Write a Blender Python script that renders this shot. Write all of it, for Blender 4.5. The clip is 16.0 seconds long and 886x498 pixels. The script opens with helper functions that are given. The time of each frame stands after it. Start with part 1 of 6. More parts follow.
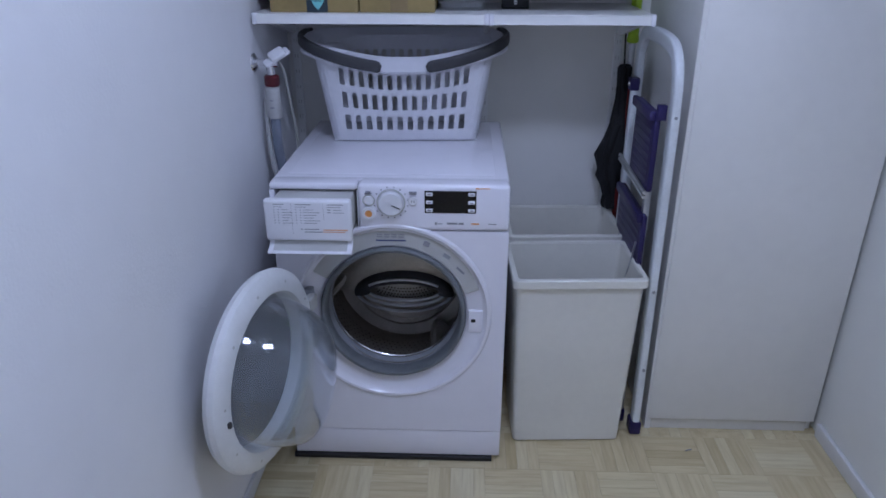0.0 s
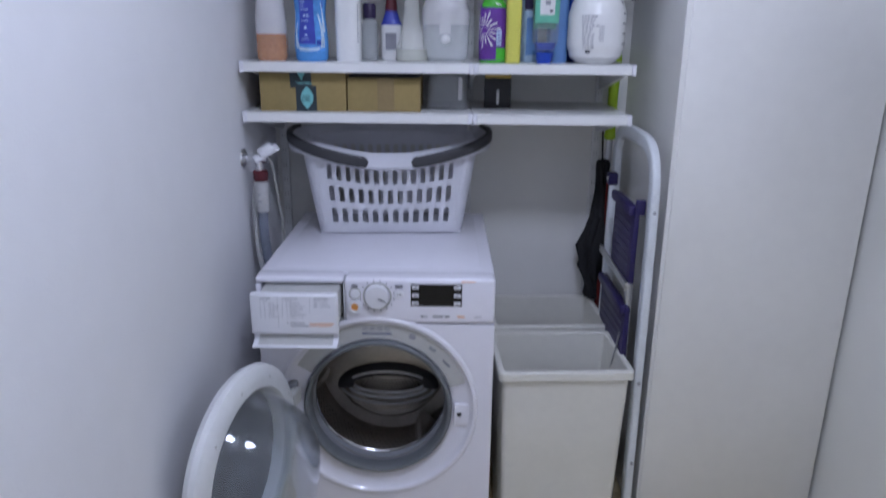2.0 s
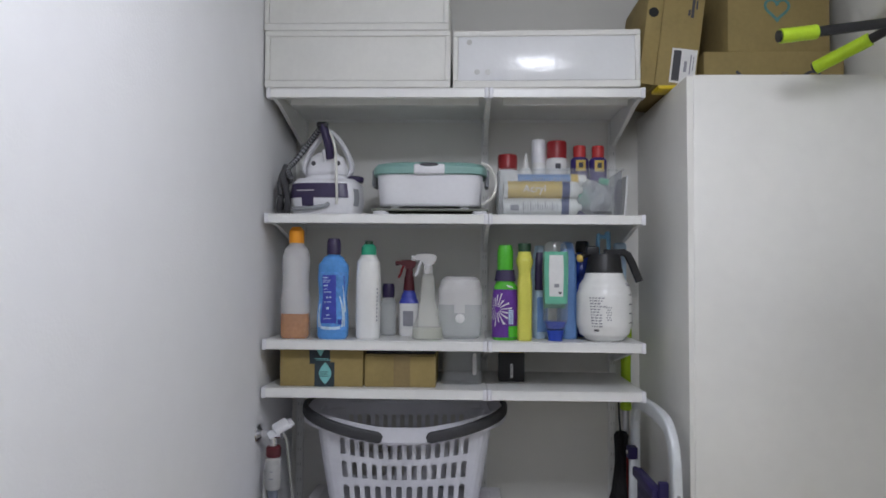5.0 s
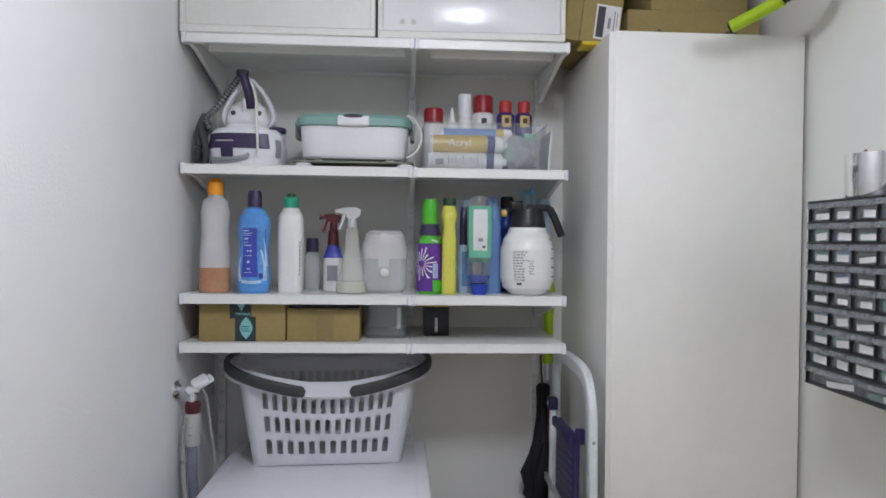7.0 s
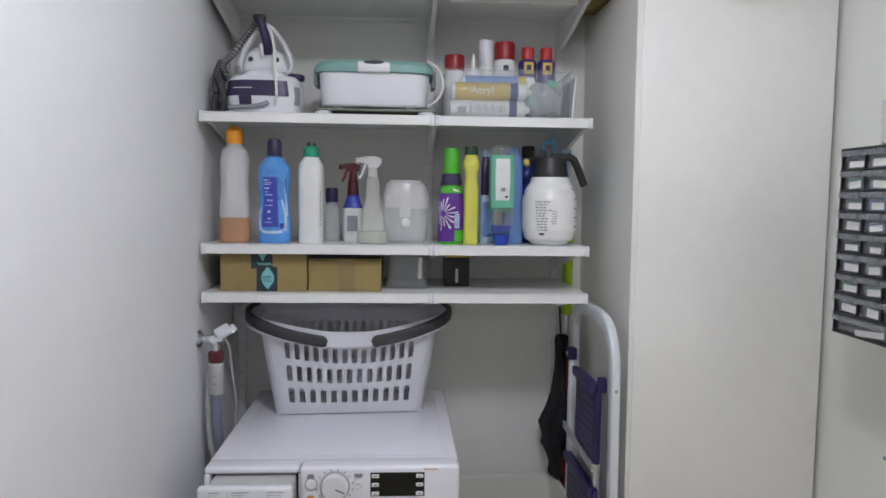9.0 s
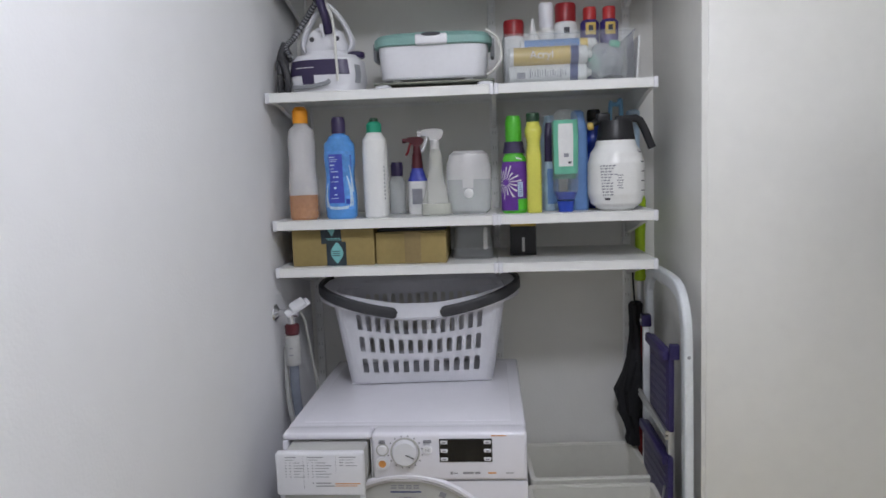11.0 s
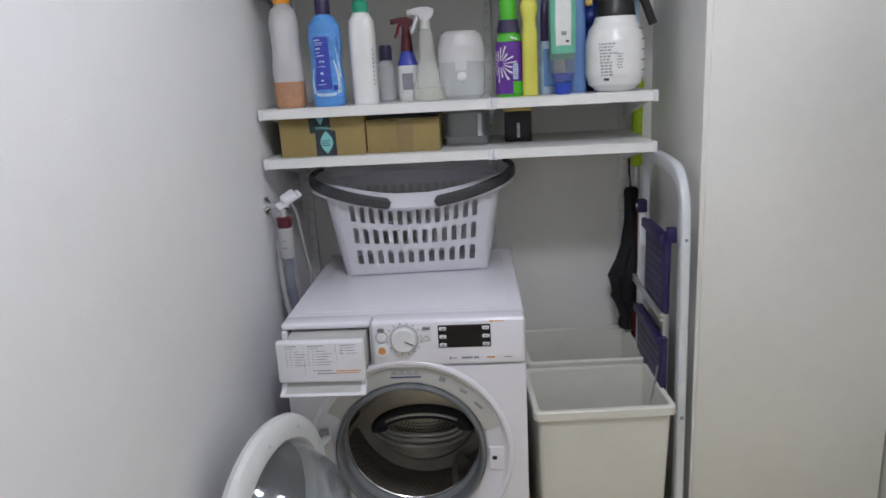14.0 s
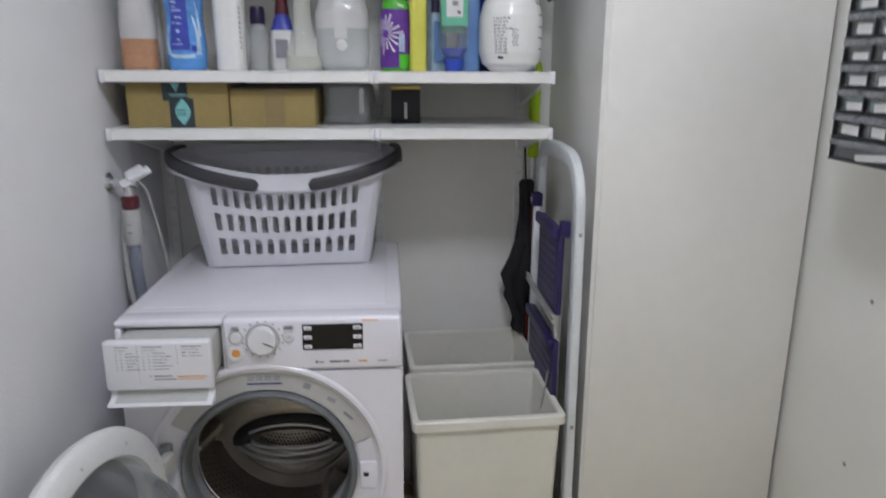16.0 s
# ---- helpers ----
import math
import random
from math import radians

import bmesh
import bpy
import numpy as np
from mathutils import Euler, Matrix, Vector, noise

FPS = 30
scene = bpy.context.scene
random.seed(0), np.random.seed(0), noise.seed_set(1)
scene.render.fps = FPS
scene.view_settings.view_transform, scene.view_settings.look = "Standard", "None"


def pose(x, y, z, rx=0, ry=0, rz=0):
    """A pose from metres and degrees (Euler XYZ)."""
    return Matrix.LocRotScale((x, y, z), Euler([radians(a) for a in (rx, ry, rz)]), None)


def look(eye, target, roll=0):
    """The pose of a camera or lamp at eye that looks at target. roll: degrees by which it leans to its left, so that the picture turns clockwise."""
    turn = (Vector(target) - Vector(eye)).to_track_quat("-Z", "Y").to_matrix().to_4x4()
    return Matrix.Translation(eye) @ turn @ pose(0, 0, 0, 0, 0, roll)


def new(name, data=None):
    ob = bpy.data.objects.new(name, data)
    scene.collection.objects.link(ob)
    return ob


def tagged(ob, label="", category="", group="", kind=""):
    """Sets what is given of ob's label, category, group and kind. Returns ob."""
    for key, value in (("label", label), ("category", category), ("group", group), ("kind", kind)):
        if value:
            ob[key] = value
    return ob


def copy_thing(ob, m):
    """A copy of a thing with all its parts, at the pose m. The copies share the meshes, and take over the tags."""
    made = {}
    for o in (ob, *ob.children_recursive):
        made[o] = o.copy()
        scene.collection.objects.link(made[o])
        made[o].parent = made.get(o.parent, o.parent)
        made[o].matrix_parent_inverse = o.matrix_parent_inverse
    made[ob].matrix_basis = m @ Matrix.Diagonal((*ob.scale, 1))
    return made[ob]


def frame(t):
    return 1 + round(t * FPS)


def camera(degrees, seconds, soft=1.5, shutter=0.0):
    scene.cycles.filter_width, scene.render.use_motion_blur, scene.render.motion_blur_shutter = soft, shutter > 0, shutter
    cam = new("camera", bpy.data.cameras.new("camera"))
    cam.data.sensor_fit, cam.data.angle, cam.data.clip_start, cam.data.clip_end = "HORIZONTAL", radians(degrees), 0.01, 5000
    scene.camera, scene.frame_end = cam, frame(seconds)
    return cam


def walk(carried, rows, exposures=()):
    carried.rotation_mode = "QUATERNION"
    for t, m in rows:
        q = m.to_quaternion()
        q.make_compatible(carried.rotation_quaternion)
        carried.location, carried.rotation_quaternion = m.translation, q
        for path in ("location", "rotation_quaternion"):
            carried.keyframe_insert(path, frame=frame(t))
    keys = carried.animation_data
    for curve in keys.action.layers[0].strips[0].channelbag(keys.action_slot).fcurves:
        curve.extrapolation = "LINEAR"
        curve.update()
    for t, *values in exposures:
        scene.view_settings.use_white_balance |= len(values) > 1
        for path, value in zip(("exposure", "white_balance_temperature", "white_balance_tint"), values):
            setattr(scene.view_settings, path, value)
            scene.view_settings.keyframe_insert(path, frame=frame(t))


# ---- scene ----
cam = camera(65.2, 16.0, soft=1.6, shutter=0.5)
PATH = [
    (0, (0.575, -1.603, 1.398), (0.515, 0.221, 0.58), 0.1),
    (0.5, (0.571, -1.598, 1.391), (0.524, 0.218, 0.554), -0.4),
    (1, (0.554, -1.595, 1.398), (0.545, 0.216, 0.549), -0.9),
    (1.5, (0.545, -1.605, 1.4), (0.562, 0.229, 0.603), 0.7),
    (2, (0.56, -1.607, 1.429), (0.555, 0.302, 0.832), 0.6),
    (2.5, (0.56, -1.613, 1.45), (0.552, 0.342, 1.028), 0.8),
    (3, (0.597, -1.614, 1.453), (0.551, 0.38, 1.293), 0.9),
    (3.5, (0.584, -1.619, 1.515), (0.54, 0.38, 1.546), 0.8),
    (4, (0.577, -1.633, 1.561), (0.526, 0.364, 1.673), 0.7),
    (6.3, (0.561, -1.601, 1.502), (0.493, 0.397, 1.503), 0.3),
    (6.5, (0.58, -1.61, 1.508), (0.569, 0.39, 1.507), 0.7),
    (7, (0.604, -1.611, 1.502), (0.723, 0.385, 1.478), 0.7),
    (7.5, (0.593, -1.62, 1.482), (0.68, 0.377, 1.426), -0.3),
    (8, (0.574, -1.61, 1.483), (0.676, 0.387, 1.441), 0.4),
    (8.2, (0.544, -1.584, 1.486), (0.694, 0.409, 1.406), 0.1),
    (10.3, (0.602, -1.611, 1.465), (0.514, 0.374, 1.242), -0.1),
    (10.5, (0.615, -1.611, 1.462), (0.482, 0.365, 1.187), -1.0),
    (11, (0.617, -1.6, 1.473), (0.475, 0.382, 1.251), -2.0),
    (11.5, (0.62, -1.587, 1.464), (0.546, 0.377, 1.094), -1.4),
    (12, (0.616, -1.584, 1.462), (0.552, 0.372, 1.052), -1.5),
    (12.5, (0.615, -1.584, 1.46), (0.42, 0.357, 1.019), -2.4),
    (13, (0.617, -1.601, 1.451), (0.475, 0.355, 1.063), -2.0),
    (13.5, (0.608, -1.595, 1.441), (0.434, 0.366, 1.084), -4.8),
    (14, (0.591, -1.57, 1.438), (0.479, 0.361, 0.93), -3.1),
    (14.5, (0.573, -1.587, 1.446), (0.51, 0.373, 1.05), -2.3),
    (15, (0.586, -1.541, 1.421), (0.6, 0.409, 0.979), -2.9),
    (15.5, (0.626, -1.458, 1.426), (0.706, 0.489, 0.976), 0.0),
    (16, (0.669, -1.391, 1.361), (0.815, 0.538, 0.853), 0.3),
]
walk(cam, [(t, look(eye, target, roll)) for t, eye, target, roll in PATH],
     [(0.0, -0.33, 5050, 18), (0.5, -0.28, 5120, 18), (1.5, -0.23, 5380, 17), (2.0, -0.12, 5520, 17), (3.0, -0.18, 5700, 15), (3.5, -0.23, 5970, 12), (4.2, -0.36, 6330, 10),
      (6.5, -0.06, 6500, 10), (8.0, -0.02, 6500, 10), (10.5, -0.06, 6480, 10), (12.5, -0.04, 6500, 10), (16.0, 0.04, 6500, 10)])

# ---- light: one opal dome lamp on the ceiling, closed room ----
LAMP = (0.78, -1.02, 2.46)
LAMP_STRENGTH = 46.0
world = bpy.data.worlds.new("world")
world.use_nodes = True
world.node_tree.nodes["Background"].inputs[0].default_value = (0.5, 0.5, 0.5, 1)
world.node_tree.nodes["Background"].inputs[1].default_value = 0.02
scene.world = world


# ---- materials ----
def mat(name, color, rough=0.5, metal=0.0, vary=0.06, scale=6.0, bump=0.0, bscale=200.0, alpha=1.0, trans=0.0,
        coat=0.0, ior=1.45, rand=0.0, stretch=None, warm=None):
    """Principled surface; colour varies by two scales of noise, roughness by one, fine relief by another."""
    m = bpy.data.materials.new(name)
    m.use_nodes = True
    nt = m.node_tree
    b = nt.nodes["Principled BSDF"]
    co = nt.nodes.new("ShaderNodeTexCoord")
    vec = co.outputs["Object"]
    if stretch:
        mp = nt.nodes.new("ShaderNodeMapping")
        mp.inputs["Scale"].default_value = stretch
        nt.links.new(vec, mp.inputs["Vector"])
        vec = mp.outputs["Vector"]

    def noise_node(s, detail=4):
        n = nt.nodes.new("ShaderNodeTexNoise")
        n.inputs["Scale"].default_value = s
        n.inputs["Detail"].default_value = detail
        nt.links.new(vec, n.inputs["Vector"])
        return n
    if vary > 0:
        n1, n2 = noise_node(scale), noise_node(scale * 9, 6)
        add = nt.nodes.new("ShaderNodeMath")
        add.operation = "MULTIPLY_ADD"
        nt.links.new(n2.outputs["Fac"], add.inputs[0])
        add.inputs[1].default_value = 0.5
        nt.links.new(n1.outputs["Fac"], add.inputs[2])
        ramp = nt.nodes.new("ShaderNodeValToRGB")
        lo = [c * (1 - vary) for c in (warm or color)]
        hi = [min(1, c * (1 + vary)) for c in color]
        ramp.color_ramp.elements[0].position, ramp.color_ramp.elements[1].position = 0.55, 0.95
        ramp.color_ramp.elements[0].color, ramp.color_ramp.elements[1].color = (*lo, 1), (*hi, 1)
        nt.links.new(add.outputs[0], ramp.inputs[0])
        out = ramp.outputs[0]
        if rand:
            hs = nt.nodes.new("ShaderNodeHueSaturation")
            inf = nt.nodes.new("ShaderNodeObjectInfo")
            mr = nt.nodes.new("ShaderNodeMapRange")
            mr.inputs["To Min"].default_value, mr.inputs["To Max"].default_value = 1 - rand, 1 + rand
            nt.links.new(inf.outputs["Random"], mr.inputs["Value"])
            nt.links.new(mr.outputs[0], hs.inputs["Value"])
            nt.links.new(out, hs.inputs["Color"])
            out = hs.outputs[0]
        nt.links.new(out, b.inputs["Base Color"])
        rr = nt.nodes.new("ShaderNodeMapRange")
        rr.inputs["To Min"].default_value, rr.inputs["To Max"].default_value = max(0.02, rough * 0.8), min(1, rough * 1.2)
        nt.links.new(n1.outputs["Fac"], rr.inputs["Value"])
        nt.links.new(rr.outputs[0], b.inputs["Roughness"])
    else:
        b.inputs["Base Color"].default_value = (*color, 1)
        b.inputs["Roughness"].default_value = rough
    if bump:
        bn = noise_node(bscale, 3)
        bp = nt.nodes.new("ShaderNodeBump")
        bp.inputs["Strength"].default_value = bump
        bp.inputs["Distance"].default_value = 0.002
        nt.links.new(bn.outputs["Fac"], bp.inputs["Height"])
        nt.links.new(bp.outputs[0], b.inputs["Normal"])
    b.inputs["Metallic"].default_value = metal
    b.inputs["Alpha"].default_value = alpha
    b.inputs["Transmission Weight"].default_value = trans
    b.inputs["Coat Weight"].default_value = coat
    b.inputs["IOR"].default_value = ior
    return m


def translucent(m, share):
    """Lets some light through thin plastic."""
    nt = m.node_tree
    b, out = nt.nodes["Principled BSDF"], nt.nodes["Material Output"]
    tr, mx = nt.nodes.new("ShaderNodeBsdfTranslucent"), nt.nodes.new("ShaderNodeMixShader")
    tr.inputs[0].default_value = (0.90, 0.90, 0.92, 1)
    mx.inputs[0].default_value = share
    nt.links.new(b.outputs[0], mx.inputs[1])
    nt.links.new(tr.outputs[0], mx.inputs[2])
    nt.links.new(mx.outputs[0], out.inputs["Surface"])
    return m


def clear_shiny(name, tint, rough=0.03, edge=0.5, haze=0.0):
    """Thin clear glass or plastic: seen through, with gloss that grows towards its edges."""
    m = bpy.data.materials.new(name)
    m.use_nodes = True
    nt = m.node_tree
    nt.nodes.remove(nt.nodes["Principled BSDF"])
    out = nt.nodes["Material Output"]
    tr, gl, fr, pw, ma, mx = (nt.nodes.new(k) for k in ("ShaderNodeBsdfTransparent", "ShaderNodeBsdfGlossy", "ShaderNodeLayerWeight", "ShaderNodeMath", "ShaderNodeMath", "ShaderNodeMixShader"))
    tr.inputs[0].default_value = (*tint, 1)
    gl.inputs["Color"].default_value = (0.95, 0.96, 1.0, 1)
    gl.inputs["Roughness"].default_value = rough
    fr.inputs["Blend"].default_value = 0.5
    pw.operation, ma.operation = "POWER", "MULTIPLY_ADD"
    pw.inputs[1].default_value = 3.0
    ma.inputs[1].default_value, ma.inputs[2].default_value = edge, 0.035
    nt.links.new(fr.outputs["Facing"], pw.inputs[0])
    nt.links.new(pw.outputs[0], ma.inputs[0])
    nt.links.new(ma.outputs[0], mx.inputs[0])
    nt.links.new(tr.outputs[0], mx.inputs[1])
    nt.links.new(gl.outputs[0], mx.inputs[2])
    last = mx.outputs[0]
    if haze:
        df, m2 = nt.nodes.new("ShaderNodeBsdfDiffuse"), nt.nodes.new("ShaderNodeMixShader")
        df.inputs[0].default_value = (0.85, 0.87, 0.88, 1)
        m2.inputs[0].default_value = haze
        nt.links.new(last, m2.inputs[1])
        nt.links.new(df.outputs[0], m2.inputs[2])
        last = m2.outputs[0]
    nt.links.new(last, out.inputs["Surface"])
    return m


def glow(name, color, strength):
    m = bpy.data.materials.new(name)
    m.use_nodes = True
    b = m.node_tree.nodes["Principled BSDF"]
    b.inputs["Base Color"].default_value = (0.9, 0.9, 0.88, 1)
    b.inputs["Emission Color"].default_value = (*color, 1)
    b.inputs["Emission Strength"].default_value = strength
    return m


def wood(name, per_island):
    """Pale parquet: long grain along local x, a tone for each strip."""
    m = bpy.data.materials.new(name)
    m.use_nodes = True
    nt = m.node_tree
    b = nt.nodes["Principled BSDF"]
    if per_island:
        rnd = nt.nodes.new("ShaderNodeNewGeometry").outputs["Random Per Island"]
    else:
        rnd = nt.nodes.new("ShaderNodeObjectInfo").outputs["Random"]
    co = nt.nodes.new("ShaderNodeTexCoord")
    mp = nt.nodes.new("ShaderNodeMapping")
    mp.inputs["Scale"].default_value = (6, 60, 60) if not per_island else (30, 30, 30)
    nt.links.new(co.outputs["Object"], mp.inputs["Vector"])
    off = nt.nodes.new("ShaderNodeVectorMath")
    off.operation = "ADD"
    nt.links.new(mp.outputs[0], off.inputs[0])
    comb = nt.nodes.new("ShaderNodeCombineXYZ")
    mul = nt.nodes.new("ShaderNodeMath")
    mul.operation = "MULTIPLY"
    mul.inputs[1].default_value = 57.0
    nt.links.new(rnd, mul.inputs[0])
    nt.links.new(mul.outputs[0], comb.inputs[0])
    nt.links.new(mul.outputs[0], comb.inputs[2])
    nt.links.new(comb.outputs[0], off.inputs[1])
    gr = nt.nodes.new("ShaderNodeTexNoise")
    gr.inputs["Scale"].default_value, gr.inputs["Detail"].default_value = 1.5, 6
    nt.links.new(off.outputs[0], gr.inputs["Vector"])
    tone = nt.nodes.new("ShaderNodeValToRGB")
    cr = tone.color_ramp
    cr.elements[0].color, cr.elements[1].color = (0.58, 0.48, 0.26, 1), (0.74, 0.66, 0.43, 1)
    e = cr.elements.new(0.25)
    e.color = (0.66, 0.56, 0.33, 1)
    e = cr.elements.new(0.7)
    e.color = (0.70, 0.61, 0.37, 1)
    nt.links.new(rnd, tone.inputs[0])
    grain = nt.nodes.new("ShaderNodeValToRGB")
    grain.color_ramp.elements[0].color, grain.color_ramp.elements[1].color = (0.72, 0.66, 0.55, 1), (1, 1, 1, 1)
    grain.color_ramp.elements[0].position, grain.color_ramp.elements[1].position = 0.3, 0.62
    nt.links.new(gr.outputs["Fac"], grain.inputs[0])
    mx = nt.nodes.new("ShaderNodeMix")
    mx.data_type, mx.blend_type = "RGBA", "MULTIPLY"
    mx.inputs[0].default_value = 0.55
    nt.links.new(tone.outputs[0], mx.inputs[6])
    nt.links.new(grain.outputs[0], mx.inputs[7])
    nt.links.new(mx.outputs[2], b.inputs["Base Color"])
    b.inputs["Roughness"].default_value = 0.42
    bp = nt.nodes.new("ShaderNodeBump")
    bp.inputs["Strength"].default_value, bp.inputs["Distance"].default_value = 0.15, 0.001
    nt.links.new(gr.outputs["Fac"], bp.inputs["Height"])
    nt.links.new(bp.outputs[0], b.inputs["Normal"])
    return m


M_WALL = mat("wall_paint", (0.84, 0.84, 0.85), 0.75, vary=0.02, scale=1.5, bump=0.25, bscale=140)
M_WALL_BACK = mat("back_wall_paint", (0.83, 0.82, 0.775), 0.75, vary=0.02, scale=1.5, bump=0.25, bscale=140)
M_WALL_IN = mat("niche_wall_paint", (0.80, 0.80, 0.755), 0.75, vary=0.02, scale=1.5, bump=0.25, bscale=140)
M_CEIL = mat("ceiling_paint", (0.88, 0.88, 0.87), 0.8, vary=0.02, scale=1.5, bump=0.2, bscale=120)
M_TRIM = mat("white_trim", (0.80, 0.80, 0.79), 0.4, vary=0.03, scale=4)
M_CAB = mat("white_laminate", (0.82, 0.81, 0.765), 0.34, vary=0.025, scale=3, bump=0.05, bscale=500)
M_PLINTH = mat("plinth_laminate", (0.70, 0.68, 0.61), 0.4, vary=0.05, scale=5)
M_ENAMEL = mat("white_enamel", (0.835, 0.825, 0.885), 0.22, vary=0.02, scale=3, coat=0.3)
M_DOORRING = mat("door_frame_plastic", (0.74, 0.75, 0.75), 0.3, vary=0.04, scale=8)
M_PLASTIC = mat("white_plastic", (0.79, 0.79, 0.82), 0.38, vary=0.03, scale=8)
M_BASKET = mat("basket_plastic", (0.86, 0.86, 0.905), 0.42, vary=0.04, scale=9)
translucent(M_BASKET, 0.32)
M_BIN = mat("bin_plastic", (0.78, 0.765, 0.69), 0.42, vary=0.03, scale=5, bump=0.06, bscale=350)
M_STEEL_WHITE = mat("white_steel", (0.84, 0.84, 0.82), 0.35, vary=0.03, scale=6)
M_GREY = mat("grey_plastic", (0.30, 0.31, 0.33), 0.45, vary=0.08, scale=12)
M_SILVER = mat("silver_plastic", (0.52, 0.52, 0.50), 0.35, vary=0.04, scale=8)
M_RUBBER = mat("grey_rubber", (0.16, 0.17, 0.18), 0.5, vary=0.12, scale=10)
M_BLACK = mat("black_plastic", (0.016, 0.016, 0.018), 0.4, vary=0.15, scale=15)
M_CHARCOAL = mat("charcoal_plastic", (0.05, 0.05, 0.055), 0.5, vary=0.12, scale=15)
M_SCREEN = mat("black_display", (0.008, 0.008, 0.01), 0.12, vary=0.0)
M_DRUM = mat("drum_steel", (0.44, 0.41, 0.365), 0.32, metal=0.82, vary=0.12, scale=14, bump=0.5, bscale=90)
M_CHROME = mat("chrome", (0.78, 0.78, 0.80), 0.12, metal=1.0, vary=0.05, scale=20)
M_ALU = mat("brushed_aluminium", (0.66, 0.67, 0.68), 0.34, metal=0.9, vary=0.08, scale=20)
M_LADDER = mat("white_painted_tube", (0.74, 0.77, 0.79), 0.3, vary=0.06, scale=10, coat=0.2)
M_PURPLE = mat("purple_plastic", (0.024, 0.017, 0.088), 0.42, vary=0.12, scale=14)
M_DARKPURPLE = mat("dark_purple_plastic", (0.038, 0.027, 0.078), 0.35, vary=0.12, scale=14)
M_GLASS = clear_shiny("door_glass", (0.92, 0.94, 0.955), 0.03, 0.95, 0.03)
M_CARD = mat("kraft_cardboard", (0.325, 0.245, 0.098), 0.85, vary=0.10, scale=8, bump=0.25, bscale=260)
M_CARD_DARK = mat("brown_tape", (0.26, 0.19, 0.085), 0.4, vary=0.10, scale=10)
M_LABEL_DARK = mat("dark_label_print", (0.03, 0.045, 0.055), 0.5, vary=0.2, scale=60)
M_TEAL_PRINT = mat("teal_print", (0.22, 0.55, 0.55), 0.55, vary=0.1, scale=40)
M_TEAL_INK = mat("teal_ink", (0.10, 0.26, 0.26), 0.7, vary=0.15, scale=40)
M_PAPER = mat("white_paper", (0.74, 0.74, 0.73), 0.65, vary=0.05, scale=20)
M_INK = mat("grey_ink", (0.28, 0.28, 0.31), 0.6, vary=0.1, scale=40)
M_INK_PALE = mat("pale_grey_ink", (0.46, 0.46, 0.48), 0.6, vary=0.1, scale=40)
M_INK_DARK = mat("dark_ink", (0.06, 0.06, 0.07), 0.6, vary=0.1, scale=40)
M_ORANGE_INK = mat("orange_ink", (0.75, 0.33, 0.09), 0.6, vary=0.08, scale=40)
M_NAVY = mat("navy_print", (0.03, 0.05, 0.18), 0.4, vary=0.1, scale=20)
M_YELLOWTUBE = mat("yellow_print", (0.66, 0.47, 0.12), 0.16, vary=0.06, scale=20)
M_INDIGO = mat("indigo_print", (0.045, 0.03, 0.17), 0.3, vary=0.1, scale=20)
M_BRIGHTRED = mat("bright_red_plastic", (0.46, 0.035, 0.035), 0.4, vary=0.06, scale=20)
M_RED = mat("red_plastic", (0.27, 0.014, 0.018), 0.35, vary=0.08, scale=20)
M_DARKRED = mat("dark_red_plastic", (0.10, 0.016, 0.022), 0.4, vary=0.1, scale=20)
M_REDROD = mat("red_lacquer_rod", (0.17, 0.015, 0.015), 0.35, vary=0.1, scale=20)
M_TEAL = mat("teal_plastic", (0.22, 0.39, 0.355), 0.4, vary=0.05, scale=12)
M_LIME = mat("lime_rubber", (0.42, 0.62, 0.02), 0.5, vary=0.08, scale=20, bump=0.2, bscale=300)
M_GREEN = mat("bright_green_plastic", (0.08, 0.46, 0.03), 0.35, vary=0.06, scale=20)
M_SEAGREEN = mat("sea_green_cap", (0.03, 0.34, 0.20), 0.35, vary=0.06, scale=20)
M_DARKGREEN = mat("dark_green_cap", (0.02, 0.06, 0.03), 0.4, vary=0.1, scale=20)
M_YELLOW = mat("yellow_bottle", (0.66, 0.64, 0.11), 0.3, vary=0.05, scale=14)
M_YELLOWBAG = mat("yellow_film", (0.75, 0.55, 0.02), 0.3, vary=0.08, scale=20)
M_VIOLET = mat("violet_label", (0.12, 0.03, 0.28), 0.4, vary=0.2, scale=25)
M_BLUE = mat("blue_bottle", (0.10, 0.31, 0.70), 0.12, vary=0.14, scale=14)
M_BLUELABEL = mat("blue_label", (0.05, 0.07, 0.42), 0.35, vary=0.15, scale=40)
M_BLUEFILM = mat("blue_label_film", (0.12, 0.33, 0.74), 0.2, vary=0.3, scale=9)
M_SKY = mat("sky_label", (0.50, 0.66, 0.82), 0.35, vary=0.25, scale=30)
M_MIDBLUE = mat("mid_blue_plastic", (0.16, 0.30, 0.58), 0.4, vary=0.08, scale=14)
M_DEEPBLUE = mat("deep_blue_plastic", (0.02, 0.06, 0.40), 0.3, vary=0.1, scale=14)
M_LIGHTBLUE = mat("light_blue_plastic", (0.25, 0.55, 0.80), 0.35, vary=0.08, scale=14)
M_ORANGE = mat("orange_cap", (0.85, 0.33, 0.02), 0.35, vary=0.05, scale=20)
M_ORANGE_SOAP = mat("orange_liquid", (0.62, 0.28, 0.11), 0.10, vary=0.15, scale=12, alpha=0.60)
M_FROST = mat("frosted_clear_plastic", (0.88, 0.87, 0.87), 0.12, vary=0.025, scale=14, alpha=0.45)
M_FROST_WARM = mat("frosted_warm_plastic", (0.88, 0.89, 0.82), 0.08, vary=0.02, scale=14, alpha=0.28)
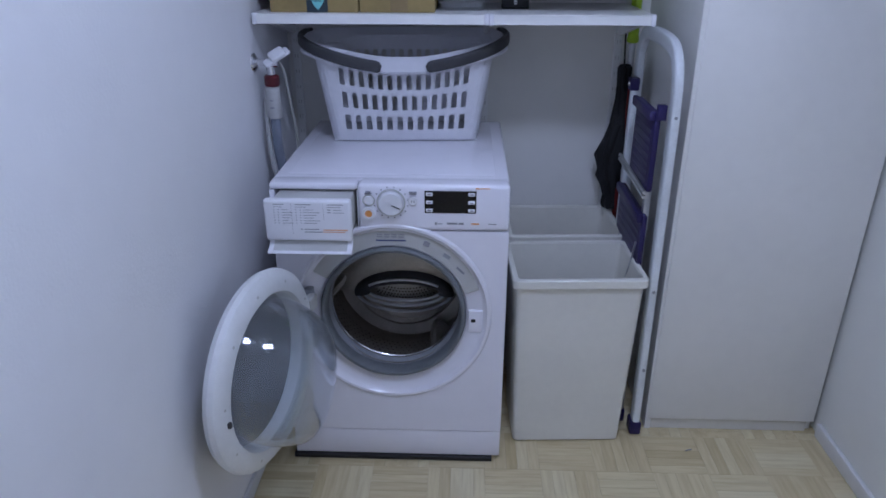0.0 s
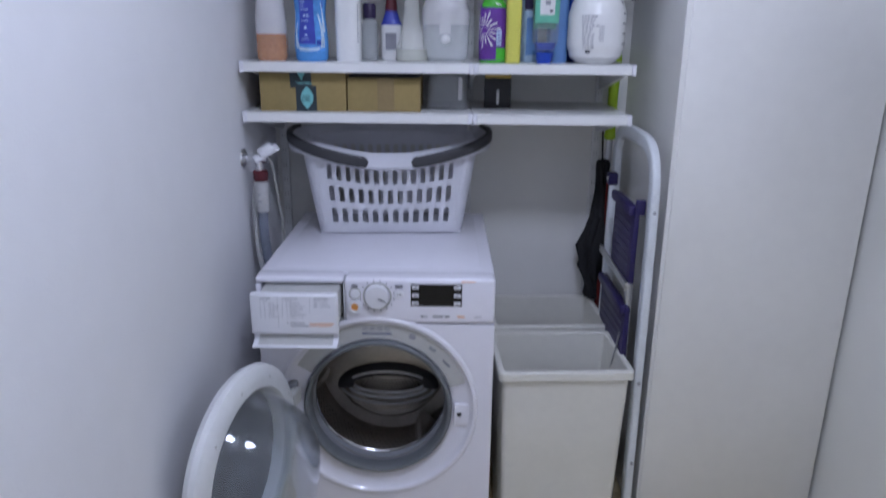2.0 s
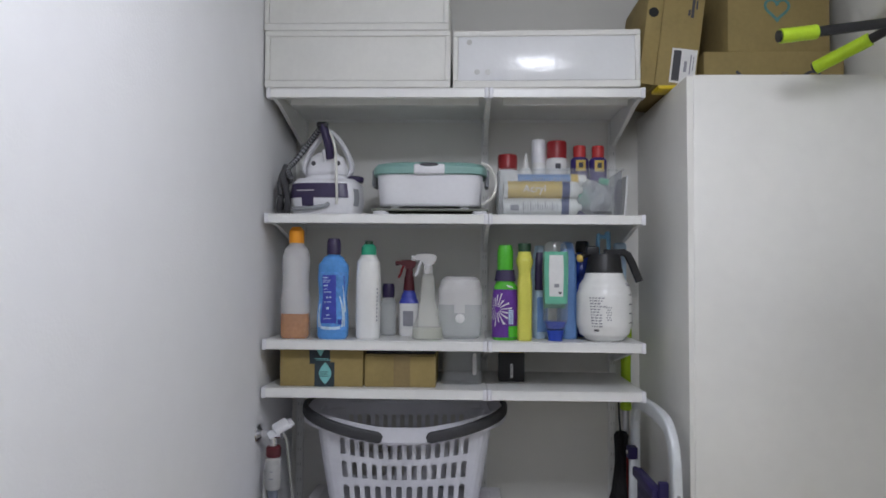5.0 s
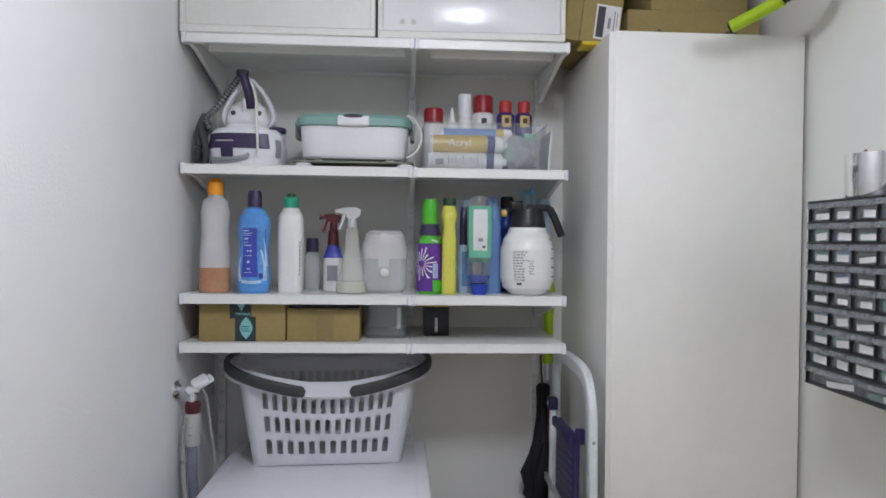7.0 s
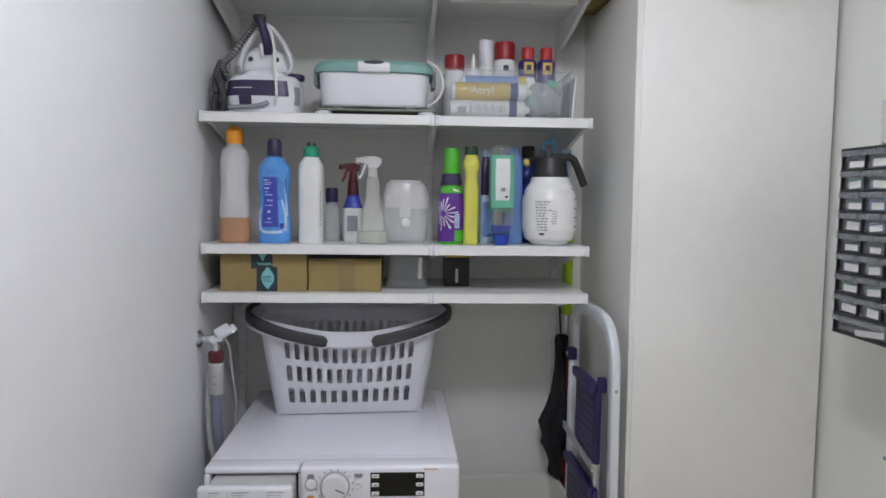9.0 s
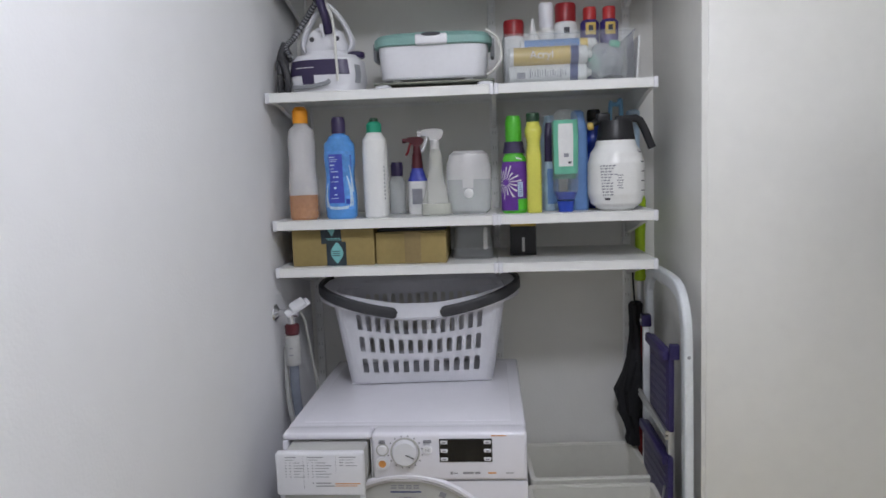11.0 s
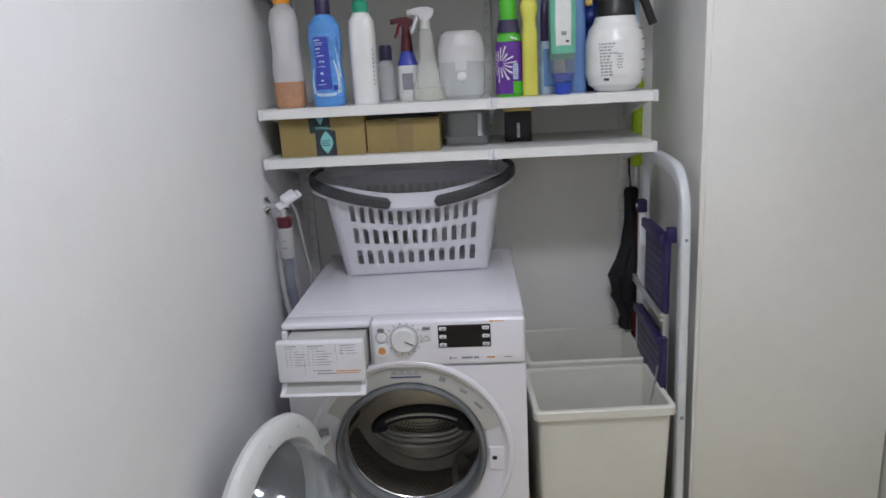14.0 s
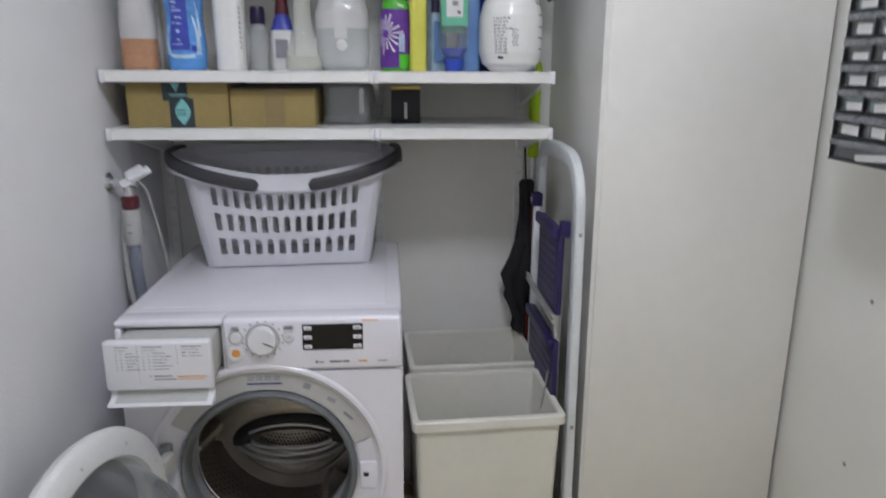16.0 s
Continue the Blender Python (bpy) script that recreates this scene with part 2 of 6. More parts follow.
M_BAG = mat("clear_film", (0.80, 0.82, 0.84), 0.15, vary=0.05, scale=20, alpha=0.38, bump=0.8, bscale=60)
M_CLEAR = clear_shiny("clear_plastic", (0.96, 0.97, 0.97), 0.06, 0.45, 0.07)
M_CLEARGREY = clear_shiny("clear_drawer_plastic", (0.86, 0.87, 0.89), 0.08, 0.4, 0.07)
M_PULL = mat("drawer_pull_plastic", (0.40, 0.42, 0.45), 0.22, vary=0.25, scale=30, alpha=0.45)
M_MILKY = mat("milky_plastic", (0.76, 0.80, 0.80), 0.13, vary=0.03, scale=14, alpha=0.36)
M_WATER = mat("pale_liquid", (0.66, 0.68, 0.56), 0.15, vary=0.03, scale=10, alpha=0.5)
M_WHITEBOTTLE = mat("white_bottle", (0.82, 0.82, 0.80), 0.25, vary=0.03, scale=12)
M_GREENLABEL = mat("green_label", (0.15, 0.48, 0.33), 0.4, vary=0.08, scale=30)
M_CABLE = mat("white_cable", (0.72, 0.71, 0.66), 0.45, vary=0.05, scale=30)
M_GREYHOSE = mat("grey_hose", (0.20, 0.22, 0.27), 0.5, vary=0.08, scale=40, bump=0.4, bscale=300)
M_LIGHTHOSE = mat("light_grey_hose", (0.46, 0.46, 0.45), 0.5, vary=0.08, scale=40)
M_FABRIC = mat("black_nylon", (0.012, 0.012, 0.014), 0.75, vary=0.25, scale=30, bump=0.5, bscale=180)
M_GLOSSBOX = mat("glossy_white_film", (0.78, 0.79, 0.80), 0.24, vary=0.02, scale=10, ior=1.8, bump=0.7, bscale=26)
M_MATTEBOX = mat("matte_white_board", (0.76, 0.755, 0.715), 0.5, vary=0.03, scale=8)
M_OLIVE = mat("glass_scale_top", (0.22, 0.23, 0.19), 0.2, vary=0.08, scale=10)
M_HOLE = mat("dark_gap", (0.02, 0.02, 0.02), 0.9, vary=0.0)
M_PARQUET = wood("parquet_strip", False)
M_PARQUET_FAR = wood("parquet_far", True)
M_SUBFLOOR = mat("parquet_joint", (0.46, 0.38, 0.25), 0.8, vary=0.1, scale=20)
M_LAMP = glow("lamp_diffuser_glow", (0.945, 0.97, 1.085), LAMP_STRENGTH)


# ---- mesh helpers ----
def thing(name, label, category, at=(0, 0, 0), rz=0.0, group="", kind="", rx=0.0, ry=0.0):
    ob = new(name)
    ob.empty_display_size = 0.05
    ob.matrix_basis = pose(*at, rx, ry, rz)
    return tagged(ob, label, category, group, kind)


def part(name, bm, material, parent, label="", smooth=35):
    me = bpy.data.meshes.new(name)
    bmesh.ops.recalc_face_normals(bm, faces=bm.faces[:])
    bm.to_mesh(me)
    bm.free()
    if smooth:
        for p in me.polygons:
            p.use_smooth = True
        me.set_sharp_from_angle(angle=radians(smooth))
    me.materials.append(material)
    ob = new(name, me)
    ob.parent = parent
    if label:
        ob["label"] = label
    if "print" in name:
        ob["kind"] = "stuff"
    return ob


def solo(name, bm, material, label, category, at=(0, 0, 0), rz=0.0, kind="", group="", smooth=35):
    ob = part(name, bm, material, None, "", smooth)
    ob.matrix_basis = pose(*at, 0, 0, rz)
    return tagged(ob, label, category, group, kind)


def box(x0, x1, y0, y1, z0, z1, bev=0.0, seg=2, bm=None):
    """Box, with rounded edges where bev is given, added to bm."""
    own = bmesh.new()
    bmesh.ops.create_cube(own, size=1.0)
    for v in own.verts:
        v.co = Vector(((x0 + x1) / 2 + v.co.x * (x1 - x0), (y0 + y1) / 2 + v.co.y * (y1 - y0), (z0 + z1) / 2 + v.co.z * (z1 - z0)))
    if bev:
        bmesh.ops.bevel(own, geom=own.edges[:], offset=bev, segments=seg, affect="EDGES", profile=0.5)
    return merge(own, bm)


def merge(own, bm):
    if bm is None:
        return own
    me = bpy.data.meshes.new("tmp")
    own.to_mesh(me)
    own.free()
    bm.from_mesh(me)
    bpy.data.meshes.remove(me)
    return bm


def moved(bm, m):
    bmesh.ops.transform(bm, matrix=m, verts=bm.verts[:])
    return bm


def lathe(profile, seg=32, sx=1.0, sy=1.0, bm=None, cap=True):
    """Profile of (radius, height) turned round z."""
    own = bmesh.new()
    rings = []
    for r, z in profile:
        if r <= 1e-6:
            rings.append([own.verts.new((0, 0, z))])
        else:
            rings.append([own.verts.new((r * sx * math.cos(2 * math.pi * i / seg), r * sy * math.sin(2 * math.pi * i / seg), z)) for i in range(seg)])
    for a, b in zip(rings, rings[1:]):
        for i in range(seg):
            j = (i + 1) % seg
            if len(a) == 1 and len(b) == 1:
                continue
            if len(a) == 1:
                own.faces.new((a[0], b[j], b[i]))
            elif len(b) == 1:
                own.faces.new((a[i], a[j], b[0]))
            else:
                own.faces.new((a[i], a[j], b[j], b[i]))
    if cap:
        for ring in (rings[0], rings[-1]):
            if len(ring) > 1:
                own.faces.new(ring)
    return merge(own, bm)


def section_at(sections, z):
    """Half width, half depth and squareness of a lofted body at height z, smoothly between its sections."""
    for a, b in zip(sections, sections[1:]):
        if z <= b[0]:
            k = 0 if b[0] == a[0] else max(0.0, (z - a[0]) / (b[0] - a[0]))
            k = k * k * (3 - 2 * k)
            return [a[i] + (b[i] - a[i]) * k for i in (1, 2, 3)]
    return list(sections[-1][1:4])


def oval(hw, hd, n, a):
    c, s = math.cos(a), math.sin(a)
    return (hw * math.copysign(abs(c) ** (2 / n), c), hd * math.copysign(abs(s) ** (2 / n), s))


def loft(sections, seg=36, steps=5, z0=None, z1=None, grow=0.0, bm=None):
    """Bottle-like body through sections of (height, half width, half depth, squareness)."""
    z0 = sections[0][0] if z0 is None else z0
    z1 = sections[-1][0] if z1 is None else z1
    zs = sorted({z0, z1} | {a[0] + (b[0] - a[0]) * k / steps for a, b in zip(sections, sections[1:]) for k in range(steps + 1) if z0 < a[0] + (b[0] - a[0]) * k / steps < z1})
    own = bmesh.new()
    rings = []
    for z in zs:
        hw, hd, n = section_at(sections, z)
        rings.append([own.verts.new((*oval(hw + grow, hd + grow, n, 2 * math.pi * i / seg), z)) for i in range(seg)])
    for a, b in zip(rings, rings[1:]):
        for i in range(seg):
            own.faces.new((a[i], a[(i + 1) % seg], b[(i + 1) % seg], b[i]))
    own.faces.new(rings[0])
    own.faces.new(rings[-1])
    return merge(own, bm)


def patch(sections, z0, z1, a0, a1, grow=0.0008, nz=8, na=12, thick=0.0006, bm=None):
    """A label that hugs a lofted body; angles in degrees, -90 is the front."""
    own = bmesh.new()
    grids = []
    for g in (grow, grow + thick):
        rows = []
        for k in range(nz + 1):
            z = z0 + (z1 - z0) * k / nz
            hw, hd, n = section_at(sections, z)
            rows.append([own.verts.new((*oval(hw + g, hd + g, n, radians(a0 + (a1 - a0) * i / na)), z)) for i in range(na + 1)])
        grids.append(rows)
        for k in range(nz):
            for i in range(na):
                own.faces.new((rows[k][i], rows[k][i + 1], rows[k + 1][i + 1], rows[k + 1][i]))
    lo, hi = grids
    edge = lambda r: r[0] + [row[-1] for row in r[1:]] + r[-1][-2::-1] + [row[0] for row in r[-2:0:-1]]
    el, eh = edge(lo), edge(hi)
    for i in range(len(el)):
        j = (i + 1) % len(el)
        own.faces.new((el[i], el[j], eh[j], eh[i]))
    return merge(own, bm)


def streak(sections, a0, z0, a1, z1, w0, w1, grow=0.0018, n=6, bend=0.0, bm=None):
    """Slanting printed stroke on a lofted body, w0 wide at its start and w1 at its end."""
    own = bmesh.new()
    r = section_at(sections, (z0 + z1) / 2)[0]
    dx, dz = radians(a1 - a0) * r, z1 - z0
    ln = math.hypot(dx, dz)
    px, pz = -dz / ln, dx / ln
    rows = []
    for i in range(n + 1):
        k = i / n
        w = w0 + (w1 - w0) * k
        off = bend * 4 * k * (1 - k)
        row = []
        for s in (-0.5, 0.5):
            a = a0 + (a1 - a0) * k + math.degrees(px * (w * s + off) / r)
            z = z0 + (z1 - z0) * k + pz * (w * s + off)
            hw, hd, sq = section_at(sections, z)
            row.append(own.verts.new((*oval(hw + grow, hd + grow, sq, radians(a)), z)))
        rows.append(row)
    for p, q in zip(rows, rows[1:]):
        own.faces.new((p[0], p[1], q[1], q[0]))
    return merge(own, bm)


def smooth_path(pts, n=8, closed=False):
    P = [Vector(p) for p in pts]
    out = []
    m = len(P)
    for i in range(m if closed else m - 1):
        if closed:
            a, b, c, d = P[(i - 1) % m], P[i], P[(i + 1) % m], P[(i + 2) % m]
        else:
            a, b, c, d = P[max(i - 1, 0)], P[i], P[i + 1], P[min(i + 2, m - 1)]
        for k in range(n):
            t = k / n
            out.append(0.5 * ((2 * b) + (c - a) * t + (2 * a - 5 * b + 4 * c - d) * t * t + (3 * b - a - 3 * c + d) * t ** 3))
    if not closed:
        out.append(P[-1])
    return out


def tube(pts, r, seg=12, n=8, closed=False, straight=False, flat=1.0, up=(0, 0, 1), bm=None, square=2):
    """Sweep of an oval (r wide across 'up', r * flat along it) through the points."""
    path = [Vector(p) for p in pts] if straight else smooth_path(pts, n, closed)
    own = bmesh.new()
    rings = []
    m = len(path)
    for i, p in enumerate(path):
        if closed:
            d = path[(i + 1) % m] - path[(i - 1) % m]
        else:
            d = path[min(i + 1, m - 1)] - path[max(i - 1, 0)]
        d.normalize()
        u = Vector(up) - d * d.dot(Vector(up))
        if u.length < 1e-4:
            u = Vector((1, 0.2, 0)) - d * d.dot(Vector((1, 0.2, 0)))
        u.normalize()
        s = d.cross(u)
        rings.append([own.verts.new(p + s * w + u * h) for w, h in (oval(r, r * flat, square, 2 * math.pi * (k + 0.5) / seg) for k in range(seg))])
    pairs = list(zip(rings, rings[1:])) + ([(rings[-1], rings[0])] if closed else [])
    for a, b in pairs:
        for k in range(seg):
            own.faces.new((a[k], a[(k + 1) % seg], b[(k + 1) % seg], b[k]))
    if not closed:
        own.faces.new(rings[0])
        own.faces.new(rings[-1])
    return merge(own, bm)


def prism(outline, y0, y1, bm=None):
    """Outline in x, z pushed from y0 to y1."""
    own = bmesh.new()
    a = [own.verts.new((x, y0, z)) for x, z in outline]
    b = [own.verts.new((x, y1, z)) for x, z in outline]
    own.faces.new(a)
    own.faces.new(b[::-1])
    for i in range(len(a)):
        j = (i + 1) % len(a)
        own.faces.new((a[i], b[i], b[j], a[j]))
    return merge(own, bm)


def bars(rows, y0, y1, bm=None):
    """Printed bars (x0, x1, z0, z1) on a front that looks along -y."""
    own = bmesh.new()
    for x0, x1, z0, z1 in rows:
        box(x0, x1, y0, y1, z0, z1, bm=own)
    return merge(own, bm)


def lettering(text, size, depth=0.0006):
    cu = bpy.data.curves.new("lettering", "FONT")
    cu.body, cu.size, cu.extrude, cu.align_x, cu.align_y = text, size, depth, "CENTER", "CENTER"
    ob = bpy.data.objects.new("lettering", cu)
    scene.collection.objects.link(ob)
    bpy.context.view_layer.update()
    me = bpy.data.meshes.new_from_object(ob.evaluated_get(bpy.context.evaluated_depsgraph_get()))
    bpy.data.objects.remove(ob)
    bm = bmesh.new()
    bm.from_mesh(me)
    bpy.data.meshes.remove(me)
    return bm


UP = pose(0, 0, 0, 90, 0, 0)          # turns a lathe's axis z to -y


# ---- the room ----
X1, Y0, Y1, H = 1.676, -2.75, 0.68, 2.46     # right wall, wall behind, back wall, ceiling
solo("wall_left", box(-0.10, 0.0, Y0 - 0.1, Y1 + 0.1, 0.0, H), M_WALL, "white painted wall beside the washing machine", "wall", kind="structure", smooth=0)
solo("wall_right", box(X1, X1 + 0.10, Y0 - 0.1, Y1 + 0.1, 0.0, H), M_WALL_IN, "white painted wall with two screw holes", "wall", kind="structure", smooth=0)
solo("wall_back", box(0.0, X1, Y1, Y1 + 0.1, 0.0, H), M_WALL_BACK, "white painted wall behind the shelves", "wall", kind="structure", smooth=0)
# unseen wall added behind the camera, to send the lamp's light back
solo("wall_front", box(0.0, X1, Y0 - 0.1, Y0, 0.0, H), M_WALL, "unseen plain white wall added to close the room and bounce light", "wall", kind="structure", smooth=0)
solo("ceiling", box(-0.1, X1 + 0.1, Y0 - 0.1, Y1 + 0.1, H, H + 0.1), M_CEIL, "plain white ceiling", "ceiling", kind="structure", smooth=0)
floor = solo("floor", box(0.0, X1, Y0, Y1, -0.10, -0.003), M_SUBFLOOR, "pale mosaic parquet floor in a basket pattern", "floor", kind="structure", smooth=0)
solo("baseboard_right", box(X1 - 0.014, X1, Y0, 0.150, 0.0, 0.048, 0.004), M_TRIM, "low white skirting board", "baseboard", kind="structure")
solo("baseboard_left", box(0.0, 0.012, Y0, Y1, 0.0, 0.045, 0.004), M_TRIM, "low white skirting board", "baseboard", kind="structure")
for z in (0.887, 0.502):
    solo("screw", moved(lathe([(0.0, 0.003), (0.003, 0.0025), (0.0055, 0.0)], 12), pose(0, 0, 0, 0, -90, 0)), M_GREY, "small dark screw in the white wall", "screw", at=(X1, -0.078, z))

lamp = thing("ceiling_lamp", "round white ceiling lamp with opal dome, lit", "lamp", at=LAMP)
part("base_ring", lathe([(0.0, -0.0005), (0.172, -0.0005), (0.176, -0.004), (0.176, -0.022), (0.170, -0.026), (0.0, -0.0262)], 48), M_TRIM, lamp, "white metal base ring")
part("diffuser", lathe([(0.164, -0.0266), (0.166, -0.045), (0.160, -0.070), (0.140, -0.095), (0.105, -0.112), (0.055, -0.121), (0.0, -0.124)], 48), M_LAMP, lamp, "glowing opal dome")

# ---- tall white cabinet ----
CX0, CX1, CY, CZ = 1.150, 1.662, 0.163, 2.053
cab = thing("tall_cabinet", "tall plain white laminate cabinet, doors shut", "cabinet", at=(0, 0, 0))
side = box(CX0, CX0 + 0.018, CY + 0.004, Y1 - 0.004, 0.0, CZ - 0.002, 0.0012, 1)
for v in side.verts:
    v.co.x -= 0.003 + 0.011 * v.co.z / CZ
part("side_panel", side, M_CAB, cab)
part("side_panel", box(CX1 - 0.018, CX1, CY + 0.020, Y1 - 0.004, 0.0, CZ - 0.002, 0.0012, 1), M_CAB, cab)
part("top_panel", box(CX0 + 0.0185, CX1 - 0.0182, CY + 0.020, Y1 - 0.004, CZ - 0.02, CZ - 0.002), M_CAB, cab)
part("back_panel", box(CX0 + 0.0182, CX1 - 0.0182, Y1 - 0.010, Y1 - 0.005, 0.03, CZ - 0.021), M_CAB, cab)
part("door", box(CX0 + 0.003, CX1 - 0.002, CY, CY + 0.018, 0.042, CZ, 0.0016, 2), M_CAB, cab, "single flat white door")
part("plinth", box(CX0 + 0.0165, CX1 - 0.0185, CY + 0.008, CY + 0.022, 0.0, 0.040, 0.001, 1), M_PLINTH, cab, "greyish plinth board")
# added strip stands for the dark gap by the wall, in plinth grey
part("filler_strip", box(CX1 + 0.0005, X1 - 0.006, CY + 0.022, CY + 0.03, 0.06, CZ - 0.01), M_PLINTH, cab, "greyish strip added in the dark gap by the wall")


# ---- wall shelves on uprights ----
SY = 0.283                   # front of the shelves
SX = ((0.010, 0.6316), (0.6324, 1.062))
LEVELS = (1.205, 1.337, 1.687, 2.038)       # middle of the front edge
RAILS = (0.028, 0.633, 1.052)

upright = thing("shelf_upright", "white slotted steel wall rail", "shelf rail", at=(RAILS[0], 0, 0), group="shelf rails")
rail_bm = box(-0.0125, 0.0125, Y1 - 0.012, Y1, 0.42, 2.34, 0.002, 1)
part("rail", rail_bm, M_STEEL_WHITE, upright)
slot_bm = bmesh.new()
for k in range(38):
    z = 0.46 + k * 0.049
    for dx in (-0.006, 0.0025):
        box(dx + 0.0008, dx + 0.0028, Y1 - 0.0128, Y1 - 0.0119, z, z + 0.011, bm=slot_bm)
part("slots", slot_bm, M_SILVER, upright, "row of narrow slots", smooth=0)["kind"] = "stuff"
for x in RAILS[1:]:
    copy_thing(upright, pose(x, 0, 0))


def shelf(x0, x1, z, label):
    """Bent steel sheet shelf: top, front lip, back lip, rows of small holes by the front, end caps."""
    s = thing("wall_shelf", label, "shelf", at=(x0, SY, z), group="wall shelves")
    w, d = x1 - x0, Y1 - 0.014 - SY
    part("sheet", box(0.0, w, 0.0, d, 0.010, 0.0135, 0.0012, 1), M_STEEL_WHITE, s)
    prof = [(0.0, 0.0098), (0.0, -0.0115), (0.0012, -0.0125), (0.020, -0.0125), (0.020, -0.0105), (0.0025, -0.0105), (0.0025, 0.0098)]
    lipb = bmesh.new()
    ra, rb = ([lipb.verts.new((x, y, zz)) for y, zz in prof] for x in (0.012, w - 0.012))
    lipb.faces.new(ra)
    lipb.faces.new(rb[::-1])
    for i in range(len(prof)):
        j = (i + 1) % len(prof)
        lipb.faces.new((ra[i], rb[i], rb[j], ra[j]))
    part("front_lip", lipb, M_STEEL_WHITE, s)
    part("back_lip", box(0.012, w - 0.012, d - 0.003, d, 0.0, 0.0098), M_STEEL_WHITE, s)
    if z > 2.0:
        part("stiffener", box(0.045, w - 0.025, 0.10, 0.125, -0.010, 0.0098, 0.001, 1), M_STEEL_WHITE, s)
    for a, b in ((0.0, 0.0118), (w - 0.0118, w)):
        part("end_cap", box(a, b, -0.0015, 0.03, -0.0140, 0.0150, 0.002, 2), M_PLASTIC, s, "white plastic end cap")
    holes = bmesh.new()
    n = int((w - 0.06) / 0.0125)
    for r in range(28):
        for k in range(n):
            cx, cy = 0.03 + k * 0.0125 + (r % 2) * 0.006, 0.022 + r * 0.0125
            vs = [holes.verts.new((cx + 0.0028 * math.cos(i * math.pi / 3), cy + 0.0028 * math.sin(i * math.pi / 3), 0.0138)) for i in range(6)]
            holes.faces.new(vs)
    part("perforation", holes, M_SILVER, s, "rows of small round holes", smooth=0)["kind"] = "stuff"
    return s


def bracket(x, z):
    b = thing("shelf_bracket", "white steel shelf bracket under the shelf", "bracket", at=(x, 0, z), group="shelf brackets")
    out = bmesh.new()
    d0, d1 = SY + 0.015, Y1 - 0.012
    pts = [(d0, 0.009), (d1, 0.009), (d1, -0.075), (d1 - 0.02, -0.08), (d0 + 0.06, -0.016), (d0, -0.012)]
    lo = [out.verts.new((-0.006, y, zz)) for y, zz in pts]
    hi = [out.verts.new((0.006, y, zz)) for y, zz in pts]
    out.faces.new(lo)
    out.faces.new(hi[::-1])
    for i in range(len(lo)):
        j = (i + 1) % len(lo)
        out.faces.new((lo[i], hi[i], hi[j], lo[j]))
    part("arm", out, M_STEEL_WHITE, b, smooth=0)
    return b


for z, words in zip(LEVELS, ("white steel wall shelf with cardboard boxes", "white steel wall shelf full of cleaning bottles",
                             "white steel wall shelf with iron and lunch box", "white steel top shelf with storage boxes")):
    for a, b in SX:
        shelf(a, b, z, words)
first = bracket(RAILS[0], LEVELS[0])
for i, z in enumerate(LEVELS):
    for k, x in enumerate(RAILS):
        if i or k:
            copy_thing(first, pose(x, 0, z))


# ---- washing machine ----
WX, WZC, WR = 0.390, 0.487, 0.205            # centre line, middle of the porthole, hole in the front
wm = thing("washing_machine", "white front-loading washing machine, door and drawer open", "washing machine", at=(WX, 0, 0))
HW = 0.2975


def ring_panel(x0, x1, z0, z1, cz, r, y0, y1, seg=96):
    """Panel with a round hole, rim folded back."""
    bm = bmesh.new()
    angs = [2 * math.pi * i / seg for i in range(seg)]
    for cx, cz2 in ((x0, z0), (x0, z1), (x1, z0), (x1, z1)):
        angs.append(math.atan2(cz2 - cz, cx) % (2 * math.pi))
    angs = sorted(set(angs))
    inner, outer, back, side = [], [], [], []
    for a in angs:
        c, s = math.cos(a), math.sin(a)
        k = min([(x1 / c) if c > 1e-9 else 9, (x0 / c) if c < -1e-9 else 9, ((z1 - cz) / s) if s > 1e-9 else 9, ((z0 - cz) / s) if s < -1e-9 else 9])
        inner.append(bm.verts.new((r * c, y0, cz + r * s)))
        back.append(bm.verts.new((r * c, y1, cz + r * s)))
        outer.append(bm.verts.new((k * c, y0, cz + k * s)))
        side.append(bm.verts.new((k * c, y1, cz + k * s)))
    n = len(angs)
    for i in range(n):
        j = (i + 1) % n
        bm.faces.new((inner[i], inner[j], outer[j], outer[i]))
        bm.faces.new((inner[i], back[i], back[j], inner[j]))
        bm.faces.new((outer[i], outer[j], side[j], side[i]))
    return bm


part("side_wall", box(-HW, -HW + 0.012, 0.012, 0.635, 0.018, 0.828, 0.003, 2), M_ENAMEL, wm)
part("side_wall", box(HW - 0.012, HW, 0.012, 0.635, 0.018, 0.828, 0.003, 2), M_ENAMEL, wm)
part("back_wall", box(-HW + 0.0125, HW - 0.0125, 0.625, 0.633, 0.05, 0.828), M_SILVER, wm)
top = box(-HW, HW, 0.0505, 0.645, 0.829, 0.851, 0.007, 4)
part("worktop", top, M_ENAMEL, wm, "smooth white top")
part("top_panel", box(-HW + 0.035, HW - 0.035, 0.075, 0.60, 0.8500, 0.8522, 0.0011, 2), M_ENAMEL, wm)
part("front_panel", ring_panel(-HW, HW, 0.108, 0.727, WZC, 0.246, 0.0, 0.02), M_ENAMEL, wm, "white front with a round opening")
part("top_joint", box(-HW + 0.004, HW - 0.004, 0.036, 0.064, 0.838, 0.8504, 0.001, 1), M_ENAMEL, wm)
part("kick_panel", box(-HW, HW, 0.002, 0.02, 0.018, 0.1055, 0.004, 2), M_ENAMEL, wm)
part("control_panel", box(-0.078, HW, -0.004, 0.05, 0.7295, 0.8510, 0.011, 5), M_ENAMEL, wm, "white control panel")
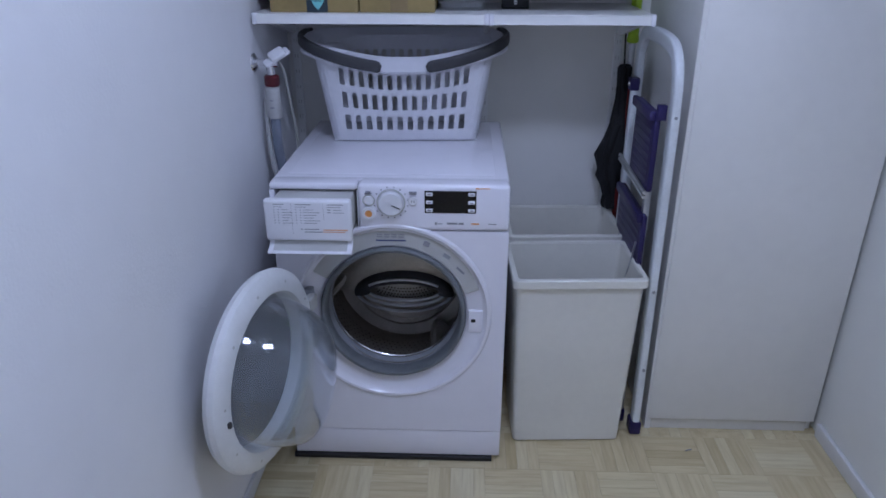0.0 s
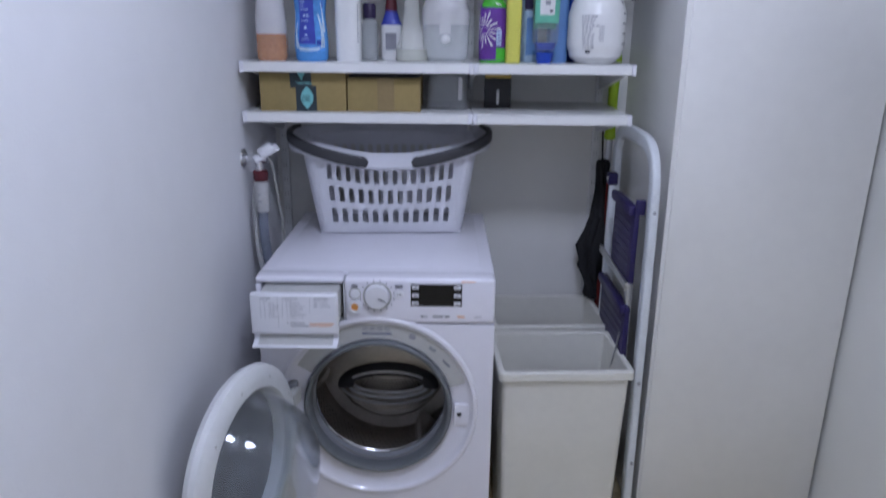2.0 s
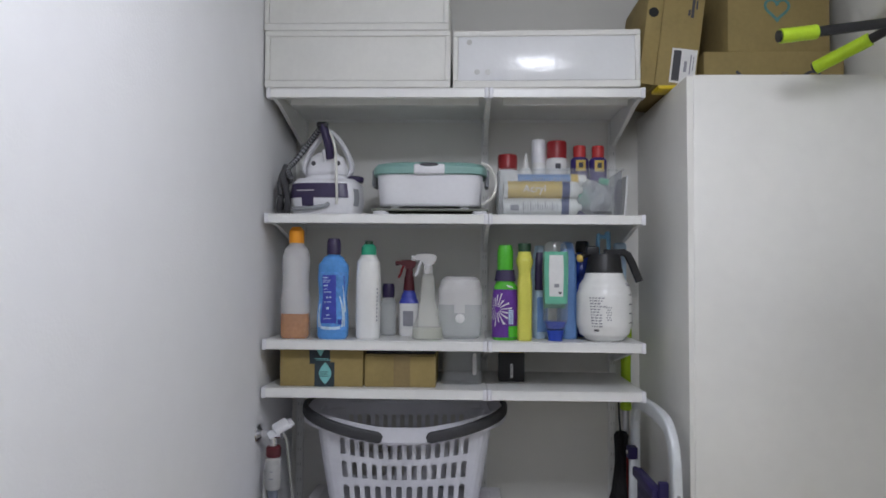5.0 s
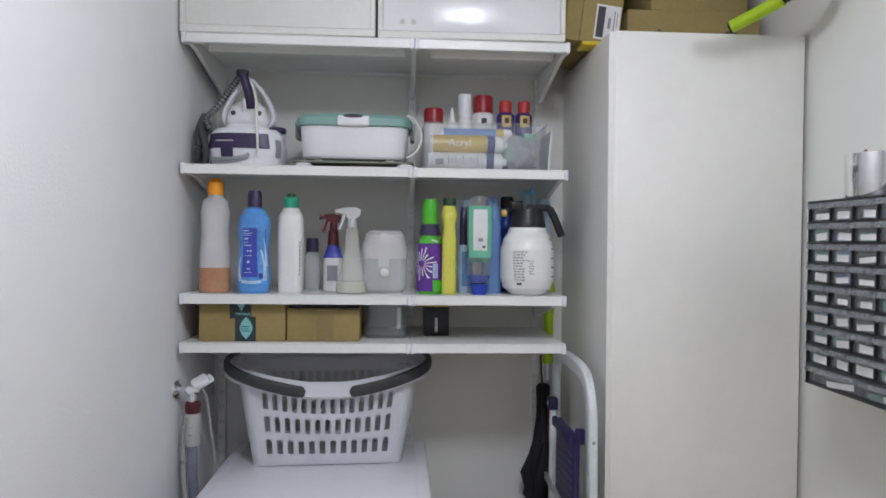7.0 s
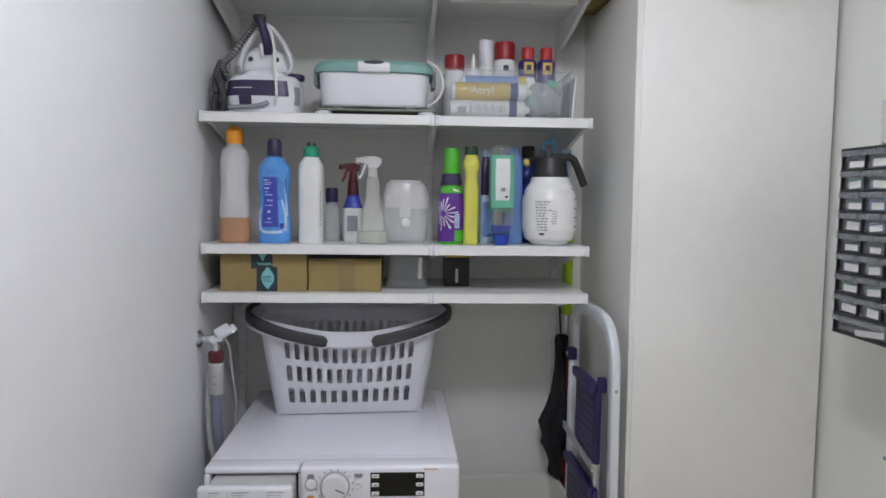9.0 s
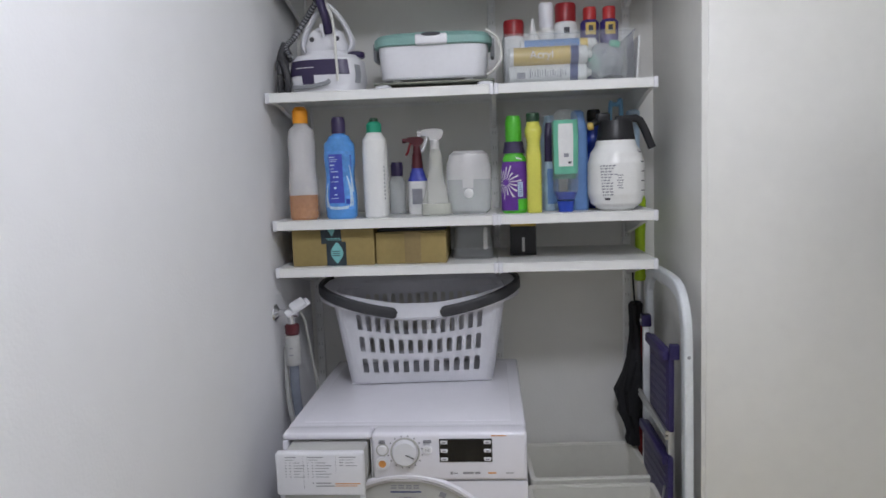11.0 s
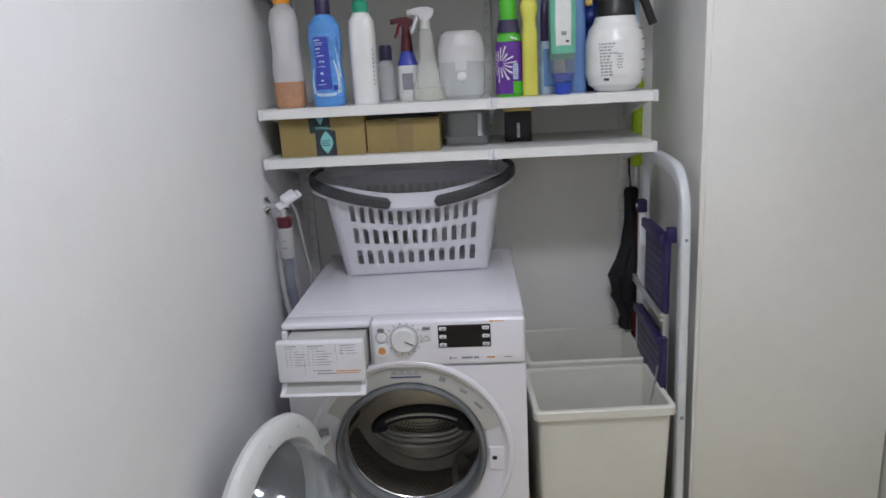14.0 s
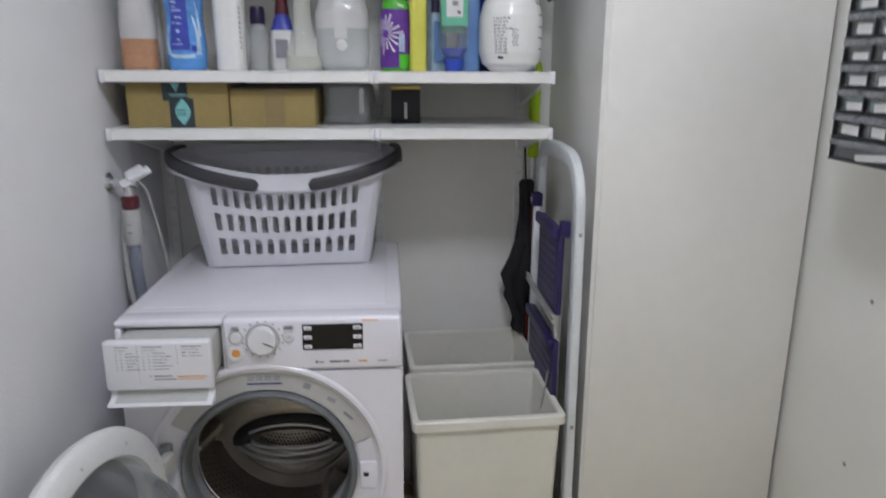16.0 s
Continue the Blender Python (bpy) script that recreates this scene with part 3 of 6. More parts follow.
part("control_panel_edge", box(-HW, -HW + 0.014, -0.004, 0.05, 0.7295, 0.8330, 0.004, 2), M_ENAMEL, wm)
part("control_panel_edge", box(-HW, -0.0785, -0.003, 0.05, 0.8335, 0.8510, 0.008, 4), M_ENAMEL, wm)
part("drawer_bay", box(-0.0812, -0.0785, 0.004, 0.0995, 0.7335, 0.8325), M_PLASTIC, wm, "pale side of the drawer bay")
part("drawer_bay", box(-HW + 0.0145, -0.0785, 0.10, 0.11, 0.7295, 0.8330), M_SILVER, wm, "grey hollow behind the drawer")
part("drawer_bay", box(-HW + 0.0145, -0.0785, 0.0, 0.10, 0.7290, 0.7330), M_SILVER, wm)
for sx in (-0.24, 0.24):
    for y in (0.06, 0.58):
        foot = lathe([(0.02, 0.0166), (0.022, 0.0175), (0.022, 0.022), (0.012, 0.024), (0.012, 0.04)], 16)
        part("foot", moved(foot, pose(sx, y, 0.0)), M_BLACK, wm)
part("base_frame", box(-HW - 0.006, HW - 0.022, -0.004, 0.60, 0.0005, 0.0165, 0.002, 1), M_BLACK, wm, "black base under the machine")

# porthole
dish = moved(lathe([(0.2625, 0.0008), (0.257, 0.0055), (0.250, 0.0052), (0.244, -0.003), (0.235, -0.009), (0.200, -0.012), (0.191, -0.016)], 96, cap=False), UP)
part("door_surround", moved(dish, pose(0, 0, WZC)), M_ENAMEL, wm, "shallow round dish in the front")


def arc_band(r0, r1, a0, a1, y0, y1, n=40):
    bm = bmesh.new()
    rows = []
    for i in range(n + 1):
        a = radians(a0 + (a1 - a0) * i / n)
        rows.append([bm.verts.new((r * math.cos(a), y, WZC + r * math.sin(a))) for r, y in ((r0, y1), (r0, y0), (r1, y0), (r1, y1))])
    for p, q in zip(rows, rows[1:]):
        for k in range(4):
            bm.faces.new((p[k], p[(k + 1) % 4], q[(k + 1) % 4], q[k]))
    bm.faces.new(rows[0])
    bm.faces.new(rows[-1])
    return bm


part("instruction_band", arc_band(0.197, 0.240, 18, 150, 0.0065, 0.016), M_SILVER, wm, "grey printed band over the door opening")
ink = bmesh.new()
for a, w in ((95, 0.075),):
    for k, hh in enumerate((0.226, 0.220)):
        for j in range(4):
            box(-0.036 + j * 0.0185, -0.022 + j * 0.0185, 0.0052, 0.0066, WZC + hh, WZC + hh + 0.0022, bm=ink)
part("printed_text", ink, M_INK, wm, smooth=0)
part("printed_line", box(-0.038, 0.038, 0.0052, 0.0066, WZC + 0.2095, WZC + 0.2125), M_NAVY, wm)
for a, r, w, hh in ((66, 0.222, 0.016, 0.013), (50, 0.220, 0.020, 0.009), (36, 0.219, 0.026, 0.006)):
    m = pose(r * math.cos(radians(a)), 0.0058, WZC + r * math.sin(radians(a)), 0, 90 - a if a > 60 else (90 - a) * 0.8, 0)
    part("printed_sign", moved(box(-w / 2, w / 2, -0.0008, 0.0008, -hh / 2, hh / 2), m), M_INK if a != 50 else M_GREY, wm)
gasket = moved(lathe([(0.1945, -0.006), (0.193, 0.002), (0.189, 0.006), (0.183, 0.005), (0.1785, -0.002), (0.1765, -0.012), (0.176, -0.030)], 96, cap=False), UP)
fold = moved(lathe([(0.176, -0.0305), (0.180, -0.038), (0.180, -0.046), (0.176, -0.054), (0.1745, -0.062), (0.179, -0.070)], 96, cap=False), UP)
part("gasket_fold", moved(fold, pose(0, 0, WZC)), M_GREY, wm, "dark inner fold of the gasket")
part("door_gasket", moved(gasket, pose(0, 0, WZC)), M_RUBBER, wm, "grey rubber door gasket")
drum_bm = lathe([(0.178, -0.074), (0.207, -0.080), (0.232, -0.10), (0.236, -0.40), (0.225, -0.425), (0.185, -0.43), (0.18, -0.400), (0.172, -0.392), (0.160, -0.400), (0.150, -0.388), (0.128, -0.384), (0.114, -0.372),
                 (0.104, -0.352), (0.095, -0.345), (0.05, -0.341), (0.0, -0.340)], 72, cap=False)
TILT = Matrix.Translation((0, 0.07, WZC)) @ pose(0, 0, 0, -11, 0, 0) @ Matrix.Translation((0, -0.07, -WZC))      # the drum leans back and down
part("drum", moved(moved(moved(drum_bm, UP), pose(0, 0, WZC)), TILT), M_DRUM, wm, "stainless steel drum")
rim = lathe([(0.1735, -0.0725), (0.1755, -0.070), (0.179, -0.072), (0.1755, -0.076)], 72, cap=False)
part("drum_rim", moved(moved(rim, UP), pose(0, 0, WZC)), M_CHROME, wm)
holes = bmesh.new()
LENS = WZC - 0.052                      # middle of the pressed back plate
for row in range(4):
    for k in range(-9, 10):
        x, z = k * 0.0098 + 0.0049 * (row % 2), LENS + 0.010 - row * 0.0095 + 2.2 * (k * 0.0098) ** 2
        if (x / 0.094) ** 2 + ((z - LENS) / 0.021) ** 2 < 1:
            holes.faces.new([holes.verts.new((x + 0.0027 * math.cos(i * math.pi / 4), 0.3385, z + 0.0027 * math.sin(i * math.pi / 4))) for i in range(8)])
for row in range(11):
    for k in range(90):
        a = 2 * math.pi * (k + 0.5 * (row % 2)) / 90
        y = 0.14 + row * 0.023
        r = 0.2310 + 0.004 * (y - 0.10) / 0.30
        e1, e2 = Vector((-math.sin(a), 0, math.cos(a))), Vector((0, 1, 0))
        c = Vector((r * math.cos(a), y, WZC + r * math.sin(a)))
        holes.faces.new([holes.verts.new(c + e1 * (0.0027 * math.cos(i * math.pi / 3)) + e2 * (0.0027 * math.sin(i * math.pi / 3))) for i in range(6)])
for rx, rz, yy in ((0.107, 0.026, 0.334), (0.126, 0.044, 0.336), (0.150, 0.066, 0.345)):
    ridge = tube([(rx * math.cos(radians(188 + k * 4.1)), yy, LENS + rz * math.sin(radians(188 + k * 4.1))) for k in range(41)], 0.0050, 8, straight=True)
    part("drum_ridge", moved(ridge, TILT), M_ALU, wm, "polished ring pressed into the drum's back")
# charcoal arch, the dark reflection on the steel put into its colour
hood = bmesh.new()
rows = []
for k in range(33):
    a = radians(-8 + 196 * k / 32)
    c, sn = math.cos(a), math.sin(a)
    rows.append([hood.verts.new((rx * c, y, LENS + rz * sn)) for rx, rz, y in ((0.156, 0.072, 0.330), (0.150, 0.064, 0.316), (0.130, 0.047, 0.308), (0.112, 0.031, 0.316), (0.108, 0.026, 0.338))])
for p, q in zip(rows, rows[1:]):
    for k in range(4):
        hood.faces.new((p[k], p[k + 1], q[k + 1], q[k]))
# bright tube that puts the arch's highlight into the shape
gleam = tube([(0.131 * math.cos(radians(a)), 0.3065, LENS + 0.048 * math.sin(radians(a))) for a in range(35, 150, 5)], 0.0042, 8, straight=True)
part("arch_edge", moved(gleam, TILT), M_ALU, wm, "bright tube for the highlight on the arch")
upper = bmesh.new()
rows = [[upper.verts.new((rx * math.cos(radians(a)), y, LENS + rz * math.sin(radians(a)))) for rx, rz, y in ((0.154, 0.071, 0.331), (0.185, 0.122, 0.322), (0.217, 0.20, 0.335), (0.232, 0.270, 0.38))] for a in range(4, 180, 6)]
for p, q in zip(rows, rows[1:]):
    for k in range(3):
        upper.faces.new((p[k], p[k + 1], q[k + 1], q[k]))
part("drum_back_plate", moved(upper, TILT), M_DRUM, wm, "domed steel plate at the drum's back", smooth=60)
part("drum_arch", moved(hood, TILT), M_CHARCOAL, wm, "arched ridge in the drum's back, dark reflection put in its colour", smooth=60)
part("drum_holes", moved(holes, TILT), M_HOLE, wm, "rows of small round drum holes", smooth=0)["kind"] = "stuff"
for a in (62, 182, 302):
    fin = bmesh.new()
    sec = []
    for y, hgt, half in ((0.12, 0.012, 0.020), (0.15, 0.050, 0.026), (0.27, 0.062, 0.030), (0.38, 0.055, 0.028), (0.41, 0.02, 0.02)):
        sec.append([fin.verts.new((0.237 - q * hgt, y, half * s)) for q, s in ((0, -1), (0.55, -0.72), (0.92, -0.35), (1, 0), (0.92, 0.35), (0.55, 0.72), (0, 1))])
    for p, q in zip(sec, sec[1:]):
        for k in range(6):
            fin.faces.new((p[k], p[k + 1], q[k + 1], q[k]))
    fin.faces.new(sec[0])
    fin.faces.new(sec[-1])
    part("drum_paddle", moved(fin, TILT @ pose(0, 0, WZC, 0, -a, 0)), M_DRUM, wm, "steel drum paddle")
part("latch_plate", box(0.199, 0.238, 0.0055, 0.016, WZC - 0.055, WZC + 0.012, 0.003, 3), M_ENAMEL, wm)
part("latch_slot", box(0.207, 0.219, 0.0045, 0.006, WZC - 0.024, WZC - 0.014, 0.001, 1), M_HOLE, wm)
part("hinge_block", box(-0.232, -0.208, -0.012, 0.014, WZC + 0.02, WZC + 0.075, 0.004, 2), M_GREY, wm, "grey door hinge")
part("hinge_block", box(-0.232, -0.208, -0.012, 0.014, WZC - 0.10, WZC - 0.045, 0.004, 2), M_GREY, wm, "grey door hinge")

# control panel
dial = part("program_dial", moved(lathe([(0.031, 0.0), (0.031, 0.010), (0.028, 0.016), (0.0, 0.0175)], 40), pose(0.004, -0.0045, 0.804, 90, 0, 0)), M_PLASTIC, wm, "white round dial")
part("dial_mark", moved(box(0.003, 0.026, -0.0228, -0.0219, -0.0011, 0.0011), pose(0.004, 0, 0.804, 0, 24, 0)), M_INK_DARK, dial)
dots = bmesh.new()
for k in range(16):
    a = 2 * math.pi * k / 16 + 0.2
    box(0.004 + 0.042 * math.cos(a) - 0.0016, 0.004 + 0.042 * math.cos(a) + 0.0016, -0.0048, -0.0041, 0.804 + 0.040 * math.sin(a) - 0.0018, 0.804 + 0.040 * math.sin(a) + 0.0018, bm=dots)
part("dial_print", dots, M_INK, wm, smooth=0)
part("dial_ring", moved(lathe([(0.036, 0.0), (0.036, 0.0016), (0.032, 0.0018)], 40, cap=False), pose(0.004, -0.0042, 0.804, 90, 0, 0)), M_SILVER, wm)
for x, z, r, mm, nm in ((-0.051, 0.8095, 0.0125, M_PLASTIC, "power_button"), (0.058, 0.8095, 0.0115, M_PLASTIC, "start_button"), (-0.052, 0.7755, 0.0155, M_ORANGE_INK, "push_button")):
    part(nm, moved(lathe([(r, 0.0), (r, 0.003), (r * 0.85, 0.0048), (0.0, 0.005)], 28), pose(x, -0.0042, z, 90, 0, 0)), mm, wm, "orange round push button" if nm == "push_button" else "small white round button")
part("button_ring", moved(lathe([(0.0155, 0.0), (0.0155, 0.002), (0.0128, 0.0021), (0.0125, 0.0)], 28, cap=False), pose(-0.051, -0.0042, 0.8095, 90, 0, 0)), M_SILVER, wm)
part("button_ring", moved(lathe([(0.0165, 0.0), (0.0165, 0.006), (0.010, 0.0062), (0.009, 0.005)], 28, cap=False), pose(-0.052, -0.0042, 0.7755, 90, 0, 0)), M_PLASTIC, wm)
part("button_print", bars([(-0.060, -0.043, 0.8275, 0.829), (-0.058, -0.045, 0.832, 0.8335), (0.049, 0.068, 0.8275, 0.829), (0.049, 0.068, 0.832, 0.8335),
                           (0.054, 0.056, 0.8065, 0.8125), (0.059, 0.0605, 0.8065, 0.8125), (0.062, 0.0635, 0.8065, 0.8125)], -0.0095, -0.0041), M_INK, wm, smooth=0)
disp = part("display", box(0.087, 0.214, -0.0062, -0.003, 0.7785, 0.836, 0.001, 1), M_SCREEN, wm, "black glass display")
for z in (0.828, 0.807, 0.786):
    for x in (0.0985, 0.2025):
        part("display_button", box(x - 0.0085, x + 0.0085, -0.0080, -0.0055, z - 0.0045, z + 0.0045, 0.0012, 1), M_PLASTIC, disp)
        part("button_print", box(x - 0.004, x + 0.004, -0.0084, -0.0079, z - 0.0016, z + 0.0012), M_INK, disp, smooth=0)
part("panel_print", bars([(0.112, 0.118, 0.747, 0.7535), (0.120, 0.130, 0.7485, 0.751), (0.142, 0.168, 0.748, 0.753), (0.171, 0.184, 0.748, 0.753), (0.245, 0.265, 0.749, 0.751)], -0.0048, -0.0041), M_INK, wm, smooth=0)
part("panel_print", bars([(0.203, 0.222, 0.7485, 0.752), (0.212, 0.222, 0.8415, 0.8445), (0.224, 0.247, 0.842, 0.844)], -0.0048, -0.0041), M_ORANGE_INK, wm, smooth=0)

# drawer pulled out
DY = -0.088
drw = part("detergent_drawer", box(-0.290, -0.082, DY, DY + 0.022, 0.7335, 0.838, 0.007, 4), M_PLASTIC, wm, "white detergent drawer, pulled out")
part("drawer_tray", box(-0.275, -0.088, DY + 0.022, 0.098, 0.742, 0.8285, 0.003, 2), M_SILVER, drw)
lip = bmesh.new()
prof = [(DY + 0.016, 0.735), (DY + 0.012, 0.722), (DY + 0.002, 0.7145), (DY - 0.012, 0.712), (DY - 0.015, 0.707), (DY - 0.008, 0.7025), (DY + 0.010, 0.7025), (DY + 0.0205, 0.712), (DY + 0.0215, 0.735)]
a = [lip.verts.new((-0.286, y, z)) for y, z in prof]
b = [lip.verts.new((-0.084, y, z)) for y, z in prof]
lip.faces.new(a)
lip.faces.new(b[::-1])
for i in range(len(a)):
    j = (i + 1) % len(a)
    lip.faces.new((a[i], b[i], b[j], a[j]))
part("drawer_grip", lip, M_PLASTIC, drw, "curved grip under the drawer front", smooth=60)
# silver grey lining puts the shade of the white grip's hollow into colour
scoop = bmesh.new()
prof = [(DY + 0.0150, 0.7332), (DY + 0.0108, 0.7225), (DY + 0.0012, 0.7155), (DY - 0.0095, 0.7128), (DY - 0.0095, 0.7122), (DY + 0.0025, 0.7143), (DY + 0.0125, 0.722), (DY + 0.0165, 0.7332)]
a = [scoop.verts.new((-0.274, y, z)) for y, z in prof]
b = [scoop.verts.new((-0.096, y, z)) for y, z in prof]
scoop.faces.new(a)
scoop.faces.new(b[::-1])
for i in range(len(a)):
    j = (i + 1) % len(a)
    scoop.faces.new((a[i], b[i], b[j], a[j]))
part("grip_recess", scoop, M_SILVER, drw, "curved grip recess, its shade put in as grey", smooth=60)
rows = [(-0.266, -0.240, 0.8265, 0.8282), (-0.214, -0.176, 0.8265, 0.8282), (-0.138, -0.100, 0.8265, 0.8282), (-0.2235, -0.2231, 0.752, 0.830), (-0.1475, -0.1471, 0.790, 0.830)]
txt = [(-0.266, -0.246, 0.8205, 0.8214), (-0.214, -0.188, 0.8205, 0.8214), (-0.138, -0.106, 0.8205, 0.8214)]
for k in range(6):
    z = 0.8135 - k * 0.0068
    txt += [(-0.266, -0.263, z, z + 0.0014), (-0.256, -0.253, z, z + 0.0014), (-0.246, -0.246 + 0.014 + 0.004 * ((k * 7) % 4), z, z + 0.0011)]
    txt += [(-0.214, -0.211, z, z + 0.0014), (-0.203, -0.200, z, z + 0.0014), (-0.195, -0.195 + 0.024 + 0.007 * ((k * 5) % 3), z, z + 0.0011)]
    if k < 2:
        txt += [(-0.138, -0.130, z, z + 0.002), (-0.124, -0.104 + 0.006 * k, z, z + 0.0011)]
txt += [(-0.203, -0.200, 0.764, 0.767), (-0.195, -0.160, 0.764, 0.766), (-0.195, -0.152, 0.757, 0.759)]
part("printed_text", bars(rows + txt, DY - 0.0007, DY + 0.002), M_INK, drw, smooth=0)
part("printed_line", bars([(-0.150, -0.092, 0.7625, 0.7645), (-0.150, -0.098, 0.7575, 0.7590)], DY - 0.0007, DY + 0.002), M_ORANGE_INK, drw, smooth=0)

# open porthole door
door_at = Vector((0.171 - WX, -0.026, 0.482))
TH = 102.5
R = 0.240
dm = Matrix.Translation(door_at) @ pose(0, 0, 0, 0, 0, -TH) @ Matrix.Translation((R, 0, 0))      # local x across, local y: inner side
ringp = lathe([(0.182, 0.012), (0.187, 0.020), (0.200, 0.021), (0.225, 0.016), (0.235, 0.008), (0.238, -0.004), (0.232, -0.018), (0.20, -0.028), (0.180, -0.028), (0.176, -0.010), (0.182, 0.012)], 80, cap=False)
TOY = pose(0, 0, 0, -90, 0, 0)                   # lathe axis z to +y
pd = part("porthole_door", moved(moved(ringp, TOY), dm), M_DOORRING, wm, "round white door frame, swung open")
bowl = bmesh.new()
PROF = ((0.1815, 0.010), (0.174, 0.022), (0.167, 0.045), (0.158, 0.072), (0.147, 0.096), (0.134, 0.114), (0.118, 0.126), (0.096, 0.134), (0.066, 0.140), (0.034, 0.143), (0.010, 0.1435))
for inset in (0.0, 0.004):
    rows = []
    for r, d in PROF:
        sag = -0.024 * (d / 0.14) ** 2                     # the deep end sits low
        rows.append([bowl.verts.new(((r - inset) * math.cos(a), d - inset, sag + (r - inset) * math.sin(a) + 0.018 * math.sin(a) * (d / 0.14) ** 3 * (r / 0.18))) for a in (2 * math.pi * i / 72 for i in range(72))])
    for p, q in zip(rows, rows[1:]):
        for i in range(72):
            bowl.faces.new((p[i], p[(i + 1) % 72], q[(i + 1) % 72], q[i]))
    bowl.faces.new(rows[-1])
gb = part("glass_bowl", moved(bowl, dm), M_GLASS, pd, "clear glass bowl of the door", smooth=60)
cover = lathe([(0.1825, -0.024), (0.15, -0.030), (0.10, -0.034), (0.0, -0.036)], 72, cap=False)
part("outer_cover", moved(moved(cover, TOY), dm), mat("smoked_cover", (0.115, 0.12, 0.135), 0.25, vary=0.28, scale=4, warm=(0.10, 0.10, 0.10)), pd, "smoked plastic outer cover")
for k in range(10):
    a = radians(k * 36 + 10)
    part("screw_plug", moved(moved(lathe([(0.004, 0.0), (0.003, 0.0015), (0, 0.0016)], 10), TOY), dm @ Matrix.Translation((0.208 * math.cos(a), 0.0185, 0.208 * math.sin(a)))), M_SILVER, pd)
part("door_catch", moved(box(0.196, 0.206, 0.016, 0.027, -0.010, 0.004, 0.002, 1), dm), M_CHARCOAL, pd, "dark metal door catch")
part("hinge_arm", moved(box(-0.262, -0.215, -0.004, 0.018, 0.03, 0.07, 0.003, 1), dm), M_SILVER, pd)
part("hinge_arm", moved(box(-0.262, -0.215, -0.004, 0.018, -0.07, -0.03, 0.003, 1), dm), M_SILVER, pd)


# ---- laundry basket ----
bk = thing("laundry_basket", "white slotted plastic laundry basket on the washing machine", "basket", at=(0.392, 0.499, 0.853), rz=3.5)
WB, WT, DB, DT, RC = 0.214, 0.257, 0.112, 0.128, 0.035


def dip(u, v):
    """The rim is lowest in the middle of the front and level along the back."""
    s = min(1.0, max(0.0, (v + 0.55) / 1.2))
    return max(max(0.0, (min(1.0, abs(u)) - 0.18) / 0.82) ** 1.2, s * s * (3 - 2 * s))


def rim_height(x, y):
    return 0.223 + 0.046 * dip(x / WT, y / DT)


def wall_point(side, u, v):
    """u from -1 to 1 along the flat part of a side, v from 0 at the bottom to 1 at the rim."""
    w, d = WB + (WT - WB) * v, DB + (DT - DB) * v
    wm = WB + (WT - WB) * (0.2 + 0.5 * v) - RC           # the slots flare less than the corners
    k = u * wm if abs(u) <= 0.93 else math.copysign(0.93 * wm + (abs(u) - 0.93) / 0.07 * (w - RC - 0.93 * wm), u)
    x, y = {"f": (k, -d), "b": (-k, d), "r": (w, u * (d - RC)), "l": (-w, -u * (d - RC))}[side]
    return Vector((x, y, 0.004 + v * rim_height(x, y)))


def corner_point(k, a, v):
    w, d = WB + (WT - WB) * v, DB + (DT - DB) * v
    cx, cy = ((1, -1), (1, 1), (-1, 1), (-1, -1))[k]
    ang = radians((-90, 0, 90, 180)[k] + a * 90)
    x, y = cx * (w - RC) + RC * math.cos(ang), cy * (d - RC) + RC * math.sin(ang)
    return Vector((x, y, 0.004 + v * rim_height(x, y)))


bb = bmesh.new()
BANDS = ((0.0, 0.125, 0), (0.125, 0.32, 12), (0.32, 0.385, 0), (0.385, 0.59, 13), (0.59, 0.65, 0), (0.65, 0.85, 14), (0.85, 1.0, 0))
for side, scale_n in (("f", 1.0), ("b", 1.0), ("l", 0.42), ("r", 0.42)):
    for v0, v1, n in BANDS:
        n = round(n * scale_n)
        span = 0.93 if n else 1.0
        if n == 0:
            m = 12
            for i in range(m):
                u0, u1 = -1 + 2 * i / m, -1 + 2 * (i + 1) / m
                bb.faces.new([bb.verts.new(wall_point(side, u, v)) for u, v in ((u0, v0), (u1, v0), (u1, v1), (u0, v1))])
            continue
        for s in (-1, 1):
            u0, u1 = sorted((s, s * span))
            bb.faces.new([bb.verts.new(wall_point(side, u, v)) for u, v in ((u0, v0), (u1, v0), (u1, v1), (u0, v1))])
        cell = 2 * span / n
        for i in range(n):
            uc = -span + (i + 0.5) * cell
            hu, vm, hv = cell * 0.27, (v0 + v1) / 2, (v1 - v0) * 0.455
            inner = [(-1, -1), (1, -1), (1, 0.72), (0.80, 0.95), (0, 1.0), (-0.80, 0.95), (-1, 0.72)]
            outer = [(-1, -1), (1, -1), (1, 0.4), (1, 1), (0, 1), (-1, 1), (-1, 0.4)]
            pi = [bb.verts.new(wall_point(side, uc + a * hu, vm + b * hv)) for a, b in inner]
            po = [bb.verts.new(wall_point(side, uc + a * cell / 2, vm + b * (v1 - v0) / 2)) for a, b in outer]
            for k in range(7):
                j = (k + 1) % 7
                bb.faces.new((pi[k], pi[j], po[j], po[k]))
for k in range(4):
    for v0, v1, _ in BANDS:
        for i in range(5):
            bb.faces.new([bb.verts.new(corner_point(k, a, v)) for a, v in ((i / 5, v0), ((i + 1) / 5, v0), ((i + 1) / 5, v1), (i / 5, v1))])
bmesh.ops.remove_doubles(bb, verts=bb.verts[:], dist=0.0004)
body = part("basket_wall", bb, M_BASKET, bk, "tapered wall with rows of slots", smooth=0)
mod = body.modifiers.new("thickness", "SOLIDIFY")
mod.thickness, mod.offset = 0.0028, -1
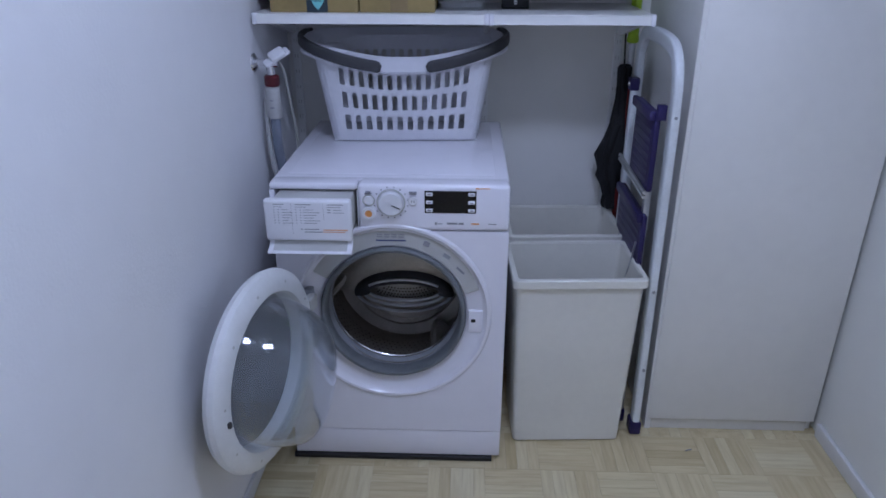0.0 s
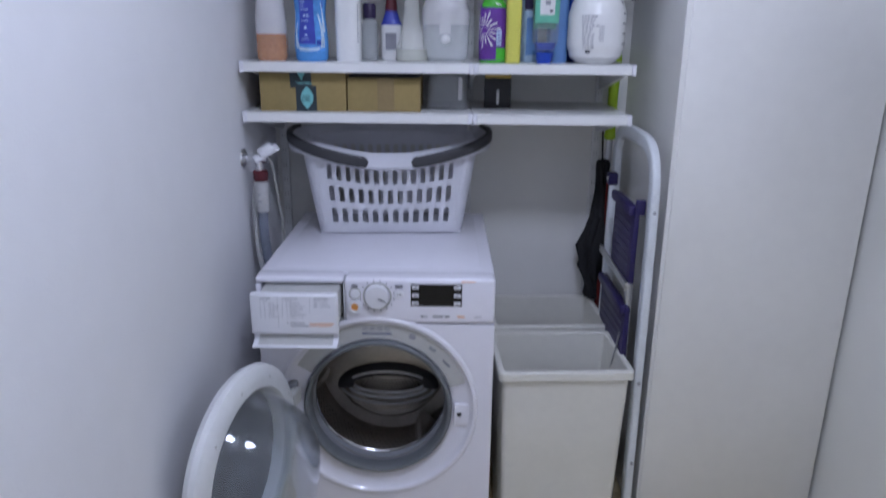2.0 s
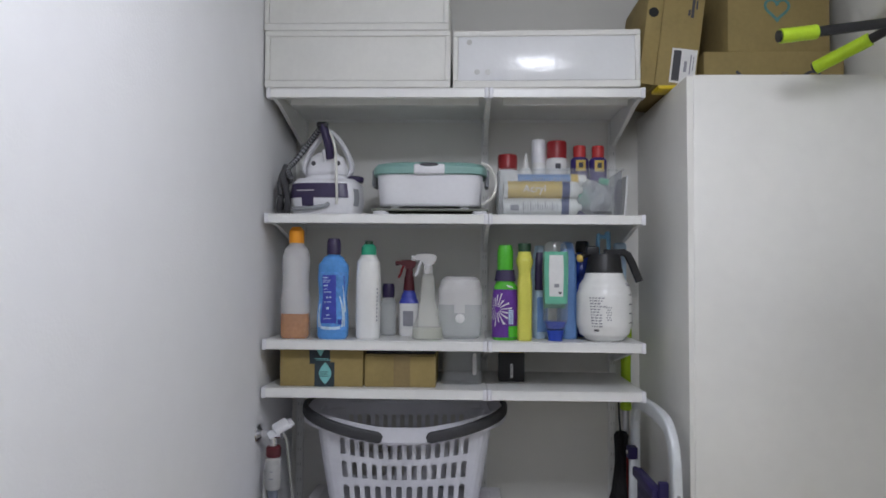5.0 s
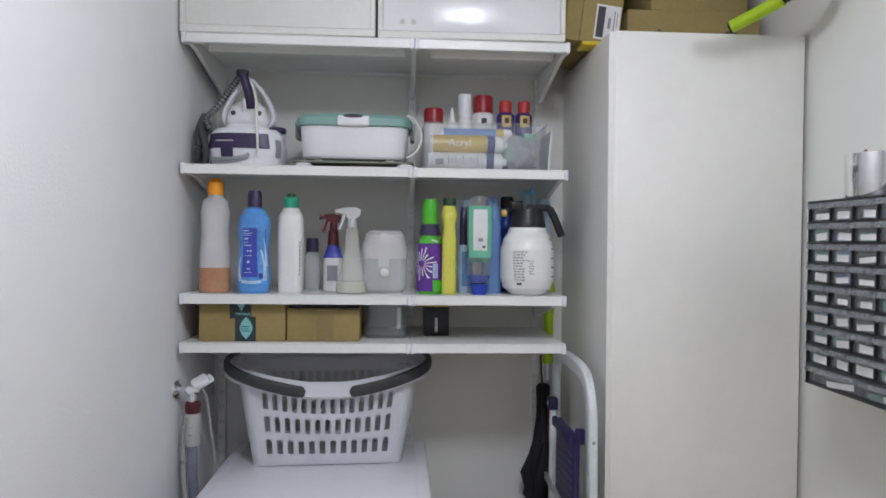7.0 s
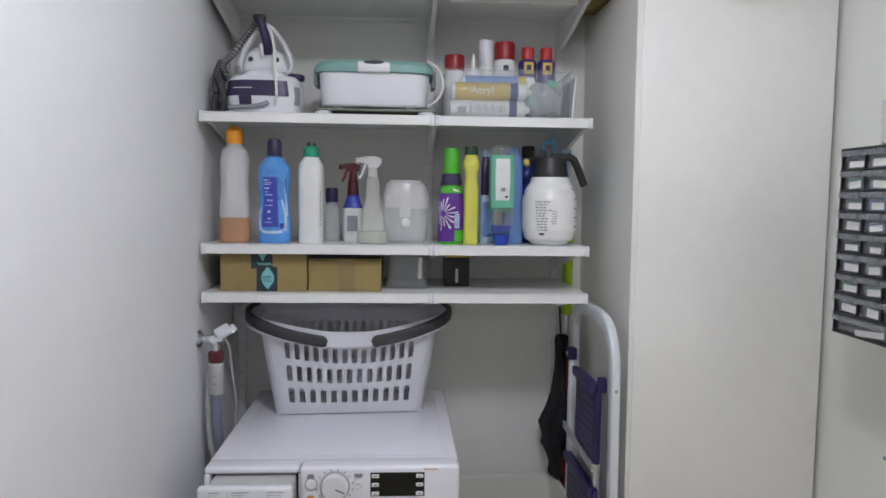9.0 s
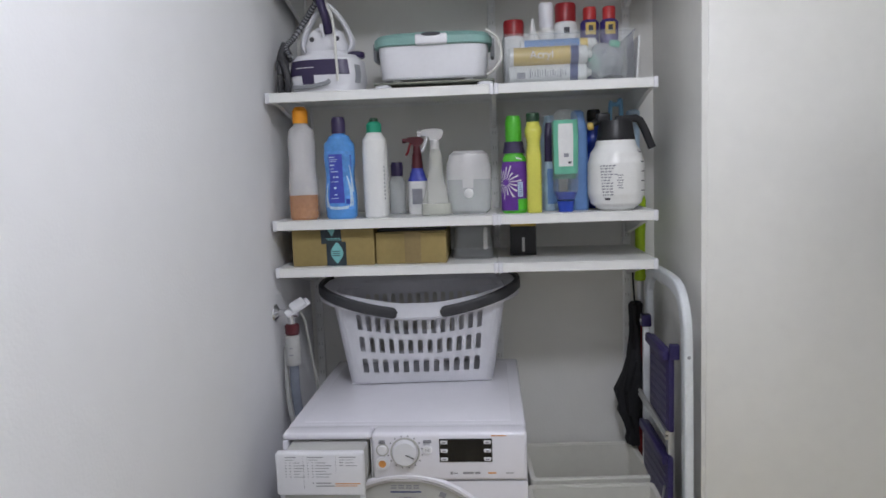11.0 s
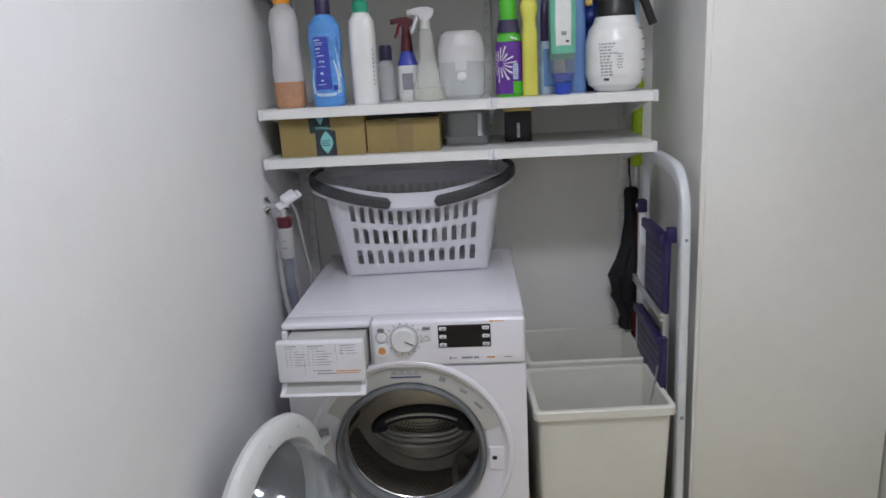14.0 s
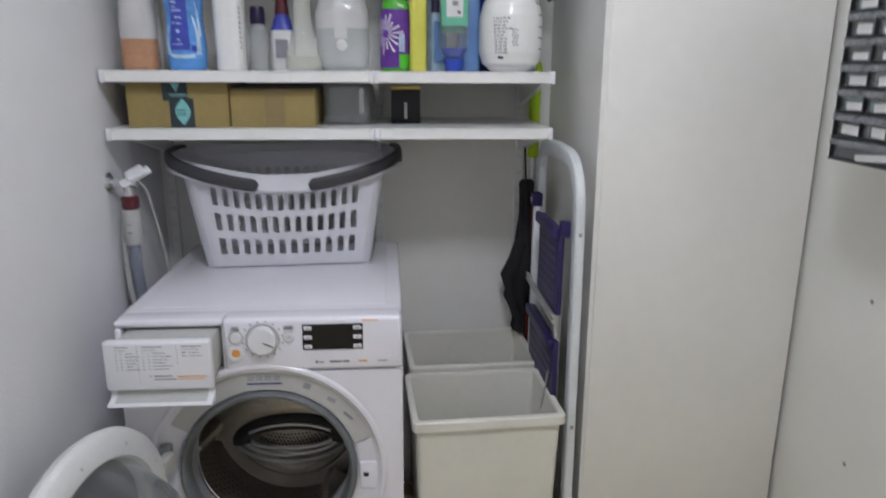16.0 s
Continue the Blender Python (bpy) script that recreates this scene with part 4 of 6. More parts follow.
part("basket_floor", box(-WB + 0.004, WB - 0.004, -DB + 0.004, DB - 0.004, 0.0, 0.004, 0.002, 1), M_BASKET, bk)
RW, RD = 0.292, 0.150          # half size of the rim


def rim_z(x, y=-1.0):
    return 0.243 + 0.048 * dip(x / RW, y / RD)


rim_bm = bmesh.new()
rings = []
NR = 96
for hw, hd, n, dz in ((WT - 0.003, DT - 0.003, 7, -0.043), (WT + 0.004, DT + 0.003, 6, -0.040), (RW - 0.002, RD, 4, -0.039), (RW + 0.006, RD + 0.012, 3.6, -0.040), (RW + 0.008, RD + 0.015, 3.6, -0.034), (RW + 0.002, RD + 0.007, 3.6, -0.024),
                      (RW - 0.004, RD - 0.004, 3.6, 0.001), (RW - 0.007, RD - 0.008, 3.8, 0.003), (RW - 0.011, RD - 0.012, 4, -0.001), (WT - 0.004, DT - 0.004, 6, -0.024)):
    ring = []
    for i in range(NR):
        x, y = oval(hw, hd, n, 2 * math.pi * (i + 0.5) / NR)
        ring.append(rim_bm.verts.new((x, y, rim_z(x, y) + dz)))
    rings.append(ring)
for p, q in zip(rings, rings[1:]):
    for i in range(NR):
        rim_bm.faces.new((p[i], p[(i + 1) % NR], q[(i + 1) % NR], q[i]))
part("rim", rim_bm, M_BASKET, bk, "wide flared white rim", smooth=60)
for s in (-1, 1):
    grip = []
    for i in range(160):
        a = -math.pi / 2 + 1.42 * (i / 159 * 1.36 - 0.0) * 1.0 + 0.0
        x, y = oval(RW + 0.004, RD + 0.009, 3.6, a)
        if x > 0.060:
            grip.append((s * x, y, rim_z(x, y) - 0.0235 + 0.017 * (x / RW) ** 4))
    hb = tube(grip, 0.0086, 16, straight=True, flat=1.85, square=3.5)
    for v in hb.verts:
        u = (abs(v.co.x) - 0.060) / 0.016
        if u < 1 and v.co.y < 0:
            mid = rim_z(abs(v.co.x), v.co.y) - 0.0235
            v.co.z = mid + (v.co.z - mid) * math.sqrt(max(0.02, 1 - (1 - max(0.0, u)) ** 2))
    part("handle", hb, M_CHARCOAL, bk, "dark grey swing handle folded onto the rim")
    part("handle_pivot", moved(lathe([(0.012, 0.0), (0.014, 0.004), (0.013, 0.014), (0.0, 0.016)], 16), pose(s * (RW + 0.002), 0.02, 0.266, 0, 90 * s, 0)), M_CHARCOAL, bk)


# ---- waste bins ----
def bin_mesh(wt, dt, wb, db, h, rim=False):
    bm = bmesh.new()

    def rr(w, d, r, z):
        out = []
        for cx, cy, a0 in ((w - r, -d + r, -90), (w - r, d - r, 0), (-w + r, d - r, 90), (-w + r, -d + r, 180)):
            for i in range(5):
                a = radians(a0 + i * 22.5)
                out.append(bm.verts.new((cx + r * math.cos(a), cy + r * math.sin(a), z)))
        return out
    if rim:
        rings = [rr(wt - 0.0095, dt - 0.0095, 0.014, h - 0.024), rr(wt, dt, 0.016, h - 0.024), rr(wt, dt, 0.016, h - 0.003), rr(wt - 0.003, dt - 0.003, 0.014, h),
                 rr(wt - 0.014, dt - 0.014, 0.012, h), rr(wt - 0.0155, dt - 0.0155, 0.012, h - 0.004)]
    else:
        rings = [rr(wb - 0.008, db - 0.008, 0.012, 0.0), rr(wb, db, 0.014, 0.006), rr(wt - 0.010, dt - 0.010, 0.014, h - 0.005), rr(wt - 0.016, dt - 0.016, 0.012, h - 0.005),
                 rr(wb - 0.006, db - 0.006, 0.010, 0.010)]
    for a, b in zip(rings, rings[1:]):
        for i in range(20):
            bm.faces.new((a[i], a[(i + 1) % 20], b[(i + 1) % 20], b[i]))
    if not rim:
        bm.faces.new(rings[0])
        bm.faces.new(rings[-1])
    return bm


for x, y, rz, words in ((0.887, 0.203, 2.9, "tall empty off-white plastic bin beside the washer"), (0.889, 0.510, 2.9, "empty off-white plastic bin behind another bin")):
    b = thing("waste_bin", words, "bin", at=(x, y, 0.0), rz=rz, group="waste bins")
    part("body", bin_mesh(0.184, 0.138, 0.160, 0.106, 0.562), M_BIN, b, "tapered wall", smooth=40)
    part("rim", bin_mesh(0.184, 0.138, 0.160, 0.106, 0.562, True), M_BIN, b, "folded rim", smooth=40)


# ---- folded step ladder ----
ld = thing("step_ladder", "folded white step ladder with purple steps beside the cabinet", "ladder", at=(0, 0, 0))
XL = 1.108
part("outer_frame", tube([(XL + 0.004, 0.158, 0.035), (XL, 0.155, 0.40), (XL - 0.004, 0.152, 0.80), (XL - 0.007, 0.150, 1.00), (XL - 0.008, 0.158, 1.08), (XL - 0.009, 0.195, 1.135),
                          (XL - 0.010, 0.26, 1.155), (XL - 0.010, 0.40, 1.158), (XL - 0.010, 0.50, 1.150), (XL - 0.010, 0.545, 1.11), (XL - 0.010, 0.555, 1.03),
                          (XL - 0.005, 0.56, 0.60), (XL, 0.56, 0.035)], 0.0200, 24, n=6, flat=0.60, up=(1, 0, 0), square=4.5), M_LADDER, ld, "bent white painted tube frame")
for y in (0.215, 0.505):
    part("inner_leg", box(XL - 0.040, XL - 0.022, y - 0.012, y + 0.012, 0.03, 1.0 if y > 0.4 else 0.93, 0.004, 2), M_ALU if y < 0.4 else M_LADDER, ld)
    part("foot", box(XL - 0.044, XL - 0.018, y - 0.016, y + 0.016, 0.0, 0.045, 0.004, 2), M_PURPLE, ld, "purple plastic foot")
for y in (0.158, 0.56):
    part("foot", box(XL - 0.014, XL + 0.020, y - 0.025, y + 0.025, 0.0, 0.045, 0.006, 2), M_PURPLE, ld, "purple plastic foot")
part("pivot_cap", box(XL - 0.046, XL - 0.018, 0.488, 0.522, 0.985, 1.022, 0.004, 2), M_PURPLE, ld)
part("pivot_cap", box(XL - 0.044, XL - 0.020, 0.166, 0.186, 0.972, 1.012, 0.003, 2), M_PURPLE, ld)
part("pivot_bolt", moved(lathe([(0.007, 0.0), (0.006, 0.003), (0, 0.004)], 14), pose(XL - 0.046, 0.505, 1.004, 0, -90, 0)), M_CHROME, ld)
for z0, z1, y0, y1 in ((0.775, 0.990, 0.175, 0.392), (0.470, 0.705, 0.180, 0.475)):
    st = box(XL - 0.046, XL - 0.030, y0, y1, z0, z1, 0.006, 2)
    box(XL - 0.060, XL - 0.044, y0 + 0.004, y1 - 0.004, z1 - 0.022, z1 + 0.004, 0.004, 2, bm=st)
    st = part("step", st, M_PURPLE, ld, "purple ribbed plastic step")
    for k in range(7):
        zz = z0 + 0.02 + k * (z1 - z0 - 0.06) / 7
        part("rib", box(XL - 0.0468, XL - 0.0458, y0 + 0.02, y1 - 0.02, zz, zz + 0.012), M_PURPLE, st)
for z in (0.755, 0.742):
    part("cross_rod", tube([(XL - 0.05, 0.175, z + 0.02), (XL - 0.05, 0.505, z + 0.03)], 0.0055, 8, straight=True), M_ALU, ld)
part("brace_wire", tube([(XL - 0.05, 0.20, 0.62), (XL - 0.055, 0.24, 0.50), (XL - 0.05, 0.34, 0.40)], 0.003, 8), M_ALU, ld)
for z, dx in ((0.988, -0.007), (0.497, -0.001), (0.238, 0.002)):
    part("bolt", moved(lathe([(0.005, 0.0), (0.0045, 0.002), (0, 0.003)], 12), pose(XL + dx, 0.1315, z, 90, 0, 0)), M_GREY, ld)

# ---- things standing in the niche beside the ladder ----
mop = thing("mop", "mop with lime green grip and grey pole", "mop", at=(1.086, 0.628, 0.0))
part("pole", tube([(0, 0, 0.03), (0, 0, 1.13)], 0.0105, 12, straight=True), M_ALU, mop)
part("grip", lathe([(0.012, 1.105), (0.0175, 1.108), (0.0185, 1.115), (0.016, 1.13), (0.0155, 1.25), (0.018, 1.31), (0.0185, 1.36), (0.014, 1.375), (0, 1.378)], 20), M_LIME, mop, "lime green rubber grip")
part("mop_head", box(-0.03, 0.03, -0.05, 0.04, 0.0, 0.03, 0.008, 2), M_GREY, mop)
um = thing("umbrella", "folded black umbrella hanging from the shelf by its strap", "umbrella", at=(1.062, 0.598, 0.0))
cover_bm = lathe([(0.0, 0.572), (0.016, 0.574), (0.019, 0.59), (0.020, 0.615), (0.025, 0.635), (0.031, 0.68), (0.033, 0.76), (0.027, 0.82), (0.022, 0.86), (0.018, 0.89),
                  (0.018, 0.97), (0.017, 1.035), (0.012, 1.045), (0, 1.046)], 40)
for v in cover_bm.verts:
    a = math.atan2(v.co.y, v.co.x)
    k = 1 + 0.22 * math.sin(5 * a + v.co.z * 22) + 0.75 * noise.noise(v.co * 34) + 0.3 * noise.noise(v.co * 90)
    s = -0.024 * math.sin(math.pi * (v.co.z - 0.62) / 0.22) if 0.62 < v.co.z < 0.84 else 0.0
    v.co.x, v.co.y = v.co.x * k + s, v.co.y * k
part("canopy", cover_bm, M_FABRIC, um, "gathered black nylon")
part("strap", tube([(0, 0, 1.04), (-0.004, 0, 1.10), (-0.006, 0, 1.16), (-0.002, 0, 1.196)], 0.003, 8), M_FABRIC, um)
part("loose_flap", moved(box(-0.040, -0.004, -0.016, -0.008, 0.66, 0.77, 0.004, 2), pose(0, 0, 0, 0, 4, 0)), M_FABRIC, um)
solo("stick", tube([(0, 0, 0.0), (0, 0, 0.99)], 0.0085, 12, straight=True), M_REDROD, "thin dark red lacquered stick", "stick", at=(1.081, 0.598, 0.0))

# ---- tap and hoses ----
tp = thing("water_tap", "chrome washing machine tap with white hose stop", "tap", at=(0.0, 0.290, 1.092))
part("flange", moved(lathe([(0.026, 0.0), (0.025, 0.004), (0.016, 0.009), (0.012, 0.012)], 28), pose(0, 0, 0, 0, 90, 0)), M_CHROME, tp)
body_bm = moved(lathe([(0.010, 0.0), (0.010, 0.03), (0.0125, 0.032), (0.0125, 0.058), (0.008, 0.06)], 20), pose(0.008, 0, 0, 0, 90, 0))
part("tap_body", body_bm, M_CHROME, tp)
part("spout", moved(lathe([(0.011, -0.032), (0.011, 0.0)], 18), pose(0.045, 0, 0)), M_CHROME, tp)
hd = box(-0.026, 0.030, -0.010, 0.010, 0.0, 0.008, 0.003, 2)
box(-0.012, 0.022, -0.012, 0.012, 0.004, 0.020, 0.006, 2, bm=hd)
part("tap_handle", moved(hd, pose(0.064, -0.002, 0.010, 20, -28, 25) @ Matrix.Diagonal((1.35, 1.7, 1.0, 1))), M_PLASTIC, tp, "pale plastic tap handle")
part("collar", moved(lathe([(0.018, 0.0), (0.0205, 0.004), (0.0205, 0.026), (0.016, 0.030)], 24), pose(0.046, 0, -0.062)), M_DARKRED, tp, "dark red screw collar")
wstop = lathe([(0.0185, 0.0), (0.021, 0.004), (0.021, 0.082), (0.0175, 0.086)], 24)
part("hose_stop", moved(wstop, pose(0.045, 0, -0.150)), M_LIGHTHOSE, tp, "pale grey cylinder of the hose stop")
part("print", moved(bars([(-0.006, 0.006, 0.03, 0.034), (-0.004, 0.004, 0.05, 0.053)], -0.0218, -0.0205), pose(0.045, 0, -0.150)), M_INK, tp, smooth=0)
part("hose", tube([(0.045, 0, -0.148), (0.045, 0.004, -0.24), (0.052, 0.02, -0.34), (0.065, 0.06, -0.46), (0.07, 0.10, -0.60)], 0.0135, 14), M_GREYHOSE, tp, "grey inlet hose")
part("thin_hose", tube([(0.024, 0.004, -0.10), (0.022, 0.0, -0.20), (0.028, 0.004, -0.30), (0.045, 0.02, -0.40), (0.06, 0.06, -0.55)], 0.0065, 10), M_LIGHTHOSE, tp)
cab_pts = [(0.060, 0.300, 1.100), (0.064, 0.350, 1.065), (0.056, 0.410, 1.00), (0.050, 0.465, 0.92), (0.050, 0.50, 0.84), (0.045, 0.56, 0.70), (0.04, 0.61, 0.50), (0.04, 0.64, 0.0)]
solo("cable", tube(cab_pts, 0.0038, 10), M_CABLE, "thin white cable behind the washer", "cable")


# ---- bottles on the second shelf ----
Z2 = LEVELS[1] + 0.0136


def bottle(name, label, x, y, sections, material, rz=0.0):
    b = thing(name, label, "bottle", at=(x, y, Z2), rz=rz)
    part("body", loft(sections), material, b)
    return b


def cap(b, z0, r, h, material, label="", ribs=True, top=0.86, x=0.0):
    bm = lathe([(r, z0), (r, z0 + h * 0.75), (r * top, z0 + h), (0, z0 + h)], 26)
    if ribs:
        for v in bm.verts:
            if Vector((v.co.x, v.co.y)).length > r * 0.98:
                a = math.atan2(v.co.y, v.co.x)
                v.co.x *= 1 + 0.025 * math.sin(13 * a)
                v.co.y *= 1 + 0.025 * math.sin(13 * a)
    part("cap", moved(bm, pose(x, 0, 0)), material, b, label)


S = [(0.0, 0.036, 0.030, 3), (0.008, 0.040, 0.033, 3), (0.10, 0.040, 0.033, 3), (0.16, 0.036, 0.030, 2.6), (0.22, 0.0385, 0.032, 2.6), (0.250, 0.034, 0.030, 2.2), (0.268, 0.020, 0.020, 2), (0.272, 0.017, 0.017, 2)]
b = bottle("cleaner_bottle", "frosted bottle with orange cap, a quarter full of soap", 0.0875, 0.345, S, M_FROST)
part("liquid", loft(S, z0=0.0008, z1=0.070, grow=0.0006), M_ORANGE_SOAP, b, "orange liquid soap")
cap(b, 0.270, 0.0215, 0.046, M_ORANGE, "orange screw cap", top=0.62)
part("grip_hollow", patch(S, 0.12, 0.232, -108, -72, 0.001), M_FROST, b)

S = [(0.0, 0.038, 0.030, 3), (0.008, 0.043, 0.033, 3), (0.05, 0.044, 0.034, 3), (0.12, 0.039, 0.031, 2.8), (0.17, 0.043, 0.033, 2.6), (0.205, 0.043, 0.033, 2.4), (0.228, 0.030, 0.026, 2), (0.238, 0.017, 0.017, 2), (0.242, 0.016, 0.016, 2)]
b = bottle("cleaner_bottle", "blue cleaner bottle with dark cap and blue label", 0.195, 0.345, S, M_BLUE)
part("label", patch(S, 0.026, 0.188, -155, -25), M_BLUEFILM, b, "blue label with white swirls")
swirl = bmesh.new()
for a0, z0, a1, z1, w0, w1, bend in ((-62, 0.120, -50, 0.035, 0.004, 0.016, 0.006), (-50, 0.150, -38, 0.075, 0.002, 0.012, 0.005), (-130, 0.100, -124, 0.034, 0.003, 0.014, -0.005), (-120, 0.034, -64, 0.034, 0.008, 0.008, -0.003)):
    streak(S, a0, z0, a1, z1, w0, w1, 0.0018, 8, bend, swirl)
part("label_swirl", swirl, M_SKY, b, "pale swirls")
words = bmesh.new()
for k in range(7):
    streak(S, -48 + k * 0.6, 0.176 - k * 0.006, -40 + k * 0.6, 0.174 - k * 0.006, 0.003, 0.003, 0.0022, 2, 0, words)
part("label_print", words, M_BLUELABEL, b)
part("label_panel", patch(S, 0.045, 0.180, -118, -78, 0.0016), M_BLUELABEL, b, "deep blue text panel")
words = bmesh.new()
for z, a0, a1, h in ((0.172, -115, -96, 0.0022), (0.165, -115, -90, 0.0016), (0.160, -115, -92, 0.0016), (0.150, -113, -97, 0.0035), (0.140, -113, -99, 0.0018), (0.132, -112, -90, 0.0022), (0.117, -102, -97, 0.005),
                     (0.117, -94, -90, 0.004), (0.104, -110, -102, 0.002), (0.104, -99, -90, 0.002), (0.087, -100, -93, 0.006), (0.068, -98, -92, 0.003), (0.058, -108, -90, 0.0014)):
    streak(S, a0, z, a1, z + 0.0004, h, h, 0.0026, 3, 0, words)
part("label_print", words, M_SKY, b)
part("label_badge", patch(S, 0.042, 0.056, -74, -58, 0.0016, 2, 4), M_DEEPBLUE, b)
cap(b, 0.238, 0.0195, 0.046, M_DARKPURPLE, "dark purple screw cap", top=0.8)

S = [(0.0, 0.031, 0.026, 3), (0.006, 0.0335, 0.028, 3), (0.18, 0.0345, 0.029, 3), (0.215, 0.033, 0.028, 2.6), (0.232, 0.024, 0.022, 2.2), (0.240, 0.019, 0.019, 2)]
b = bottle("cleaner_bottle", "slim white bottle with sea green cap", 0.293, 0.360, S, M_WHITEBOTTLE, rz=-8)
cap(b, 0.238, 0.0215, 0.030, M_SEAGREEN, "green screw cap", top=0.72)
cap(b, 0.264, 0.012, 0.014, M_DARKGREEN, ribs=False)
for k in range(9):
    part("print", patch(S, 0.05 + k * 0.011, 0.056 + k * 0.011, -38, -31, 0.0012, 1, 2), M_INK, b)

S = [(0.0, 0.022, 0.022, 2.4), (0.005, 0.0245, 0.0245, 2.4), (0.095, 0.0245, 0.0245, 2.4), (0.11, 0.018, 0.018, 2), (0.115, 0.016, 0.016, 2)]
b = bottle("small_bottle", "small milky bottle with dark cap", 0.338, 0.475, S, M_MILKY)
cap(b, 0.113, 0.0185, 0.042, M_DARKPURPLE, "dark ribbed cap")


def trigger(b, z, mhead, mlever, facing=-1, scale=1.0):
    """Spray head: neck, housing, nozzle and lever; facing -1 looks to -x."""
    f = facing * scale
    hd = bmesh.new()
    lathe([(0.014 * scale, z), (0.013 * scale, z + 0.020 * scale), (0.009 * scale, z + 0.030 * scale)], 18, bm=hd)
    pts = [(f * -0.022, z + 0.034 * scale), (f * -0.026, z + 0.050 * scale), (f * -0.010, z + 0.058 * scale), (f * 0.030, z + 0.056 * scale), (f * 0.038, z + 0.050 * scale),
           (f * 0.038, z + 0.040 * scale), (f * 0.018, z + 0.036 * scale), (f * 0.010, z + 0.022 * scale), (f * -0.008, z + 0.022 * scale)]
    prism(pts, -0.010 * scale, 0.010 * scale, bm=hd)
    bmesh.ops.bevel(hd, geom=[e for e in hd.edges if e.calc_length() > 0.018 * scale], offset=0.002, segments=2, affect="EDGES")
    part("spray_head", hd, mhead, b)
    part("nozzle", moved(lathe([(0.0075 * scale, 0), (0.0085 * scale, 0.004), (0.0085 * scale, 0.012 * scale), (0.004, 0.013 * scale)], 14), pose(f * 0.036, 0, z + 0.045 * scale, 0, 90 * facing, 0)), mhead, b)
    part("lever", tube([(f * 0.020, 0, z + 0.037 * scale), (f * 0.026, 0, z + 0.022 * scale), (f * 0.030, 0, z + 0.008 * scale), (f * 0.038, 0, z - 0.006 * scale)], 0.0045 * scale, 8, up=(0, 1, 0), flat=1.6), mlever, b)


S = [(0.0, 0.026, 0.022, 3), (0.006, 0.029, 0.024, 3), (0.095, 0.029, 0.024, 3), (0.115, 0.022, 0.020, 2.4), (0.135, 0.016, 0.016, 2), (0.175, 0.013, 0.013, 2)]
b = bottle("spray_bottle", "white spray bottle with navy shoulder and red trigger", 0.402, 0.455, S, M_WHITEBOTTLE)
part("label", patch(S, 0.02, 0.09, -140, -40), M_PAPER, b, "white paper label")
part("label_print", patch(S, 0.03, 0.075, -110, -70, 0.0018), M_INK, b)
part("shoulder", loft(S, z0=0.097, z1=0.135, grow=0.001), M_BLUELABEL, b, "navy blue shoulder")
part("neck", loft(S, z0=0.135, z1=0.178, grow=0.0012), M_DARKRED, b, "dark red neck")
trigger(b, 0.178, M_DARKRED, M_RED, scale=0.85)

S = [(0.0, 0.041, 0.036, 2.2), (0.006, 0.0445, 0.039, 2.2), (0.03, 0.043, 0.038, 2.2), (0.07, 0.031, 0.029, 2), (0.10, 0.024, 0.023, 2), (0.125, 0.021, 0.020, 2), (0.165, 0.019, 0.019, 2), (0.185, 0.015, 0.015, 2)]
b = bottle("spray_bottle", "clear cone-shaped spray bottle with pale liquid", 0.464, 0.352, S, M_FROST_WARM)
part("liquid", loft(S, z0=0.003, z1=0.034, grow=-0.0015), M_WATER, b, "pale liquid")
trigger(b, 0.186, M_FROST, M_PLASTIC, scale=0.98)

S = [(0.0, 0.050, 0.040, 2.6), (0.012, 0.061, 0.048, 2.8), (0.06, 0.064, 0.050, 3), (0.13, 0.064, 0.050, 3), (0.165, 0.056, 0.044, 2.6), (0.178, 0.044, 0.034, 2.3)]
b = thing("plastic_dispenser", "milky translucent rounded plastic tub with lid", "container", at=(0.556, 0.390, Z2))
part("body", loft(S, z1=0.098), M_MILKY, b)
part("lid", loft(S, z0=0.0985, grow=0.001), M_FROST, b, "domed clear lid")
part("grip", patch(S, 0.075, 0.170, -97, -85, 0.0025), M_FROST, b)
part("button", moved(lathe([(0.013, 0), (0.013, 0.003), (0.010, 0.005), (0, 0.0055)], 24), pose(0.0, -0.050, 0.060, 90, 0, 0)), M_PAPER, b, "round white button")

S = [(0.0, 0.032, 0.026, 2.6), (0.006, 0.036, 0.029, 2.6), (0.10, 0.037, 0.030, 2.5), (0.145, 0.033, 0.027, 2.4), (0.165, 0.026, 0.024, 2.2), (0.185, 0.024, 0.022, 2), (0.195, 0.022, 0.021, 2)]
b = bottle("cleaner_bottle", "violet and green cleaner bottle with bright green cap", 0.684, 0.365, S, M_GREEN)
part("label", patch(S, 0.008, 0.150, -178, -2), M_VIOLET, b, "violet label with a white burst")
burst = bmesh.new()
for k in range(17):
    th = radians(-78 + k * 21)
    d0, d1 = 0.009, 0.026 + 0.010 * ((k * 5) % 3) / 2
    conv = math.degrees(1 / 0.036)
    streak(S, -124 + conv * d0 * math.cos(th), 0.086 + d0 * math.sin(th), -124 + conv * d1 * math.cos(th), 0.086 + d1 * math.sin(th) * 1.35, 0.0012, 0.0042, 0.0018, 5, 0, burst)
part("label_burst", burst, M_PAPER, b, "white rays")
part("label_patch", patch(S, 0.046, 0.086, -82, -62, 0.0020, 3, 4), M_SKY, b)
lines = bmesh.new()
for k in range(6):
    streak(S, -79, 0.051 + k * 0.006, -66, 0.051 + k * 0.006, 0.0018, 0.0018, 0.0030, 2, 0, lines)
part("label_print", lines, M_VIOLET, b)
